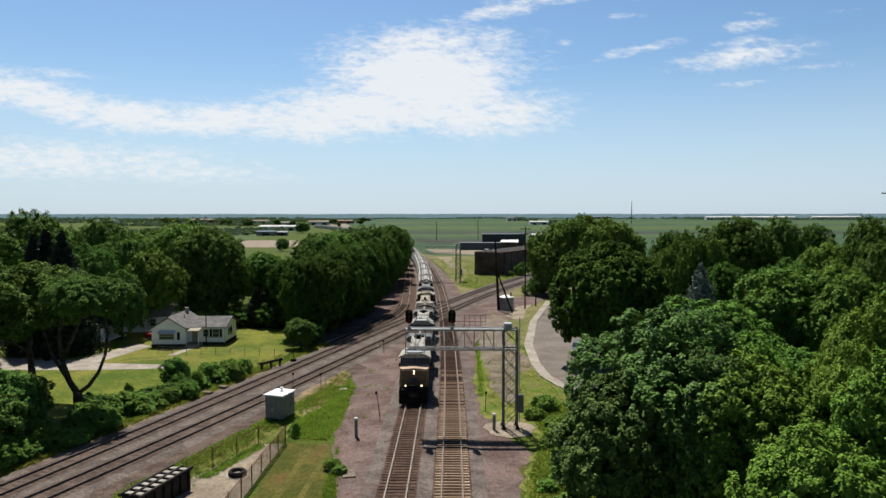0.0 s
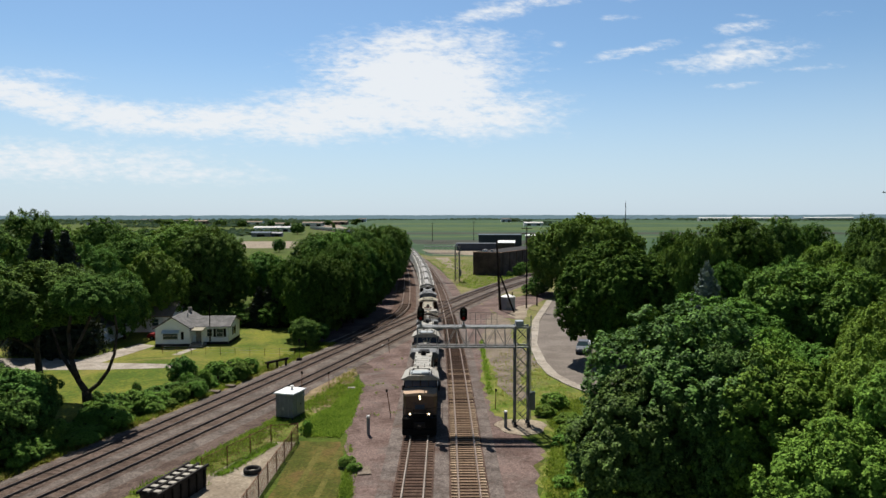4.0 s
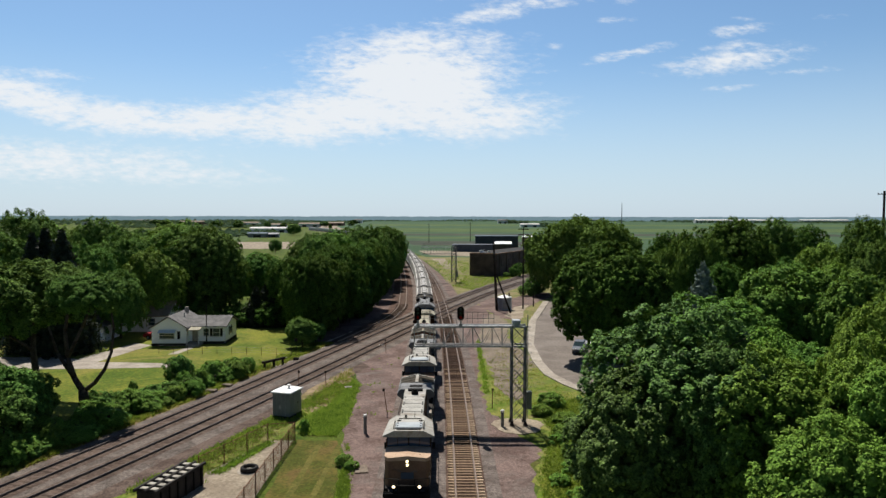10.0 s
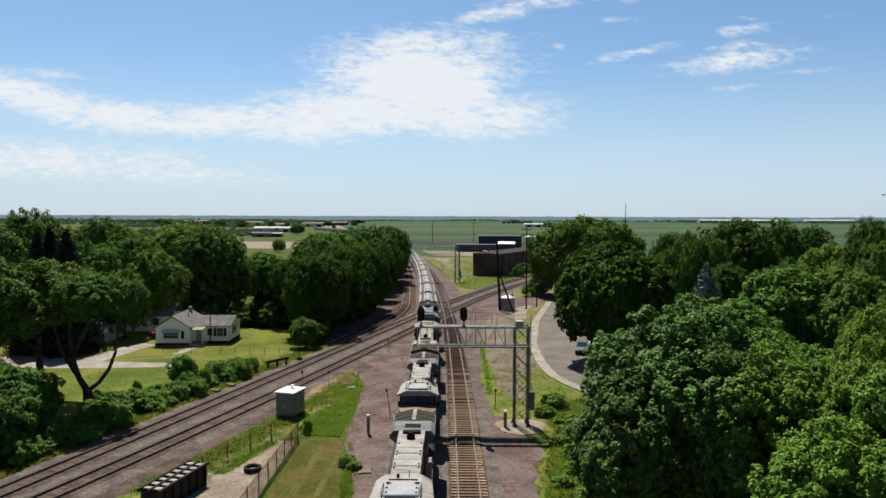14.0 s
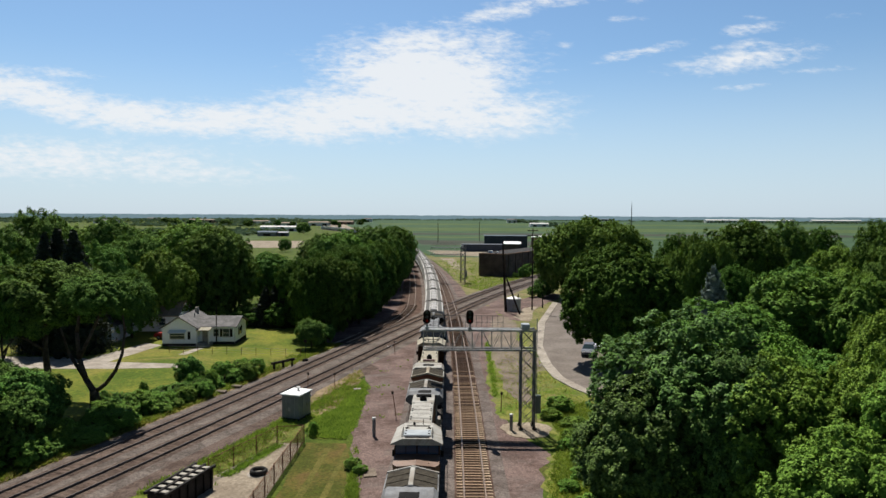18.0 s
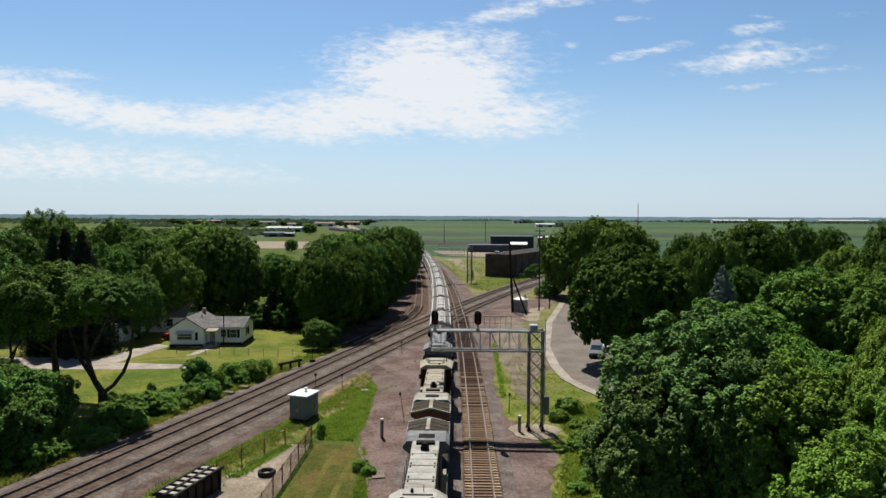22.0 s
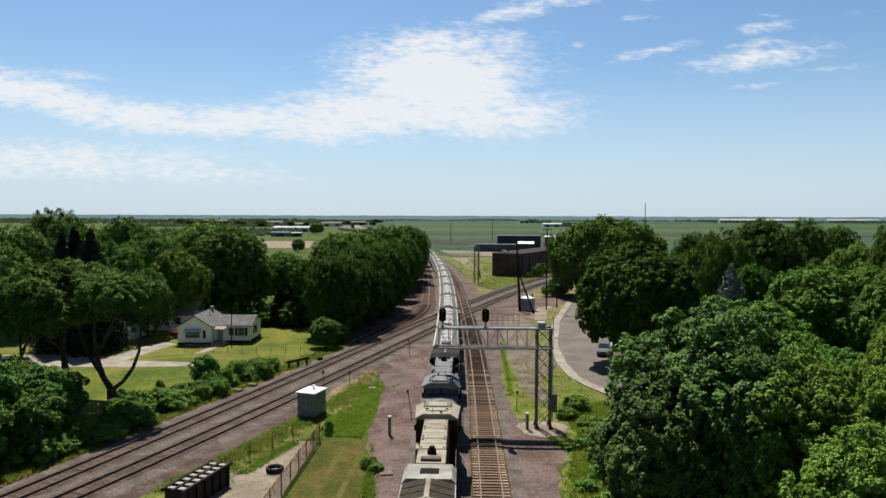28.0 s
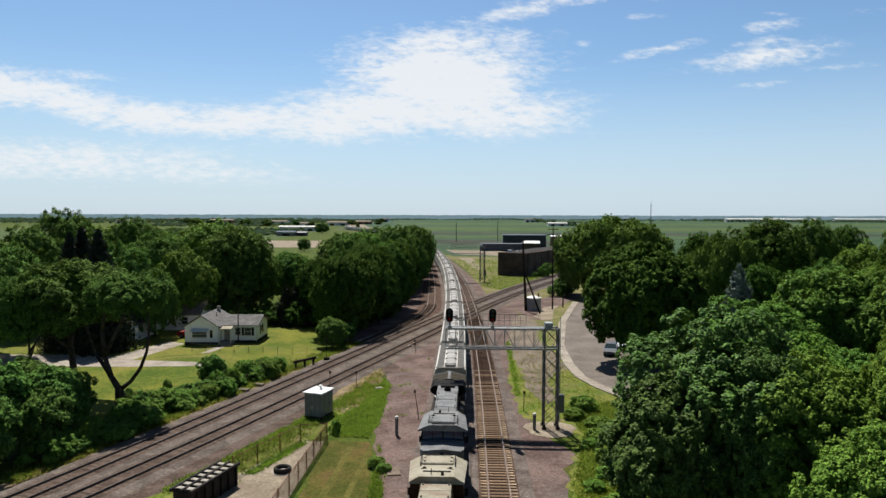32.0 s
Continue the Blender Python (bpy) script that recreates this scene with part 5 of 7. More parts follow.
def locomotive(roof, body, nose_low, nose_band, end_paint, label, lit=False, panel="walk_mesh", intake="black"):
    """A six-axle diesel; its front is at y = -11, its rear at y = +11, z from the railhead."""
    top = thing("locomotive", label, "locomotive", group="locomotives")
    L = 11.0
    part("underframe", Shape().box(-1.5, 1.5, -L + 0.7, L - 0.7, 1.15, 1.5, 0.03).box(-0.5, 0.5, -L + 0.2, -L + 0.8, 0.75, 1.2).box(-0.5, 0.5, L - 0.8, L - 0.2, 0.75, 1.2), M["dark_steel"], top)
    part("fuel_tank", Shape().prism([(-1.45, 1.15), (-1.45, 0.6), (-1.1, 0.25), (1.1, 0.25), (1.45, 0.6), (1.45, 1.15)], -2.6, 3.2), M["black"], top)
    for y in (-6.6, 6.6):
        bogie(top, y, 3, 1.9)
    for y, sgn in ((-L + 0.45, -1), (L - 0.45, 1)):
        s = Shape().box(-1.5, 1.5, y - 0.07, y + 0.07, 0.55, 1.5, 0.03)
        s.prism([(-1.45, 0.12), (1.45, 0.12), (1.5, 0.6), (-1.5, 0.6)], y + sgn * 0.32, y + sgn * 0.12)
        for sx in (-1, 1):
            for k in range(4):
                s.box(sx * 1.15 - 0.3, sx * 1.15 + 0.3, y + sgn * (-0.1) - 0.16, y + sgn * (-0.1) + 0.16, 0.3 + 0.3 * k, 0.33 + 0.3 * k)
        part("pilot", s, M["black"], top)
        c = Shape().box(-0.12, 0.12, y + sgn * 0.1 - 0.3, y + sgn * 0.1 + 0.3, 0.78, 0.95, 0.02).box(-0.16, 0.16, y + sgn * 0.42 - 0.12, y + sgn * 0.42 + 0.12, 0.72, 1.02, 0.04)
        part("coupler", c, M["dark_steel"], top)
    # nose with its sloping lid, a shallow ridge down the middle
    nose = Shape()
    nose.hull([(-1.25, -9.5, 1.5), (1.25, -9.5, 1.5), (-1.48, -9.18, 1.5), (1.48, -9.18, 1.5), (-1.48, -7.6, 1.5), (1.48, -7.6, 1.5), (-1.22, -9.47, 3.20), (1.22, -9.47, 3.20), (-1.48, -9.12, 3.21), (1.48, -9.12, 3.21), (-1.48, -7.6, 3.36), (1.48, -7.6, 3.36)],
              [(0, 1, 7, 6), (0, 2, 8, 6), (1, 3, 9, 7), (2, 4, 10, 8), (3, 5, 11, 9), (6, 7, 9, 8), (8, 9, 11, 10), (4, 5, 11, 10), (0, 1, 3, 2), (2, 3, 5, 4)])
    part("nose", nose, M[nose_low], top)
    lid = Shape()
    for sx in (-1, 1):
        foot = [(0, -9.5, 3.22), (sx * 1.24, -9.5, 3.16), (sx * 1.5, -9.14, 3.16), (sx * 1.5, -7.58, 3.30), (0, -7.58, 3.36)]
        crest = [(0, -9.49, 3.50), (sx * 1.24, -9.48, 3.37), (sx * 1.5, -9.12, 3.38), (sx * 1.5, -7.58, 3.49), (0, -7.58, 3.58)]
        lid.hull(foot + crest, [(0, 1, 2, 3, 4), (5, 6, 7, 8, 9), (0, 1, 6, 5), (1, 2, 7, 6), (2, 3, 8, 7), (3, 4, 9, 8), (4, 0, 5, 9)])
    part("nose_band", lid, M[nose_band], top, "sun-bleached tan lid of the nose")
    part("nose_door", Shape().box(-1.0, -0.42, -9.54, -9.48, 1.6, 2.6, 0.01), M[nose_low], top)
    part("nose_grab_iron", Shape().tube((-0.62, -9.6, 2.55), (-0.28, -9.6, 2.55), 0.022, sides=5).tube((0.28, -9.6, 2.55), (0.62, -9.6, 2.55), 0.022, sides=5).tube((-0.45, -9.6, 2.55), (-0.45, -9.45, 2.55), 0.02, sides=5).tube((0.45, -9.6, 2.55), (0.45, -9.45, 2.55), 0.02, sides=5), M["walk_mesh"], top)
    for sx in (-0.8, 0.8):
        part("marker_light", Shape().tube((sx, -9.0, 3.30), (sx, -8.95, 3.42), 0.10, sides=10), M["black"], top)
    # cab
    cab = Shape().prism([(-1.52, 1.5), (1.52, 1.5), (1.52, 3.95), (1.42, 4.34), (-1.42, 4.34), (-1.52, 3.95)], -7.6, -4.6)
    part("cab", cab, M[body], top)
    part("window_surround", Shape().box(-1.46, 1.46, -7.635, -7.6, 3.50, 4.32, 0.01), M["black"], top)
    for x0, x1 in ((-1.42, -0.76), (-0.72, -0.05), (0.05, 0.72), (0.76, 1.42)):
        part("windshield", Shape().hull([(x0, -7.68, 3.55), (x1, -7.68, 3.55), (x0, -7.65, 4.27), (x1, -7.65, 4.27), (x0, -7.60, 3.55), (x1, -7.60, 3.55), (x0, -7.60, 4.27), (x1, -7.60, 4.27)], [(0, 1, 3, 2), (4, 5, 7, 6), (0, 1, 5, 4), (2, 3, 7, 6), (0, 2, 6, 4), (1, 3, 7, 5)]), M["cab_glass"], top, "dark windshield pane")
    for sx in (-1, 1):
        for y0, y1 in ((-7.1, -6.2), (-6.1, -5.2)):
            part("side_window", Shape().box(sx * 1.53 - 0.02, sx * 1.53 + 0.02, y0, y1, 2.75, 3.5), M["cab_glass"], top)
        part("mirror", Shape().box(sx * 1.66 - 0.1, sx * 1.66 + 0.1, -6.3, -6.22, 2.9, 3.35, 0.01).tube((sx * 1.52, -6.25, 3.3), (sx * 1.66, -6.25, 3.3), 0.02), M["black"], top)
    roof_s = Shape()
    front, back = [(-1.74, 4.27), (-1.74, 4.34), (-0.98, 4.70), (0.98, 4.70), (1.74, 4.34), (1.74, 4.27)], [(-1.55, 4.27), (-1.55, 4.36), (-0.98, 4.70), (0.98, 4.70), (1.55, 4.36), (1.55, 4.27)]
    roof_s.hull([(p, -7.98, q - 0.02) for p, q in front] + [(p, -4.5, q) for p, q in back], [tuple(range(6)), tuple(range(6, 12))] + [(i, (i + 1) % 6, 6 + (i + 1) % 6, 6 + i) for i in range(6)])
    cr = part("cab_roof", roof_s, M[roof], top, "sun-bleached cab roof with a front brim")
    cool = part("cooling_unit", Shape().box(-0.92, 0.92, -7.55, -6.35, 4.66, 4.80, 0.05), M["roof_unit" if roof == "loco_top" else roof], cr, "pale cooling unit")
    for sx in (-0.78, 0.78):
        for y in (-7.25, -6.65):
            part("lifting_hole", Shape().box(sx - 0.06, sx + 0.06, y - 0.09, y + 0.09, 4.797, 4.815), M["black"], cool)
    for sx in (-1, 1):
        part("roof_bracket", Shape().hull([(sx * 0.85, -5.95, 4.69), (sx * 0.55, -5.75, 4.69), (sx * 0.95, -5.6, 4.69), (sx * 0.75, -5.8, 4.80)], [(0, 1, 2), (0, 1, 3), (1, 2, 3), (0, 2, 3)]), M["dark_steel"], cr)
    for sx in (-1.0, 1.0):
        part("grab_rail", Shape().tube((sx, -7.6, 4.66), (sx, -7.6, 4.88), 0.025).tube((sx, -6.2, 4.66), (sx, -6.2, 4.88), 0.025).tube((sx, -7.6, 4.88), (sx, -6.2, 4.88), 0.025), M["dark_steel"], cr)
    for y0, y1 in ((-7.8, -7.66), (-5.35, -5.2)):
        part("roof_cover", Shape().box(-0.8, 0.8, y0, y1, 4.68, 4.73, 0.01), M["dark_steel"], cr)
    part("antenna", Shape().tube((0.3, -4.8, 4.68), (0.3, -4.8, 5.05), 0.02), M["black"], cr)
    part("horn", Shape().box(-0.4, -0.25, -5.0, -4.7, 4.68, 4.84, 0.03), M["black"], cr)
    # hood, its doors and roof panels
    part("hood", Shape().prism([(-0.95, 1.5), (0.95, 1.5), (0.95, 4.0), (0.78, 4.28), (-0.78, 4.28), (-0.95, 4.0)], -4.6, 4.6), M[body], top)
    for y0, y1 in ((-4.45, -2.3), (-2.2, -0.1), (0.0, 2.0)):
        part("roof_panel", Shape().box(-0.86, 0.86, y0, y1, 4.27, 4.36, 0.04), M[roof], top)
        for sx in (-1, 1):
            for k in range(3):
                yy = y0 + (y1 - y0) * k / 3
                part("hood_door", Shape().box(sx * 0.955 - 0.02, sx * 0.955 + 0.02, yy + 0.05, yy + (y1 - y0) / 3 - 0.05, 1.7, 3.8, 0.01), M[body], top)
        part("roof_seam", Shape().box(-0.87, 0.87, (y0 + y1) / 2 - 0.02, (y0 + y1) / 2 + 0.02, 4.355, 4.368), M["soot"], top)
        for sx in (-0.72, 0.72):
            for yy in (y0 + 0.25, y1 - 0.25):
                part("lifting_lug", Shape().box(sx - 0.05, sx + 0.05, yy - 0.07, yy + 0.07, 4.355, 4.43, 0.01), M["soot"], top)
    part("hood_top", Shape().box(-0.9, 0.9, 2.1, 4.55, 4.22, 4.34, 0.03), M[roof], top)
    part("exhaust_outlet", Shape().box(-0.27, 0.27, 2.6, 3.05, 4.33, 4.62, 0.05).tube((0, 2.8, 4.6), (0, 2.8, 4.78), 0.2, 0.17, 12), M["black"], top, "sooty black exhaust outlet")
    part("air_intake", Shape().box(-0.62, 0.62, 3.75, 4.25, 4.33, 4.50, 0.04), M[intake], top)
    # radiator section with wide wings
    wing = Shape().prism([(-1.0, 1.5), (1.0, 1.5), (1.0, 3.35), (1.56, 3.75), (1.56, 4.0), (1.3, 4.3), (-1.3, 4.3), (-1.56, 4.0), (-1.56, 3.75), (-1.0, 3.35)], 4.6, 6.9)
    wing.prism([(-1.0, 1.5), (1.0, 1.5), (1.0, 3.35), (1.56, 3.7), (1.56, 3.98), (0.0, 4.36), (-1.56, 3.98), (-1.56, 3.7), (-1.0, 3.35)], 6.9, 9.7)
    part("radiator_housing", wing, M[panel], top)
    part("fan_opening", Shape().box(-0.55, 0.55, 5.3, 6.15, 4.29, 4.325, 0.01), M["black"], top)
    part("end_wall", Shape().prism([(-0.98, 1.5), (0.98, 1.5), (0.98, 3.4), (1.5, 3.72), (1.5, 3.93), (0, 4.28), (-1.5, 3.93), (-1.5, 3.72), (-0.98, 3.4)], 9.7, 9.78), M[end_paint], top)
    for sx in (-1, 1):
        for k in range(3):
            y0 = 7.0 + 0.9 * k
            g = Shape().hull([(sx * a, y, z + dz) for y in (y0, y0 + 0.79) for a, z in ((0.16, 4.325), (1.48, 4.003)) for dz in (0.01, 0.05)],
                             [(0, 1, 3, 2), (4, 5, 7, 6), (0, 1, 5, 4), (2, 3, 7, 6), (0, 2, 6, 4), (1, 3, 7, 5)])
            part("radiator_grille", g, M["grille"], top)
    part("roof_ridge", Shape().box(-0.14, 0.14, 6.95, 9.75, 4.31, 4.40, 0.02), M[roof], top)
    part("rear_trim", Shape().prism([(-1.56, 3.98), (0.0, 4.36), (1.56, 3.98), (1.56, 4.06), (0.0, 4.45), (-1.56, 4.06)], 9.66, 9.8), M[roof], top)
    # walkways and handrails
    for sx in (-1, 1):
        s = Shape()
        for i in range(13):
            y = -9.6 + 1.6 * i
            if -7.7 < y < -4.5:
                continue
            s.tube((sx * 1.45, y, 1.5), (sx * 1.45, y, 2.5), 0.022, sides=5)
        s.tube((sx * 1.45, -4.5, 2.5), (sx * 1.45, 9.8, 2.5), 0.025, sides=5)
        part("handrail", s, M["walk_mesh"], top)
        part("step_light", Shape().box(sx * 1.3 - 0.12, sx * 1.3 + 0.12, -L + 0.6, -L + 0.66, 1.55, 1.75, 0.02), M["black"], top)
    part("equipment_box", Shape().box(1.0, 1.45, -4.4, -3.1, 1.5, 2.6, 0.04), M[roof], top)
    part("filter_box", Shape().box(1.0, 1.4, 2.4, 3.4, 1.5, 2.9, 0.04), M[roof], top)
    for z in (2.96, 3.19):
        h = part("headlight", Shape().tube((0, -9.60, z), (0, -9.45, z), 0.115, sides=14), M["black"], top)
        part("lens", Shape().tube((0, -9.62, z), (0, -9.59, z), 0.085, sides=14), M["lamp_on"] if lit else M["pane"], h, "lit headlight" if lit else "")
    for sx in (-1, 1):
        h = part("ditch_light", Shape().box(sx * 0.82 - 0.05, sx * 0.82 + 0.05, -L + 0.46, -L + 0.56, 1.45, 1.85).tube((sx * 0.82, -L + 0.42, 1.92), (sx * 0.82, -L + 0.6, 1.92), 0.13, sides=14), M["black"], top)
        part("lens", Shape().tube((sx * 0.82, -L + 0.39, 1.92), (sx * 0.82, -L + 0.43, 1.92), 0.085, sides=14), M["lamp_on"] if lit else M["pane"], h, "lit lamp" if lit else "")
    for sx in (-1, 1):
        front, corner = (sx * 0.5, -L + 0.5, 2.35), (sx * 1.42, -L + 0.5, 2.45)
        bent = Shape().tube((sx * 0.5, -L + 0.5, 1.5), front, 0.024, sides=5).tube(front, corner, 0.024, sides=5).tube(corner, (sx * 1.48, -9.2, 2.45), 0.024, sides=5)
        part("front_handrail", bent, M["dark_steel"], top)
        part("stanchion", Shape().tube((sx * 1.42, -L + 0.5, 1.5), corner, 0.024, sides=5), M["dark_steel"], top)
    part("cable_box", Shape().box(-0.6, 0.6, -L + 0.52, -L + 0.7, 1.5, 1.95, 0.03), M["black"], top)
    part("nose_emblem", Shape().box(-0.42, 0.42, -9.56, -9.52, 2.02, 2.45, 0.02), M["navy"], top, "small dark blue emblem")
    return top


def hopper_car(length, label):
    """A covered grain hopper, middle at y = 0."""
    top = thing("hopper_car", label, "freight car", group="hopper cars")
    L = length / 2 - 0.35
    side = [(-1.5, 1.5), (1.5, 1.5), (1.6, 2.4), (1.6, 3.6), (1.48, 4.05), (-1.48, 4.05), (-1.6, 3.6), (-1.6, 2.4)]
    b = Shape().prism(side, -L + 1.5, L - 1.5)
    for sgn in (-1, 1):
        pts = [(p, sgn * (L - 1.5), q) for p, q in side] + [(p * 0.99, sgn * (L - (0.55 if q > 2 else 1.3)), max(q, 2.3)) for p, q in side]
        k = len(side)
        b.hull(pts, [tuple(range(k)), tuple(range(k, 2 * k))] + [(i, (i + 1) % k, k + (i + 1) % k, k + i) for i in range(k)])
    part("body", b, M["hopper"], top)
    part("roof", Shape().prism([(-1.52, 4.03), (1.52, 4.03), (1.5, 4.12), (0.6, 4.26), (-0.6, 4.26), (-1.5, 4.12)], -L + 0.5, L - 0.5), M["hopper"], top)
    part("hatch_cover", Shape().prism([(-0.52, 4.26), (0.52, 4.26), (0.5, 4.42), (0.3, 4.5), (-0.3, 4.5), (-0.5, 4.42)], -L + 1.0, L - 1.0), M["trough"], top, "grey trough hatch along the roof")
    for k in range(5):
        y = -L + 1.4 + k * (2 * L - 2.8) / 4
        part("hatch_strap", Shape().box(-0.56, 0.56, y - 0.05, y + 0.05, 4.25, 4.53), M["walk_mesh"], top)
    for sx in (-1, 1):
        part("running_board", Shape().box(sx * 1.0 - 0.32, sx * 1.0 + 0.32, -L + 0.3, L - 0.3, 4.28, 4.33), M["walk_mesh"], top, "dark grating walkway")
        part("side_sill", Shape().box(sx * 1.5 - 0.07, sx * 1.5 + 0.07, -L, L, 1.2, 1.5), M["hopper"], top)
    for sgn in (-1, 1):
        part("cross_walk", Shape().box(-1.4, 1.4, sgn * (L - 0.42) - 0.22, sgn * (L - 0.42) + 0.22, 4.29, 4.34), M["walk_mesh"], top)
        s = Shape()
        for sx in (-1.3, -0.75):
            s.tube((sx, sgn * (L + 0.02), 1.2), (sx, sgn * (L - 0.3), 4.3), 0.03, sides=5)
        for k in range(8):
            z = 1.4 + 0.37 * k
            s.tube((-1.3, sgn * (L - 0.04 * k), z), (-0.75, sgn * (L - 0.04 * k), z), 0.02, sides=5)
        part("ladder", s, M["hopper"], top)
        part("end_platform", Shape().box(-1.45, 1.45, sgn * L - 0.5, sgn * L + 0.1, 1.15, 1.3).box(-0.14, 0.14, sgn * L - 0.1, sgn * L + 0.4, 0.75, 1.0, 0.03), M["dark_steel"], top)
        bogie(top, sgn * (L - 1.7), 2, 1.78)
    for k in (-1, 0, 1):
        y = k * (L - 2.6) * 0.55
        part("chute", Shape().hull([(-1.3, y - 1.5, 1.5), (1.3, y - 1.5, 1.5), (-1.3, y + 1.5, 1.5), (1.3, y + 1.5, 1.5), (-0.5, y - 0.35, 0.35), (0.5, y - 0.35, 0.35), (-0.5, y + 0.35, 0.35), (0.5, y + 0.35, 0.35)],
                                   [(0, 1, 3, 2), (4, 5, 7, 6), (0, 1, 5, 4), (2, 3, 7, 6), (0, 2, 6, 4), (1, 3, 7, 5)]), M["hopper"], top)
    return top


def make_train():
    lead = locomotive("loco_top", "loco_side", "loco_nose", "loco_tan", "loco_side", "leading diesel locomotive, dark brown nose, pale roof, headlights lit", True, "loco_slate")
    second = locomotive("loco_top", "loco_side", "loco_nose", "loco_nose", "loco_side", "second diesel locomotive with pale grey roof and dark brown nose", panel="loco_slate")
    third = locomotive("loco_cream", "loco_side", "loco_orange", "loco_cream", "loco_orange", "cream-roofed locomotive running backwards, orange-brown end", panel="loco_top", intake="dark_red")
    fourth = locomotive("loco_slate", "black", "loco_slate", "loco_slate", "black", "slate grey diesel locomotive coupled before the hopper cars", panel="black")
    mid, step = 7.95, 21.95
    for i, ob in enumerate((lead, second, third, fourth)):
        MOVING.append((ob, mid + step * i, 7.0, i == 2))
    at = mid + step * 3.5
    short = hopper_car(14.2, "short grey covered hopper car behind the locomotives")
    MOVING.append((short, at + 7.1, 4.5, False))
    at += 14.2
    long_ = hopper_car(19.0, "light grey covered hopper car in a long grain train")
    for i in range(46):
        ob = long_ if i == 0 else copy_thing(long_, pose(0, 0, 0))
        MOVING.append((ob, at + 9.5, 6.2, False))
        at += 19.0


make_train()
# ---------- signal bridges ----------
def strut(parent, name, a, b, r, mat="galv", sides=6):
    return part(name, Shape().tube(a, b, r, sides=sides), M[mat], parent)


def signal_head(parent, x, y, z, lit):
    """A colour-light head with its dark shield, on a short mast."""
    s = Shape()
    ring = []
    for i in range(20):
        a = 2 * math.pi * i / 20
        ring.append((0.33 * math.cos(a), (0.30 if math.sin(a) >= 0 else -0.30) + 0.33 * math.sin(a)))
    s.prism([(x + p, z + 1.05 + q) for p, q in ring], y - 0.03, y + 0.03)
    back = part("signal_shield", s, M["black"], parent, "black oval signal shield")
    part("lamp_case", Shape().box(x - 0.2, x + 0.2, y + 0.03, y + 0.42, z + 0.5, z + 1.6, 0.03), M["black"], back)
    for k, lens in enumerate(("pane", "pane", "red_on" if lit else "pane")):
        zz = z + 1.42 - 0.37 * k
        part("hood", Shape().tube((x, y - 0.28, zz), (x, y - 0.03, zz), 0.15, 0.15, 12, caps=False), M["black"], back)
        part("lens", Shape().tube((x, y - 0.05, zz), (x, y - 0.035, zz), 0.115, sides=12), M[lens], back)
    part("signal_mast", Shape().tube((x, y + 0.2, z - 0.35), (x, y + 0.2, z + 0.6), 0.07, sides=8).box(x - 0.16, x + 0.16, y + 0.05, y + 0.35, z - 0.12, z + 0.1, 0.02), M["galv"], parent)


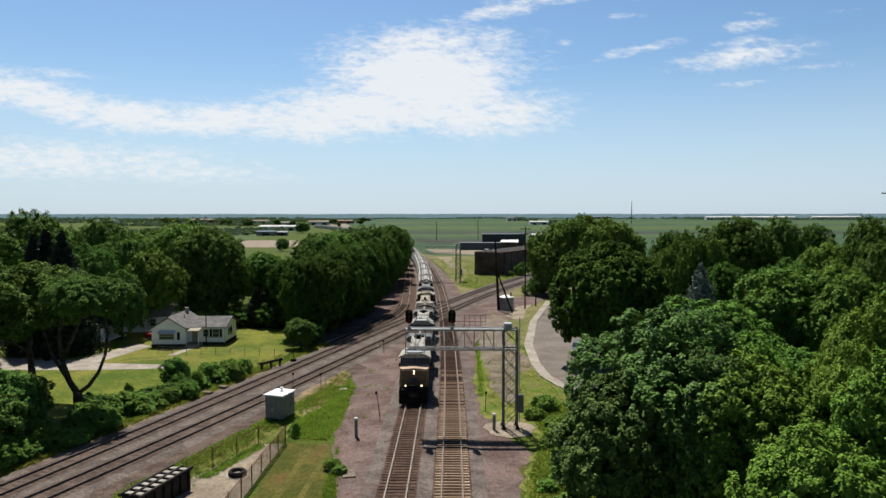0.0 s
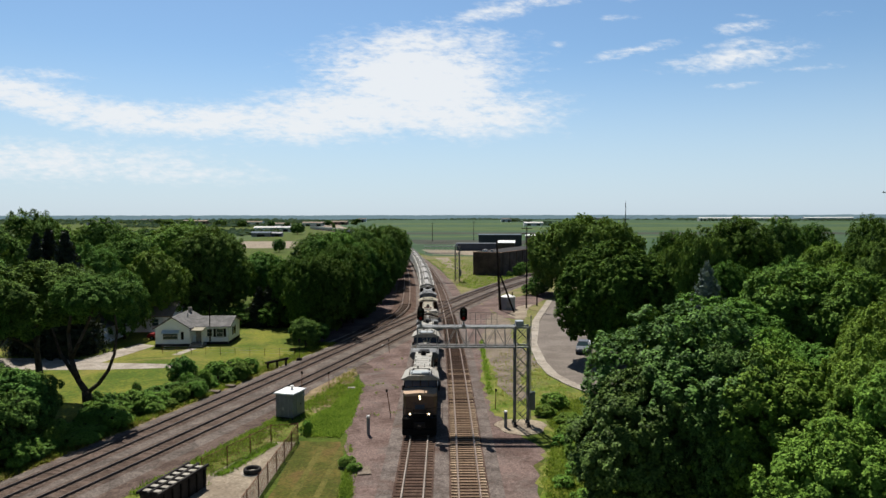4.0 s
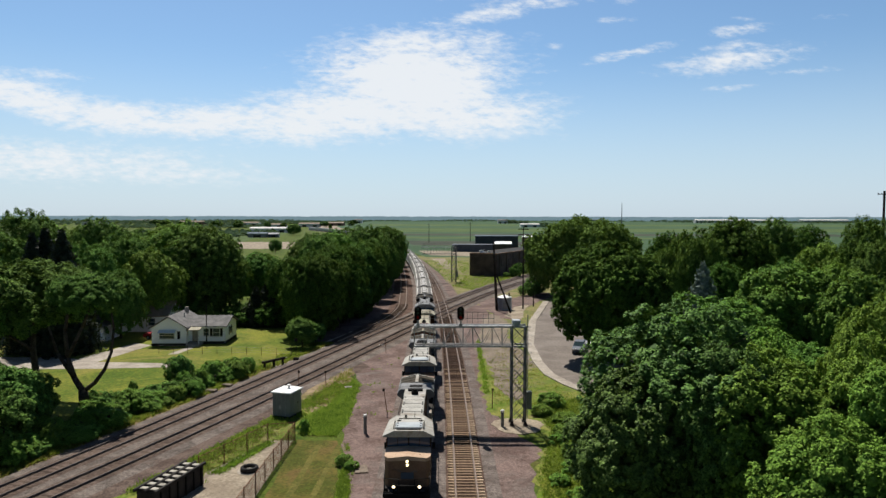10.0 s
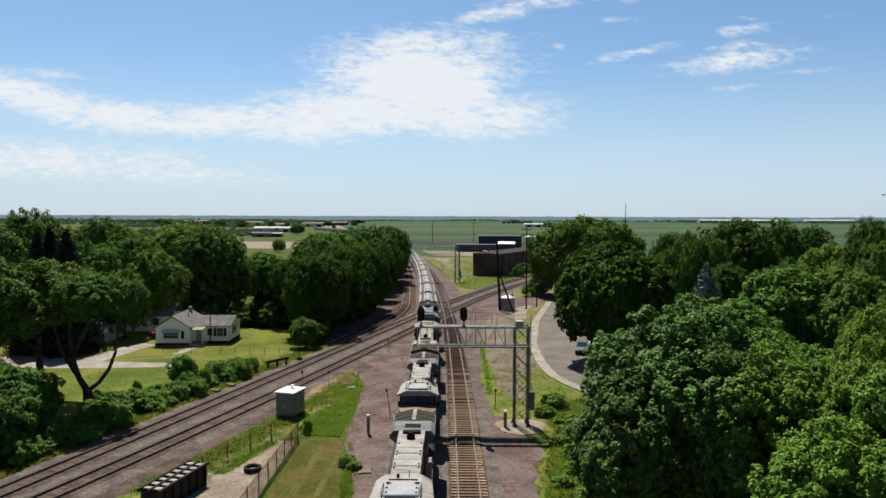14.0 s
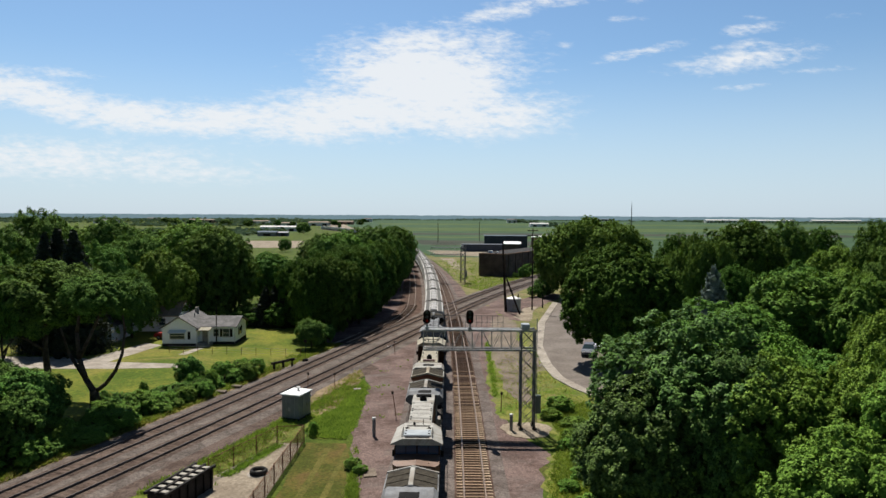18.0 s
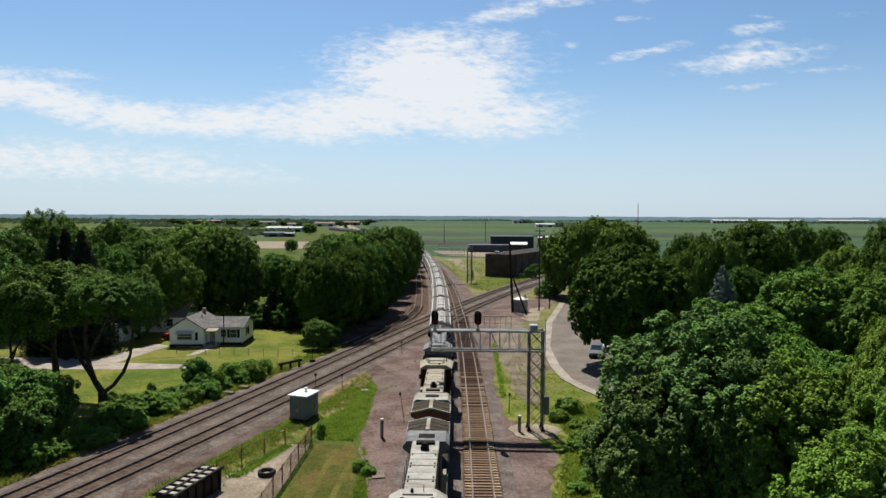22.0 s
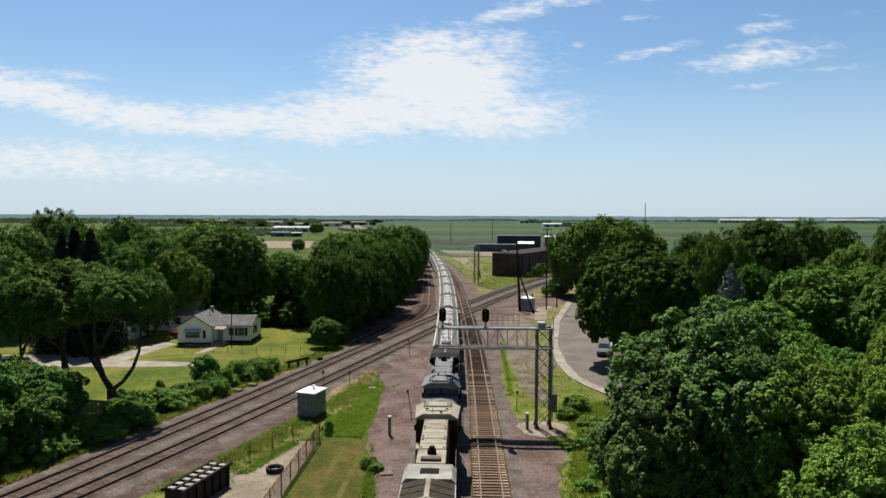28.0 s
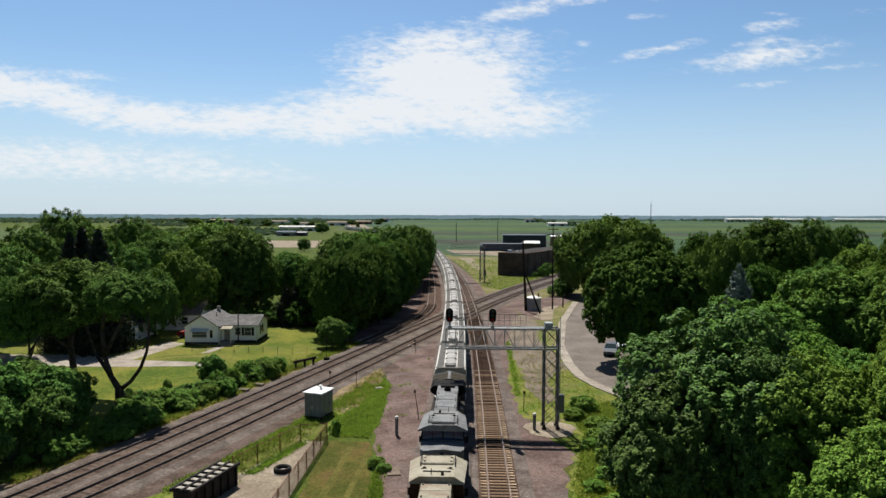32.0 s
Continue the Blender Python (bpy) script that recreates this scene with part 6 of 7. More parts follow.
def signal_bridge(m, label, signals, lit=True, steel="galv", heft=1.0):
    """A cantilever signal bridge: a lattice tower at the origin and a box truss reaching out along -x."""
    top = thing("signal_bridge", label, "signal bridge", m, "signal bridges")
    W, H0, H1, reach = 0.62, 7.35, 9.15, 9.6
    chord = 0.075 if lit else 0.045
    corners = [(-W, -W), (W, -W), (W, W), (-W, W)]
    for x, y in corners:
        part("tower_leg", Shape().tube((x, y, 0.1), (x, y, H1 + 0.12), 0.085 * heft, sides=8), M["lattice"], top)
        part("base_plate", Shape().box(x - 0.2, x + 0.2, y - 0.2, y + 0.2, 0.08, 0.18, 0.02).tube((x, y, 0.18), (x, y, 0.45), 0.14, 0.09, 8), M["dark_steel"], top)
    steps = 7
    dz = (H1 - 0.3) / steps
    for i in range(steps):
        z0, z1 = 0.3 + i * dz, 0.3 + (i + 1) * dz
        for k in range(4):
            (xa, ya), (xb, yb) = corners[k], corners[(k + 1) % 4]
            strut(top, "tower_brace", (xa, ya, z0), (xb, yb, z1), 0.028 * heft, "lattice", sides=5)
            strut(top, "tower_brace", (xb, yb, z0), (xa, ya, z1), 0.028 * heft, "lattice", sides=5)
    for y in (-W, W):
        for z in (H0, H1):
            part("truss_chord", Shape().box(-reach, W + 0.1, y - chord, y + chord, z - chord, z + chord, 0.012), M[steel], top)
    bays = 10
    dx = (reach - W) / bays
    for i in range(bays):
        a, b = -W - i * dx, -W - (i + 1) * dx
        for y in (-W, W):
            z0, z1 = (H0, H1) if i % 2 else (H1, H0)
            strut(top, "truss_brace", (a, y, z0), (b, y, z1), 0.02, steel, sides=5)
            strut(top, "truss_post", (b, y, H0), (b, y, H1), 0.026, steel, sides=5)
        for z in (H0, H1):
            strut(top, "truss_tie", (b, -W, z), (b, W, z), 0.035, steel, sides=5)
            strut(top, "truss_brace", (a, -W, z), (b, W, z), 0.022, steel, sides=5)
    part("top_walkway", Shape().box(-reach, -W, -W + 0.08, -W + 0.5, H1 + 0.08, H1 + 0.12), M[steel], top, "narrow steel walkway plank")
    part("walkway", Shape().box(-reach + 0.2, -W, -W + 0.12, W - 0.12, H0 + 0.08, H0 + 0.12), M["walk_mesh"], top, "open steel grating walkway")
    # railing behind the signals
    for y in (W + 0.25,):
        for i in range(15):
            x = -reach + 0.4 + i * (reach - 2.6) / 14
            strut(top, "rail_post", (x, y, H1 - 0.05), (x, y, H1 + 1.15), 0.018, "lattice", sides=5)
        for z in (H1 + 0.55, H1 + 1.15):
            strut(top, "hand_rail", (-reach + 0.4, y, z), (-2.2, y, z), 0.02, "lattice", sides=5)
    for x in signals:
        signal_head(top, x, -W - 0.1, H1 + 0.2, lit)
    part("top_cabinet", Shape().box(-0.62, 0.1, -0.75, 0.1, H1 + 0.25, H1 + 0.62, 0.04).box(-0.5, -0.02, -0.6, 0.0, H1 + 0.05, H1 + 0.26), M["silver"], top, "pale grey metal box on top of the tower")
    part("junction_box", Shape().box(0.74, 1.22, -0.5, 0.05, 1.5, 3.15, 0.03).box(0.6, 0.76, -0.3, -0.2, 1.8, 2.9), M["hut"], top, "grey cabinet bolted to the tower")
    lad = Shape()
    for y in (0.15, 0.55):
        lad.tube((W + 0.28, y, 0.4), (W + 0.28, y, H1 + 1.0), 0.022, sides=5)
    for k in range(28):
        lad.tube((W + 0.28, 0.15, 0.6 + 0.32 * k), (W + 0.28, 0.55, 0.6 + 0.32 * k), 0.015, sides=4)
    part("ladder", lad, M[steel], top)
    cage = Shape()
    for k in range(9):
        z = 2.6 + 0.8 * k
        ring = [(W + 0.28 + 0.4 * math.sin(a), 0.35 + 0.36 * math.cos(a), z) for a in np.linspace(0, math.pi, 7)]
        for p, q in zip(ring, ring[1:]):
            cage.tube(p, q, 0.013, sides=4)
    part("ladder_cage", cage, M[steel], top)
    return top


NEAR_BRIDGE = pose(6.95, 62.9, 0.06, 0, 0, 0)
signal_bridge(NEAR_BRIDGE, "galvanised cantilever signal bridge with two dark signals", (-9.25, -5.35))
far_bridge = signal_bridge(pose(3.4, 203.0, 0.0, 0, 0, 1.5) @ Matrix.Diagonal((1.0, 1.0, 1.13, 1.0)), "weathered cantilever signal bridge beyond the crossing", (), False, "galv", 1.6)


def pad():
    s = Shape()
    n = 40
    ring = [(6.9 + (2.25 + 0.28 * math.sin(3 * a) + 0.12 * math.sin(11 * a)) * math.cos(a), 62.4 + (2.65 + 0.3 * math.cos(2 * a) + 0.16 * math.sin(7 * a)) * math.sin(a)) for a in (2 * math.pi * i / n for i in range(n))]
    s.prism(ring, 0.0, 0.05, "z")
    tagged(part("tower_footing", s, M["sand"]), "pale gravelly concrete footing under the signal tower", "footing", kind="structure")


pad()


# ---------- trackside ----------
def pipe_post(x, y, h, r):
    t = thing("pipe_post", "short pale steel marker post with a white cap", "post", pose(x, y, 0.0), "marker posts")
    part("pipe", Shape().tube((0, 0, 0), (0, 0, h - 0.22), r, sides=12), M["hut"], t)
    part("cap", Shape().lathe([(r + 0.02, h - 0.22), (r + 0.02, h - 0.05), (r * 0.6, h)], 12), M["white"], t, "white domed cap")


pipe_post(-6.9, 60.2, 1.75, 0.15)
pipe_post(5.45, 62.2, 1.6, 0.15)


def stake(x, y, h, lean=0.0, r=0.045, mat="rust", plate=False):
    t = thing("steel_stake", "thin rusty steel stake standing in the gravel", "stake", pose(x, y, 0.0), "stakes along the tracks")
    part("rod", Shape().tube((0, 0, 0), (lean, 0, h), r, r * 0.8, 6), M[mat], t)
    part("marker_plate", Shape().box(lean - 0.11, lean + 0.11, -0.05, -0.02, h - 0.32, h - 0.05, 0.01), M["dark_steel"], t)


for x, y, h, lean in ((-5.45, 66.5, 2.5, -0.35), (4.95, 68.2, 2.1, 0.05), (-13.2, 76.9, 1.9, -0.05), (-8.0, 96.5, 2.0, -0.1), (-15.4, 72.6, 2.9, 0.05), (-24.5, 80.4, 1.3, 0.0), (-26.0, 77.6, 1.2, 0.05)):
    stake(x, y, h, lean)


def relay_hut():
    t = thing("relay_hut", "grey steel relay hut with a white roof beside the tracks", "hut", pose(-15.1, 65.9, 0.0, 0, 0, -17))
    part("plinth", Shape().box(-0.98, 0.98, -1.2, 1.2, 0.0, 0.2, 0.02), M["dark_steel"], t)
    part("wall", Shape().box(-0.92, 0.92, -1.15, 1.15, 0.2, 2.42, 0.03), M["hut"], t)
    part("roof", Shape().hull([(-1.08, -1.3, 2.42), (1.08, -1.3, 2.42), (-1.08, 1.3, 2.42), (1.08, 1.3, 2.42), (-1.05, -1.27, 2.52), (1.05, -1.27, 2.52), (-1.05, 1.27, 2.52), (1.05, 1.27, 2.52), (0, -1.0, 2.62), (0, 1.0, 2.62)],
                              [(0, 1, 3, 2), (0, 1, 5, 4), (2, 3, 7, 6), (0, 2, 6, 4), (1, 3, 7, 5), (4, 5, 8), (6, 7, 9), (4, 6, 9, 8), (5, 7, 9, 8)]), M["white"], t, "white sheet roof")
    part("roof_vent", Shape().tube((0.1, 0.2, 2.58), (0.1, 0.2, 2.8), 0.09, sides=10).lathe([(0.1, 2.78), (0.2, 2.84), (0.2, 2.93), (0.08, 3.0)], 12, 0.1, 0.2), M["white"], t)
    d = part("door", Shape().box(0.92, 0.95, -0.5, 0.45, 0.3, 2.25, 0.01), M["hut"], t)
    part("handle", Shape().box(0.95, 0.99, 0.28, 0.34, 1.15, 1.35, 0.01), M["black"], d)
    for x in (-0.45, 0.0, 0.45):
        part("wall_seam", Shape().box(x - 0.015, x + 0.015, -1.165, -1.15, 0.25, 2.4), M["galv"], t)
    part("wall_lamp", Shape().box(0.95, 1.15, 0.75, 0.9, 1.9, 2.05, 0.02), M["white"], t)
    part("conduit_box", Shape().box(-0.2, 0.02, -1.25, -1.155, 0.9, 1.25, 0.02), M["galv"], t)


relay_hut()


def wire_fence(points, label):
    t = thing("wire_fence", label, "fence")
    h = 1.55
    fabric = Shape()
    for (x0, y0), (x1, y1) in zip(points, points[1:]):
        far = math.hypot(x1 - x0, y1 - y0)
        n = max(1, round(far / 2.6))
        for i in range(n + 1):
            f = i / n
            p = (x0 + f * (x1 - x0), y0 + f * (y1 - y0))
            part("post", Shape().tube((*p, 0), (*p, h + 0.06), 0.042, sides=7).lathe([(0.05, h + 0.05), (0.03, h + 0.11)], 7, *p), M["rust"], t)
        part("top_rail", Shape().tube((x0, y0, h), (x1, y1, h), 0.028, sides=6), M["rust"], t)
        gap, cells = 0.14, int(far / 0.14)
        for i in range(-int(h / gap), cells):
            for up in (0, 1):
                a, b = i * gap, i * gap + h
                a0, b0 = max(a, 0.0), min(b, far)
                if b0 <= a0:
                    continue
                za, zb = a0 - a, b0 - a
                if up:
                    za, zb = h - za, h - zb
                pa, pb = [(x0 + k / far * (x1 - x0), y0 + k / far * (y1 - y0)) for k in (a0, b0)]
                fabric.tube((*pa, za), (*pb, zb), 0.006, sides=3, caps=False)
    tagged(part("wire_mesh", fabric, M["rust"], t, "rusty chain-link wire"), kind="stuff")


wire_fence([(-18.0, 49.8), (-14.95, 57.9), (-12.75, 58.4)], "rusty chain-link fence along the tracks")
wire_fence([(-12.75, 58.4), (-12.95, 46.6), (-13.1, 36)], "rusty chain-link fence beside the mown strip")


def ring_tyre():
    t = thing("fire_ring", "old black tyre ring on pale gravel", "fire ring", pose(-14.65, 51.1, 0.024))
    s = Shape()
    n, prof = 28, [(0.62, 0.02), (0.68, 0.14), (0.66, 0.32), (0.58, 0.38), (0.47, 0.36), (0.42, 0.25), (0.43, 0.06), (0.5, 0.02)]
    for i in range(n):
        a = 2 * math.pi * i / n
        s.v += [(r * math.cos(a) * (1 + 0.03 * math.sin(5 * a)), r * math.sin(a), z) for r, z in prof]
    k = len(prof)
    for i in range(n):
        for j in range(k):
            a, b = i * k + j, i * k + (j + 1) % k
            c, d = ((i + 1) % n) * k + (j + 1) % k, ((i + 1) % n) * k + j
            s.f.append((a, d, c, b))
    part("tyre", s, M["rubber"], t, smooth=True)
    part("ash_bed", Shape().lathe([(0.46, 0.0), (0.44, 0.1), (0.1, 0.16)], 18), M["timber"], t)
    part("base_slab", Shape().lathe([(0.9, -0.02), (0.88, 0.015)], 20), M["concrete"], t)


ring_tyre()


def loading_rack():
    """A dark steel frame with pale cross planks on a boxed base."""
    t = thing("loading_rack", "dark steel rack with pale cross planks on a boxed base", "rack", pose(-17.9, 48.9, 0.024, 0, 0, -14))
    for x in (-0.78, 0.0, 0.78):
        part("side_beam", Shape().box(x - 0.09, x + 0.09, -5.6, 0.0, 1.38, 1.58, 0.015), M["dark_steel"], t)
    for i in range(7):
        y = -0.35 - 0.76 * i
        part("plank", Shape().box(-0.70, 0.70, y - 0.27, y + 0.09, 1.42, 1.50, 0.012), M["timber"], t)
        part("cross_bar", Shape().box(-0.76, 0.76, y - 0.44, y - 0.36, 1.34, 1.53, 0.01), M["dark_steel"], t)
    part("base_panel", Shape().box(-0.74, 0.74, -5.4, -0.15, 0.0, 1.36, 0.02), M["dark_steel"], t)
    for i in range(6):
        y = -0.5 - 0.9 * i
        part("stiffener", Shape().box(0.74, 0.84, y - 0.05, y + 0.05, 0.0, 1.36, 0.01), M["black"], t)
    part("end_block", Shape().box(-0.5, 0.5, -0.15, -0.02, 0.0, 1.3, 0.02), M["concrete"], t)


loading_rack()


def slab(x, y, turn, name, label, size, mat):
    t = tagged(part(name, Shape().box(-size[0], size[0], -size[1], size[1], 0.0, size[2], 0.03), M[mat], at=pose(x, y, 0.012, 0, 0, turn)), label, name.replace("_", " "))
    return t


slab(-6.25, 51.4, 12, "steel_plate", "pinkish weathered plate lying on the gravel", (0.5, 0.8, 0.1), "grit")
slab(-24.4, 77.0, -16, "concrete_block", "low weathered tan block beside the rails", (0.55, 0.3, 0.3), "grit")
slab(-25.4, 74.6, -10, "concrete_block", "low weathered tan block beside the rails", (0.6, 0.35, 0.28), "grit")
slab(-10.6, 76.3, 8, "concrete_block", "low stone block in the weeds", (0.4, 0.3, 0.2), "concrete")
slab(-9.2, 101.8, 20, "stone", "pale stone on the gravel", (0.3, 0.2, 0.18), "white")


def barrier():
    t = thing("barrier_rail", "dark timber barrier on short posts by the lawn", "barrier", pose(-21.6, 87.2, 0.0, 0, 0, 55))
    part("beam", Shape().box(-1.9, 1.9, -0.12, 0.12, 0.75, 1.05, 0.03), M["pole"], t)
    for x in (-1.5, 0.0, 1.5):
        part("post", Shape().box(x - 0.12, x + 0.12, -0.1, 0.1, 0.0, 0.76, 0.02), M["pole"], t)


barrier()


def switch_stand(x, y):
    t = thing("switch_stand", "dark switch stand with a tall thin target rod", "switch stand", pose(x, y, 0.0))
    part("base", Shape().box(-0.35, 0.35, -0.2, 0.2, 0.0, 0.4, 0.03), M["black"], t)
    part("rod", Shape().tube((0, 0, 0.4), (0, 0, 3.0), 0.04, sides=6), M["dark_steel"], t)
    part("target", Shape().box(-0.2, 0.2, -0.02, 0.02, 2.6, 3.0, 0.01), M["dark_steel"], t)


switch_stand(-19.6, 91.2)


def utility_pole(x, y, h, label, lean=0.0, r=0.17, arms=1, mat="pole"):
    t = thing("utility_pole", label, "utility pole", pose(x, y, 0.0), "utility poles")
    part("shaft", Shape().tube((0, 0, 0), (lean, 0, h), r, r * 0.6, 10), M[mat], t)
    for k in range(arms):
        z = h - 0.5 - 1.1 * k
        part("crossarm", Shape().box(lean - 1.1, lean + 1.1, -0.07, 0.07, z - 0.07, z + 0.07, 0.01), M[mat], t)
        for x_ in (-0.95, -0.45, 0.45, 0.95):
            part("insulator", Shape().lathe([(0.05, z + 0.07), (0.06, z + 0.17), (0.03, z + 0.22)], 8, lean + x_, 0.0), M["hut"], t)
    return t


utility_pole(11.2, 141.1, 14.4, "tall dark creosoted pole beside a silver tank", -0.75, 0.3, 0)
utility_pole(16.9, 143.7, 17.2, "thin tall pole with a small crossarm", 0.0, 0.16, 2)
utility_pole(13.75, 142.0, 3.6, "short dark pole stub in the gravel", 0.05, 0.2, 0)
utility_pole(19.6, 147.5, 3.0, "short dark pole stub in the gravel", 0.0, 0.16, 0)
utility_pole(-35.6, 103.0, 6.0, "thin dark pole before the white house", 0.05, 0.1, 0)
utility_pole(70.5, 110, 23.5, "tall dark pole above the trees", 0.0, 0.28, 1)
utility_pole(-10.0, 520, 14, "far utility pole beside the fields", 0.0, 0.25, 1)
utility_pole(22.0, 540, 15, "far utility pole beside the fields", 0.0, 0.25, 1)
utility_pole(-33.0, 420, 12, "far utility pole beside the fields", 0.0, 0.22, 1)


def prop_pole():
    t = thing("prop_pole", "dark sloping pole bracing the tall pole", "pole", pose(11.2, 141.0, 0.0))
    part("shaft", Shape().tube((2.5, -3.6, 0), (-0.2, -0.3, 7.6), 0.2, 0.16, 8), M["pole"], t)


prop_pole()


def tank():
    t = thing("storage_tank", "silver upright storage tank with a shallow lid", "tank", pose(12.9, 142.4, 0.03))
    part("shell", Shape().lathe([(1.5, 0.0), (1.5, 2.5)], 22), M["silver"], t)
    part("lid", Shape().lathe([(1.56, 2.5), (1.56, 2.62), (0.3, 3.05), (0.2, 3.15)], 22), M["white"], t, "pale conical lid")
    for k in range(2):
        part("band", Shape().lathe([(1.515, 0.8 + 0.9 * k), (1.515, 0.86 + 0.9 * k)], 22), M["galv"], t)
    part("hatch", Shape().box(-0.35, 0.35, -1.54, -1.46, 0.3, 1.6, 0.02), M["galv"], t)


tank()


def garden_fence():
    t = thing("garden_fence", "low thin wire fence on slim posts behind the lawn", "fence")
    a, b = Vector((-40.0, 96.2, 0)), Vector((-20.9, 94.2, 0))
    n = 9
    for i in range(n + 1):
        p = a.lerp(b, i / n)
        part("post", Shape().tube(p, p + Vector((0, 0, 1.15)), 0.035, sides=6), M["rust"], t)
    for z in (0.35, 0.7, 1.08):
        part("wire", Shape().tube(a + Vector((0, 0, z)), b + Vector((0, 0, z)), 0.012, sides=4), M["galv"], t)


garden_fence()
# ---------- houses ----------
def window(parent, x, z, w, h, y, shutters=False, mat="pane"):
    """A sash window on a wall facing -y."""
    win = part("window", Shape().box(x - w / 2 - 0.08, x + w / 2 + 0.08, y - 0.05, y - 0.005, z - 0.08, z + h + 0.08), M["white"], parent)
    part("pane", Shape().box(x - w / 2, x + w / 2, y - 0.065, y - 0.052, z, z + h), M[mat], win)
    part("sash_bar", Shape().box(x - w / 2, x + w / 2, y - 0.08, y - 0.066, z + h / 2 - 0.025, z + h / 2 + 0.025), M["white"], win)
    part("sill", Shape().box(x - w / 2 - 0.12, x + w / 2 + 0.12, y - 0.12, y - 0.005, z - 0.14, z - 0.08), M["white"], win)
    if shutters:
        for sx in (-1, 1):
            x0 = x + sx * (w / 2 + 0.28)
            part("shutter", Shape().box(x0 - 0.19, x0 + 0.19, y - 0.06, y - 0.005, z - 0.05, z + h + 0.05, 0.01), M["black"], parent, "dark window shutter")


def gable_roof(parent, x0, x1, y0, y1, eave, ridge, along_x, mat, over=0.35, thick=0.16):
    s = Shape()
    if along_x:
        mid = (y0 + y1) / 2
        s.prism([(y0 - over, eave - over * 0.4), (mid, ridge), (y1 + over, eave - over * 0.4), (y1 + over, eave - over * 0.4 + thick), (mid, ridge + thick), (y0 - over, eave - over * 0.4 + thick)], x0 - over, x1 + over, "x")
    else:
        mid = (x0 + x1) / 2
        s.prism([(x0 - over, eave - over * 0.4), (mid, ridge), (x1 + over, eave - over * 0.4), (x1 + over, eave - over * 0.4 + thick), (mid, ridge + thick), (x0 - over, eave - over * 0.4 + thick)], y0 - over, y1 + over, "y")
    return part("roof", s, M[mat], parent, "grey shingled roof")


def siding_lines(parent, x0, x1, y, z0, z1):
    k = int((z1 - z0) / 0.24)
    for i in range(k):
        z = z0 + (i + 0.5) * (z1 - z0) / k
        part("siding_board", Shape().hull([(x0, y, z - 0.11), (x1, y, z - 0.11), (x0, y - 0.03, z - 0.11), (x1, y - 0.03, z - 0.11), (x0, y, z + 0.11), (x1, y, z + 0.11)], [(0, 1, 3, 2), (2, 3, 5, 4), (0, 2, 4), (1, 3, 5), (0, 1, 5, 4)]), M["siding"], parent)


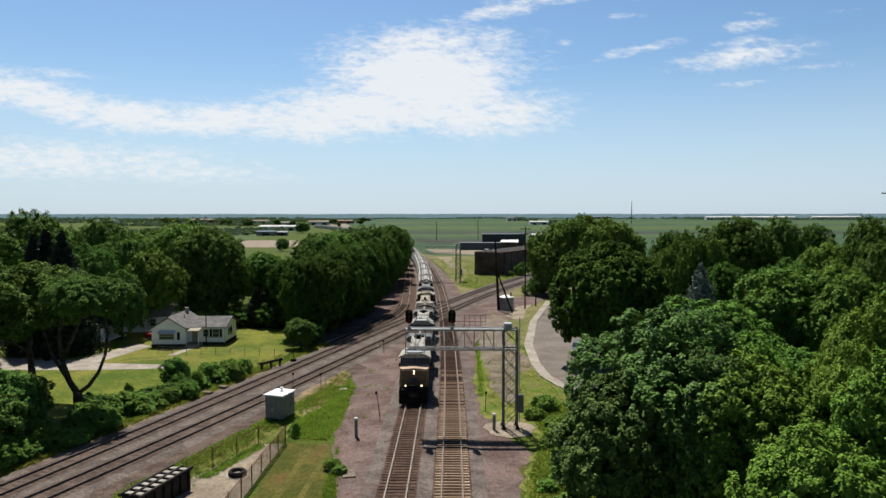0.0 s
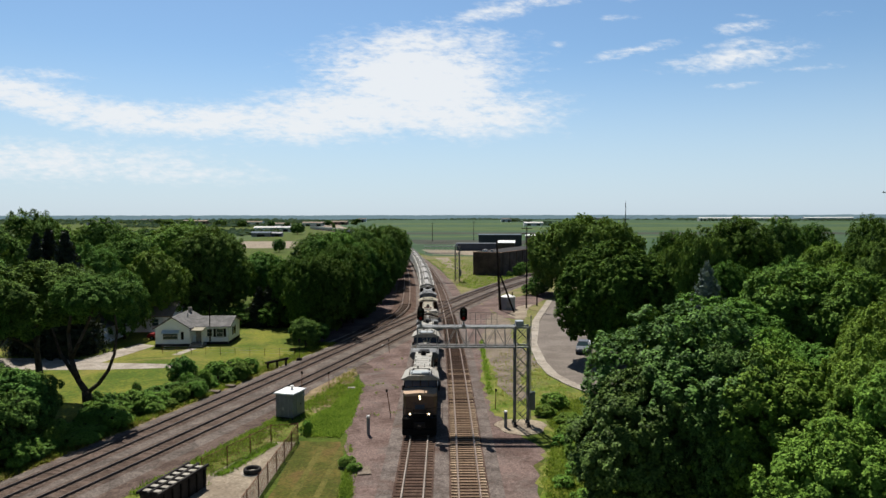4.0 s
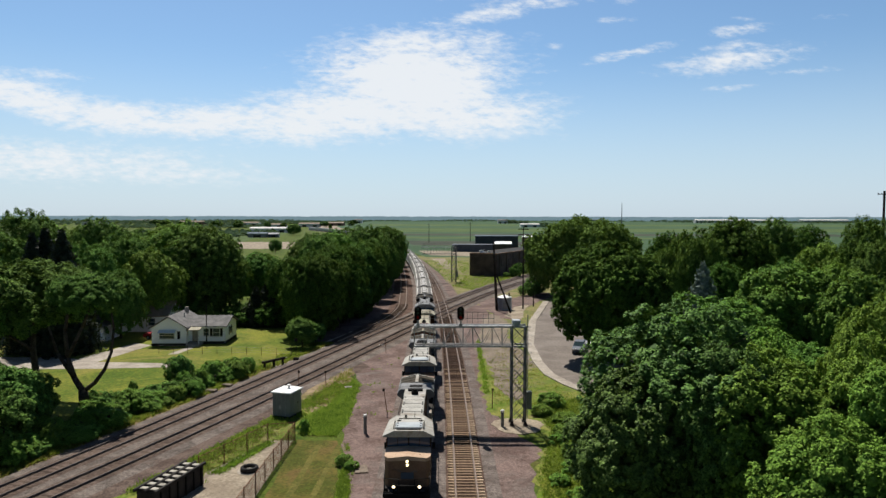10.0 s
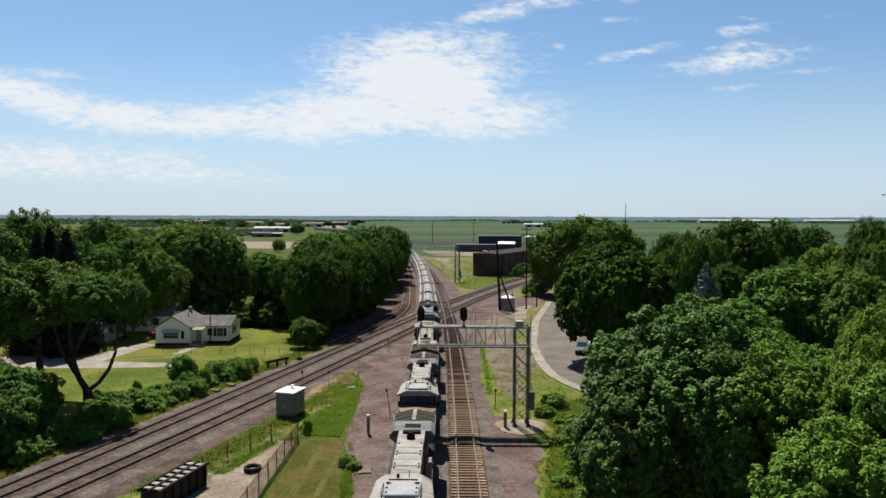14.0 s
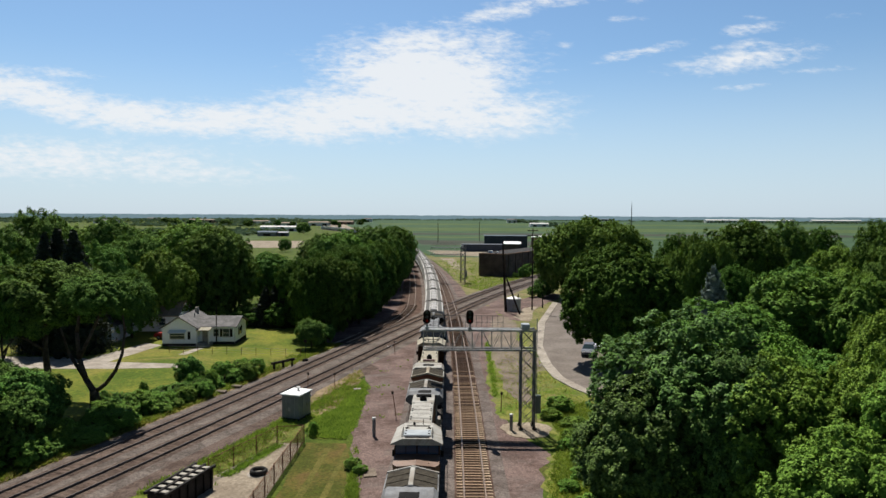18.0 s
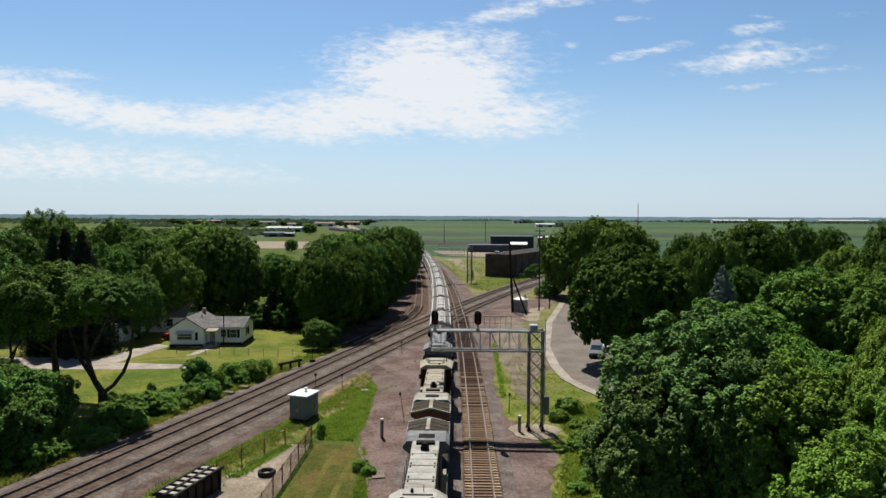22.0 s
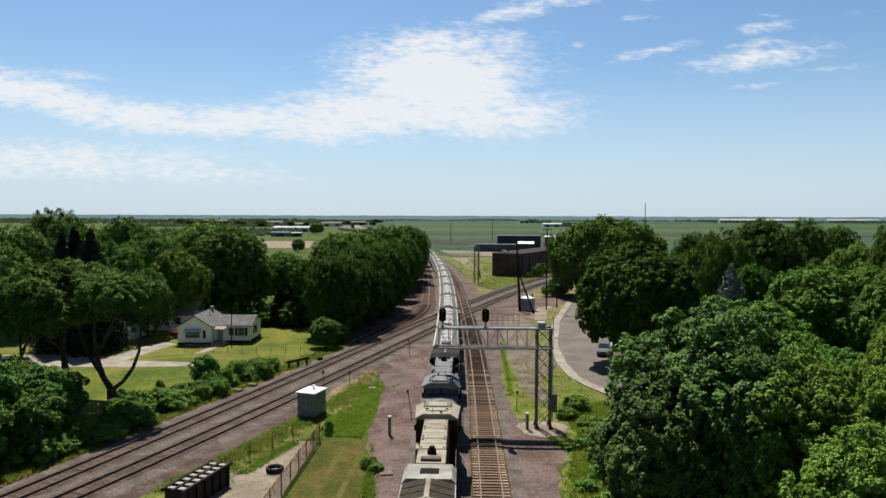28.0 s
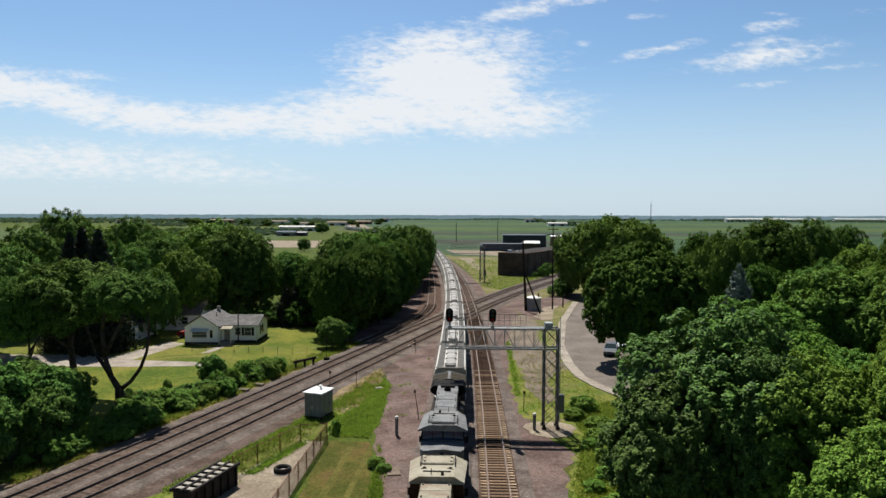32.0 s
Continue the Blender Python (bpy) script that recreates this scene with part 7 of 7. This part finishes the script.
def white_house():
    t = thing("house", "small white clapboard house with a grey roof and dark shutters", "house", pose(-37.3, 101.5, 0.0, 0, 0, 2.5))
    part("foundation", Shape().box(-5.85, -0.75, -0.05, 8.0, 0.0, 0.42).box(-0.75, 4.6, 1.55, 8.0, 0.0, 0.42), M["dark_steel"], t)
    g = Shape().prism([(-5.8, 0.4), (-0.8, 0.4), (-0.8, 2.75), (-3.3, 4.3), (-5.8, 2.75)], 0.0, 8.0, "y")
    part("front_wall", g, M["siding"], t)
    m = Shape().prism([(1.6, 0.4), (7.95, 0.4), (7.95, 2.75), (4.8, 3.72), (1.6, 2.75)], -0.8, 4.55, "x")
    part("main_wall", m, M["siding"], t)
    siding_lines(t, -5.78, -0.82, 0.0, 0.45, 2.7)
    siding_lines(t, -0.78, 4.53, 1.6, 0.45, 2.7)
    gable_roof(t, -5.8, -0.8, 0.0, 8.0, 2.75, 4.35, False, "shingle")
    gable_roof(t, -2.6, 4.55, 1.6, 7.95, 2.75, 3.78, True, "shingle")
    part("eave_trim", Shape().box(-0.7, 4.8, 1.22, 1.27, 2.5, 2.68), M["white"], t)
    window(t, -3.6, 1.15, 2.1, 0.95, 0.0)
    part("awning", Shape().hull([(-4.75, 0.0, 2.5), (-2.2, 0.0, 2.5), (-4.75, -0.75, 2.12), (-2.2, -0.75, 2.12), (-4.75, 0.0, 2.44), (-2.2, 0.0, 2.44), (-4.75, -0.75, 2.05), (-2.2, -0.75, 2.05)], [(0, 1, 3, 2), (4, 5, 7, 6), (0, 1, 5, 4), (2, 3, 7, 6), (0, 2, 6, 4), (1, 3, 7, 5)]), M["blue_wall"], t, "pale blue window awning")
    part("shutter", Shape().box(-2.05, -1.65, -0.06, -0.005, 1.05, 2.2, 0.01), M["black"], t, "dark window shutter")
    window(t, 1.7, 1.3, 0.75, 1.0, 1.6)
    window(t, 3.2, 1.2, 0.95, 1.15, 1.6, True)
    d = part("door", Shape().box(-0.35, 0.45, 1.52, 1.58, 0.45, 2.3, 0.01), M["timber"], t, "front door")
    part("handle", Shape().box(0.32, 0.38, 1.46, 1.52, 1.25, 1.4), M["dark_steel"], d)
    part("porch_roof", Shape().hull([(-0.7, 1.6, 2.62), (1.2, 1.6, 2.62), (-0.75, -0.35, 2.35), (1.25, -0.35, 2.35), (-0.7, 1.6, 2.74), (1.2, 1.6, 2.74), (-0.75, -0.35, 2.47), (1.25, -0.35, 2.47)], [(0, 1, 3, 2), (4, 5, 7, 6), (0, 1, 5, 4), (2, 3, 7, 6), (0, 2, 6, 4), (1, 3, 7, 5)]), M["loco_cream"], t, "cream porch roof")
    for x in (-0.62, 1.12):
        part("porch_post", Shape().box(x - 0.06, x + 0.06, -0.3, -0.18, 0.3, 2.4), M["white"], t)
    part("porch_floor", Shape().box(-0.75, 1.25, -0.4, 1.55, 0.0, 0.35, 0.02), M["concrete"], t)
    part("porch_step", Shape().box(-0.3, 0.7, -0.8, -0.4, 0.0, 0.18, 0.02), M["concrete"], t)
    part("chimney", Shape().box(-3.1, -2.6, 6.6, 7.1, 4.0, 5.0, 0.02), M["timber"], t)
    part("roof_vent", Shape().tube((-2.3, 4.0, 3.6), (-2.3, 4.0, 4.45), 0.09, sides=8), M["galv"], t)
    win = part("window", Shape().box(4.555, 4.6, 3.9, 4.9, 1.15, 2.35), M["white"], t)
    part("pane", Shape().box(4.601, 4.62, 4.0, 4.8, 1.25, 2.25), M["pane"], win)
    for y in (3.62, 5.18):
        part("shutter", Shape().box(4.555, 4.61, y - 0.18, y + 0.18, 1.1, 2.4, 0.01), M["black"], t, "dark window shutter")
    part("downpipe", Shape().tube((4.5, 1.5, 0.2), (4.5, 1.5, 2.5), 0.05, sides=6), M["white"], t)


white_house()


def garage_house():
    t = thing("garage", "white wooden garage with a pale roof behind trees", "garage", pose(-54.4, 103.4, 0.0, 0, 0, 2))
    part("wall", Shape().prism([(-3.0, 0.0), (2.6, 0.0), (2.6, 2.6), (-0.2, 4.2), (-3.0, 2.6)], 0.0, 7.5, "y"), M["siding"], t)
    siding_lines(t, -2.98, 2.58, 0.0, 0.1, 2.55)
    gable_roof(t, -3.0, 2.6, 0.0, 7.5, 2.6, 4.2, False, "shingle")
    part("garage_door", Shape().box(-1.4, 1.4, -0.06, -0.03, 0.05, 2.15, 0.01), M["white"], t)
    b = thing("house", "pale house with tan roof half hidden by trees", "house", pose(-52.0, 114, 0.0, 0, 0, 2))
    part("wall", Shape().prism([(0.0, 0.0), (7.0, 0.0), (7.0, 2.7), (3.5, 4.7), (0.0, 2.7)], -6.0, 6.0, "x"), M["siding"], b)
    gable_roof(b, -6, 6, 0.0, 7.0, 2.7, 4.7, True, "tan_roof")
    for x in (-3.5, 0.0, 3.5):
        window(b, x, 1.1, 1.0, 1.1, 0.0)
    c = thing("house", "pale blue house deep among the trees", "house", pose(46.0, 107, 0.0, 0, 0, -10))
    part("wall", Shape().prism([(0.0, 0.0), (8.0, 0.0), (8.0, 4.4), (4.0, 7.4), (0.0, 4.4)], -5.0, 5.0, "x"), M["blue_wall"], c)
    gable_roof(c, -5, 5, 0.0, 8.0, 4.4, 7.4, True, "slate_blue")
    for x in (-3, 0, 3):
        window(c, x, 1.2, 1.0, 1.2, 0.0)


garage_house()


def car(name, label, m, body, truck=False):
    t = thing(name, label, "car", m)
    b = Shape().prism([(-2.2, 0.35), (2.2, 0.35), (2.25, 0.75), (1.9, 0.98), (0.95, 1.02), (0.5, 1.0), (-2.1, 1.0), (-2.25, 0.7)], -0.88, 0.88, "x")
    part("body", b, M[body], t)
    c = Shape().hull([(x, y, z) for z, ys, xs in ((1.0, (-1.9, 1.05), 0.84), (1.5, (-1.5, 0.35), 0.66)) for y in ys for x in (-xs, xs)], [(0, 1, 3, 2), (4, 5, 7, 6), (0, 1, 5, 4), (2, 3, 7, 6), (0, 2, 6, 4), (1, 3, 7, 5)])
    part("cabin", c, M["pane"], t)
    part("roof", Shape().box(-0.66, 0.66, -1.48, 0.33, 1.48, 1.56, 0.03), M[body], t)
    for y in (-1.4, 1.4):
        for x in (-0.8, 0.8):
            w = part("wheel", Shape().tube((x - 0.11, y, 0.33), (x + 0.11, y, 0.33), 0.33, sides=16), M["rubber"], t)
            part("rim", Shape().tube((x - 0.12, y, 0.33), (x + 0.12, y, 0.33), 0.19, sides=12), M["galv"], w)
    for x in (-0.6, 0.6):
        part("headlight", Shape().box(x - 0.2, x + 0.2, 2.2, 2.26, 0.65, 0.8, 0.01), M["white"], t)
        part("tail_light", Shape().box(x - 0.2, x + 0.2, -2.27, -2.2, 0.7, 0.85, 0.01), M["red_paint"], t)


car("parked_car", "dark blue car parked at the street edge under a tree", pose(19.5, 97.2, 0.045, 0, 0, 165), "navy")
car("parked_car", "white car parked under a tree behind a dark one", pose(22.0, 101.5, 0.045, 0, 0, 160), "car_paint")
car("parked_car", "red car parked beside the white house", pose(-44.4, 107.2, 0.034, 0, 0, 80), "red_paint")


# ---------- works by the diagonal tracks ----------
def works():
    m = pose(17.6, 221.5, 0.0, 0, 0, -26.0)
    t = thing("brick_building", "dark brick industrial building beside the diagonal tracks", "building", m)
    part("wall", Shape().box(-9.6, 0.0, 0.0, 62.0, 0.0, 7.3, 0.05), M["brick"], t)
    part("parapet", Shape().box(-9.7, 0.1, -0.1, 62.1, 7.3, 7.55, 0.03), M["brick_tan"], t)
    part("roof", Shape().box(-9.4, -0.2, 0.2, 61.8, 7.5, 7.58), M["dark_steel"], t)
    for i in range(9):
        y = 4 + 6.3 * i
        w = part("window", Shape().box(0.0, 0.06, y, y + 2.2, 3.2, 5.2), M["dark_steel"], t)
        part("shutter", Shape().box(0.061, 0.08, y + 0.15, y + 2.05, 3.35, 5.05), M["brick"], w)
        part("pier", Shape().box(0.0, 0.25, y - 2.0, y - 1.5, 0.0, 7.2, 0.02), M["brick"], t)
    part("roof_box", Shape().box(-7.5, -6.3, 3, 4.2, 7.55, 8.3, 0.04), M["white"], t)
    part("roof_box", Shape().box(-5.0, -4.4, 4, 4.8, 7.55, 8.1, 0.04), M["white"], t)
    s = thing("steel_shed", "long navy steel shed behind the brick building", "building", pose(6.0, 380, 0.0, 0, 0, -2))
    part("wall", Shape().box(0.0, 27.0, 0.0, 9.0, 0.0, 3.9, 0.05), M["navy"], s)
    part("roof", Shape().box(-0.3, 27.3, -0.3, 9.3, 3.9, 4.15, 0.05), M["navy"], s)
    k = thing("loading_tower", "black steel-clad hall with a flat roof", "building", pose(19.3, 402, 0.0, 0, 0, -2))
    part("wall", Shape().box(0.0, 25.0, 0.0, 16, 0.0, 8.0, 0.05), M["hall"], k)
    part("roof", Shape().box(-0.2, 25.2, -0.2, 16.2, 8.0, 8.35, 0.05), M["slate_blue"], k)
    a = thing("annex_roof", "white-roofed annex among brick buildings", "building", pose(28.8, 330, 0.0, 0, 0, -6) @ Matrix.Diagonal((1.15, 1.0, 0.70, 1.0)))
    part("wall", Shape().box(-3.2, 3.6, 0.0, 14, 0.0, 9.0, 0.05), M["brick"], a)
    part("roof", Shape().hull([(-3.5, -0.3, 9.0), (3.9, -0.3, 9.0), (-3.5, 14.3, 9.0), (3.9, 14.3, 9.0), (-3.5, -0.3, 9.2), (3.9, -0.3, 9.2), (-3.5, 14.3, 10.2), (3.9, 14.3, 10.2)], [(0, 1, 3, 2), (4, 5, 7, 6), (0, 1, 5, 4), (2, 3, 7, 6), (0, 2, 6, 4), (1, 3, 7, 5)]), M["white"], a)
    h = thing("brick_hall", "tan brick hall behind the works", "building", pose(43, 345, 0.0, 0, 0, -8))
    part("wall", Shape().box(-3.0, 16.0, 0.0, 25, 0.0, 9.0, 0.05), M["brick_tan"], h)
    part("roof", Shape().box(-3.2, 16.2, -0.2, 25.2, 9.0, 9.4, 0.05), M["white"], h)
    for i in range(4):
        w = part("window", Shape().box(-1.5 + 4 * i, 0.8 + 4 * i, -0.06, 0.0, 5.5, 7.5), M["dark_steel"], h)
        part("pane", Shape().box(-1.3 + 4 * i, 0.6 + 4 * i, -0.08, -0.061, 5.7, 7.3), M["pane"], w)


works()


# ---------- town and farms out to the horizon ----------
def shed(x, y, w, d, h, mat, roof, label, turn=0.0):
    t = thing("shed", label, "shed", pose(x, y, 0.0, 0, 0, turn), "far buildings")
    part("wall", Shape().prism([(0.0, 0.0), (d, 0.0), (d, h * 0.75), (d / 2, h * 0.97), (0.0, h * 0.75)], -w / 2, w / 2, "x"), M[mat], t)
    s = Shape().prism([(-0.4, h * 0.74), (d / 2, h), (d + 0.4, h * 0.74), (d + 0.4, h * 0.78), (d / 2, h * 1.05), (-0.4, h * 0.78)], -w / 2 - 0.5, w / 2 + 0.5, "x")
    part("roof", s, M[roof], t)
    n = max(1, int(w / 14))
    for i in range(n):
        xx = -w / 2 + (i + 0.5) * w / n
        part("bay_door", Shape().box(xx - w / n * 0.2, xx + w / n * 0.2, -0.15, -0.02, 0.0, h * 0.5), M["dark_steel"], t)


for x, y, w, d, h, mat, roof, words, turn in (
    (-211, 840, 46, 16, 6.5, "white", "cover_white", "long white shed on the edge of town", 3), (-300, 1230, 36, 26, 7, "white", "tan_roof", "pale warehouse with a tan roof", 0), (-250, 1300, 40, 26, 8, "white", "tan_roof", "pale warehouse near the horizon", 6),
    (-232, 1500, 34, 26, 8, "brick_tan", "tan_roof", "far red-brown hall near the horizon", 0), (-171, 636, 17, 10, 4.8, "hut", "slate_blue", "low grey metal building", 4), (-157, 640, 9, 8, 4.2, "navy", "navy", "low blue metal building", 4), (-420, 1500, 40, 24, 8, "white", "tan_roof", "far pale shed near the horizon", 0),
    (-620, 1700, 60, 30, 9, "brick_tan", "tan_roof", "far tan roofs of the town", 2), (-760, 1500, 50, 20, 9, "white", "shingle", "far houses of the town", -4), (170, 1330, 36, 20, 7, "white", "cover_white", "far white farm shed", 0), (185, 2100, 30, 18, 12, "white", "shingle", "far white farmhouse near the horizon", 0),
    (-255, 2100, 24, 14, 12, "white", "shingle", "far white farmhouse near the horizon", 0), (1080, 2500, 330, 20, 12, "white", "cover_white", "very long white greenhouse", 4), (1500, 2700, 200, 20, 12, "white", "cover_white", "very long white greenhouse", 4), (420, 1010, 26, 12, 7, "white", "cover_white", "white farm shed behind the trees", 0),
    (320, 620, 14, 8, 5, "white", "cover_white", "white trailer shed behind the trees", 8), (-900, 2100, 70, 30, 10, "hut", "shingle", "far grey shed near the horizon", 0), (640, 3000, 110, 40, 11, "hut", "slate_blue", "far grey sheds near the horizon", 0),
):
    shed(x, y, w, d, h, mat, roof, words, turn)

mast = thing("radio_mast", "thin lattice radio mast on the horizon", "mast", pose(391, 1500, 0))
part("shaft", Shape().tube((0, 0, 0), (0, 0, 47), 0.9, 0.6, 6), M["dark_steel"], mast)
part("antenna", Shape().tube((0, 0, 47), (0, 0, 52), 0.3, 0.2, 6), M["dark_steel"], mast)


def far_woods():
    rng = np.random.default_rng(77)
    spots = []
    for y0, y1, x0, x1, n, h in ((2950, 3450, -350, 900, 420, 10), (2200, 3000, -2200, -300, 1600, 11), (1500, 2100, -1500, -380, 700, 12), (2300, 3100, 900, 2600, 1500, 10), (1150, 1400, -600, -330, 200, 9), (640, 800, -330, -190, 150, 8), (2050, 2150, -285, -262, 30, 14), (1280, 1400, 188, 300, 60, 10), (2080, 2140, 200, 260, 40, 14)):
        xs, ys = rng.uniform(x0, x1, n), rng.uniform(y0, y1, n)
        tall = h * (0.55 + 0.45 * np.sin(xs * 0.011) * np.sin(xs * 0.0037 + 1)) * rng.uniform(0.5, 1.0, n)
        for k in (0.25, 0.6, 0.95):
            spots.append(np.stack([xs + rng.normal(0, 3, n), ys, np.maximum(tall * k, 1.0)], 1))
    spots = np.concatenate(spots)
    outs = np.tile(np.array((0.0, -0.3, 1.0)), (len(spots), 1))
    me = leaf_mesh("far_woods", spots, outs, 9.0, M["far_leaf"], rng)
    tagged(part("far_woods", me, None), "dark belts of trees along the flat horizon", "woods", kind="stuff")


far_woods()


# trees standing among the sheds and farms
for x, y, w, h, kind, turn in (
    (-155, 720, 8, 12, "round_b", 20), (-148, 912, 2.6, 10, "round_b", 120), (-367, 1240, 9, 12, "round_d", 40), (-304, 1200, 7, 11, "round_b", 200), (-340, 1150, 8, 9, "round_d", 310), (-413, 1260, 12, 12, "round_b", 70), (-470, 1240, 9, 11, "round_d", 10),
    (-233, 1820, 10, 12, "round_d", 90), (-222, 1300, 9, 11, "round_b", 250), (-196, 700, 4, 6, "round_b", 160), (-540, 1330, 14, 12, "round_b", 280), (-272, 1180, 6, 9, "round_d", 130), (-188, 1420, 8, 8, "round_d", 60), (-620, 1500, 16, 13, "round_d", 330),
):
    plant(kind, "field_tree", x, y, w, h, turn, "trees on the edge of town", "leafy tree among far sheds on the plain")


def distance():
    """The last rise of the land, closing the horizon; its haze is painted as glowing blue."""
    s = Shape()
    n = 480
    edge = random.Random(8)
    for i in range(n + 1):
        a = math.radians(-60 + 120 * i / n)
        x, y = 3600 * math.sin(a), 3600 * math.cos(a)
        h = 22.2 + 0.3 * math.sin(11 * a + 1) + 0.3 * math.sin(37 * a) + 0.25 * math.sin(83 * a + 2) + 0.3 * math.sin(171 * a) + edge.uniform(-0.9, 0.9)
        s.v += [(x, y, -2.0), (x, y, h)]
        if i:
            k = 2 * i
            s.f.append((k - 2, k - 1, k + 1, k))
    ob = part("backdrop", s, M["painted_haze"])
    tagged(ob, "low wooded rise along the horizon, its blue haze painted as a glow", "distance", kind="structure")


distance()


def motions():
    """Keys of the train: every car follows the bend of the line."""
    times = [0, 1.5, 3, 4.5, 6, 7.5, 9, 11, 13, 15, 17, 18.5, 20, 22, 24, 26, 28, 30, 32]
    ys, ts = [c[1] for c in CAB_AT], [c[0] for c in CAB_AT]
    fitted = np.polyfit(ts, ys, 3)
    for ob, offset, reach, back in MOVING:
        rows = []
        for t in times:
            m = car_pose(float(np.polyval(fitted, t)) + offset, reach)
            rows.append((t, m @ pose(0, 0, 0, 0, 0, 180) if back else m))
        walk(ob, rows)


motions()
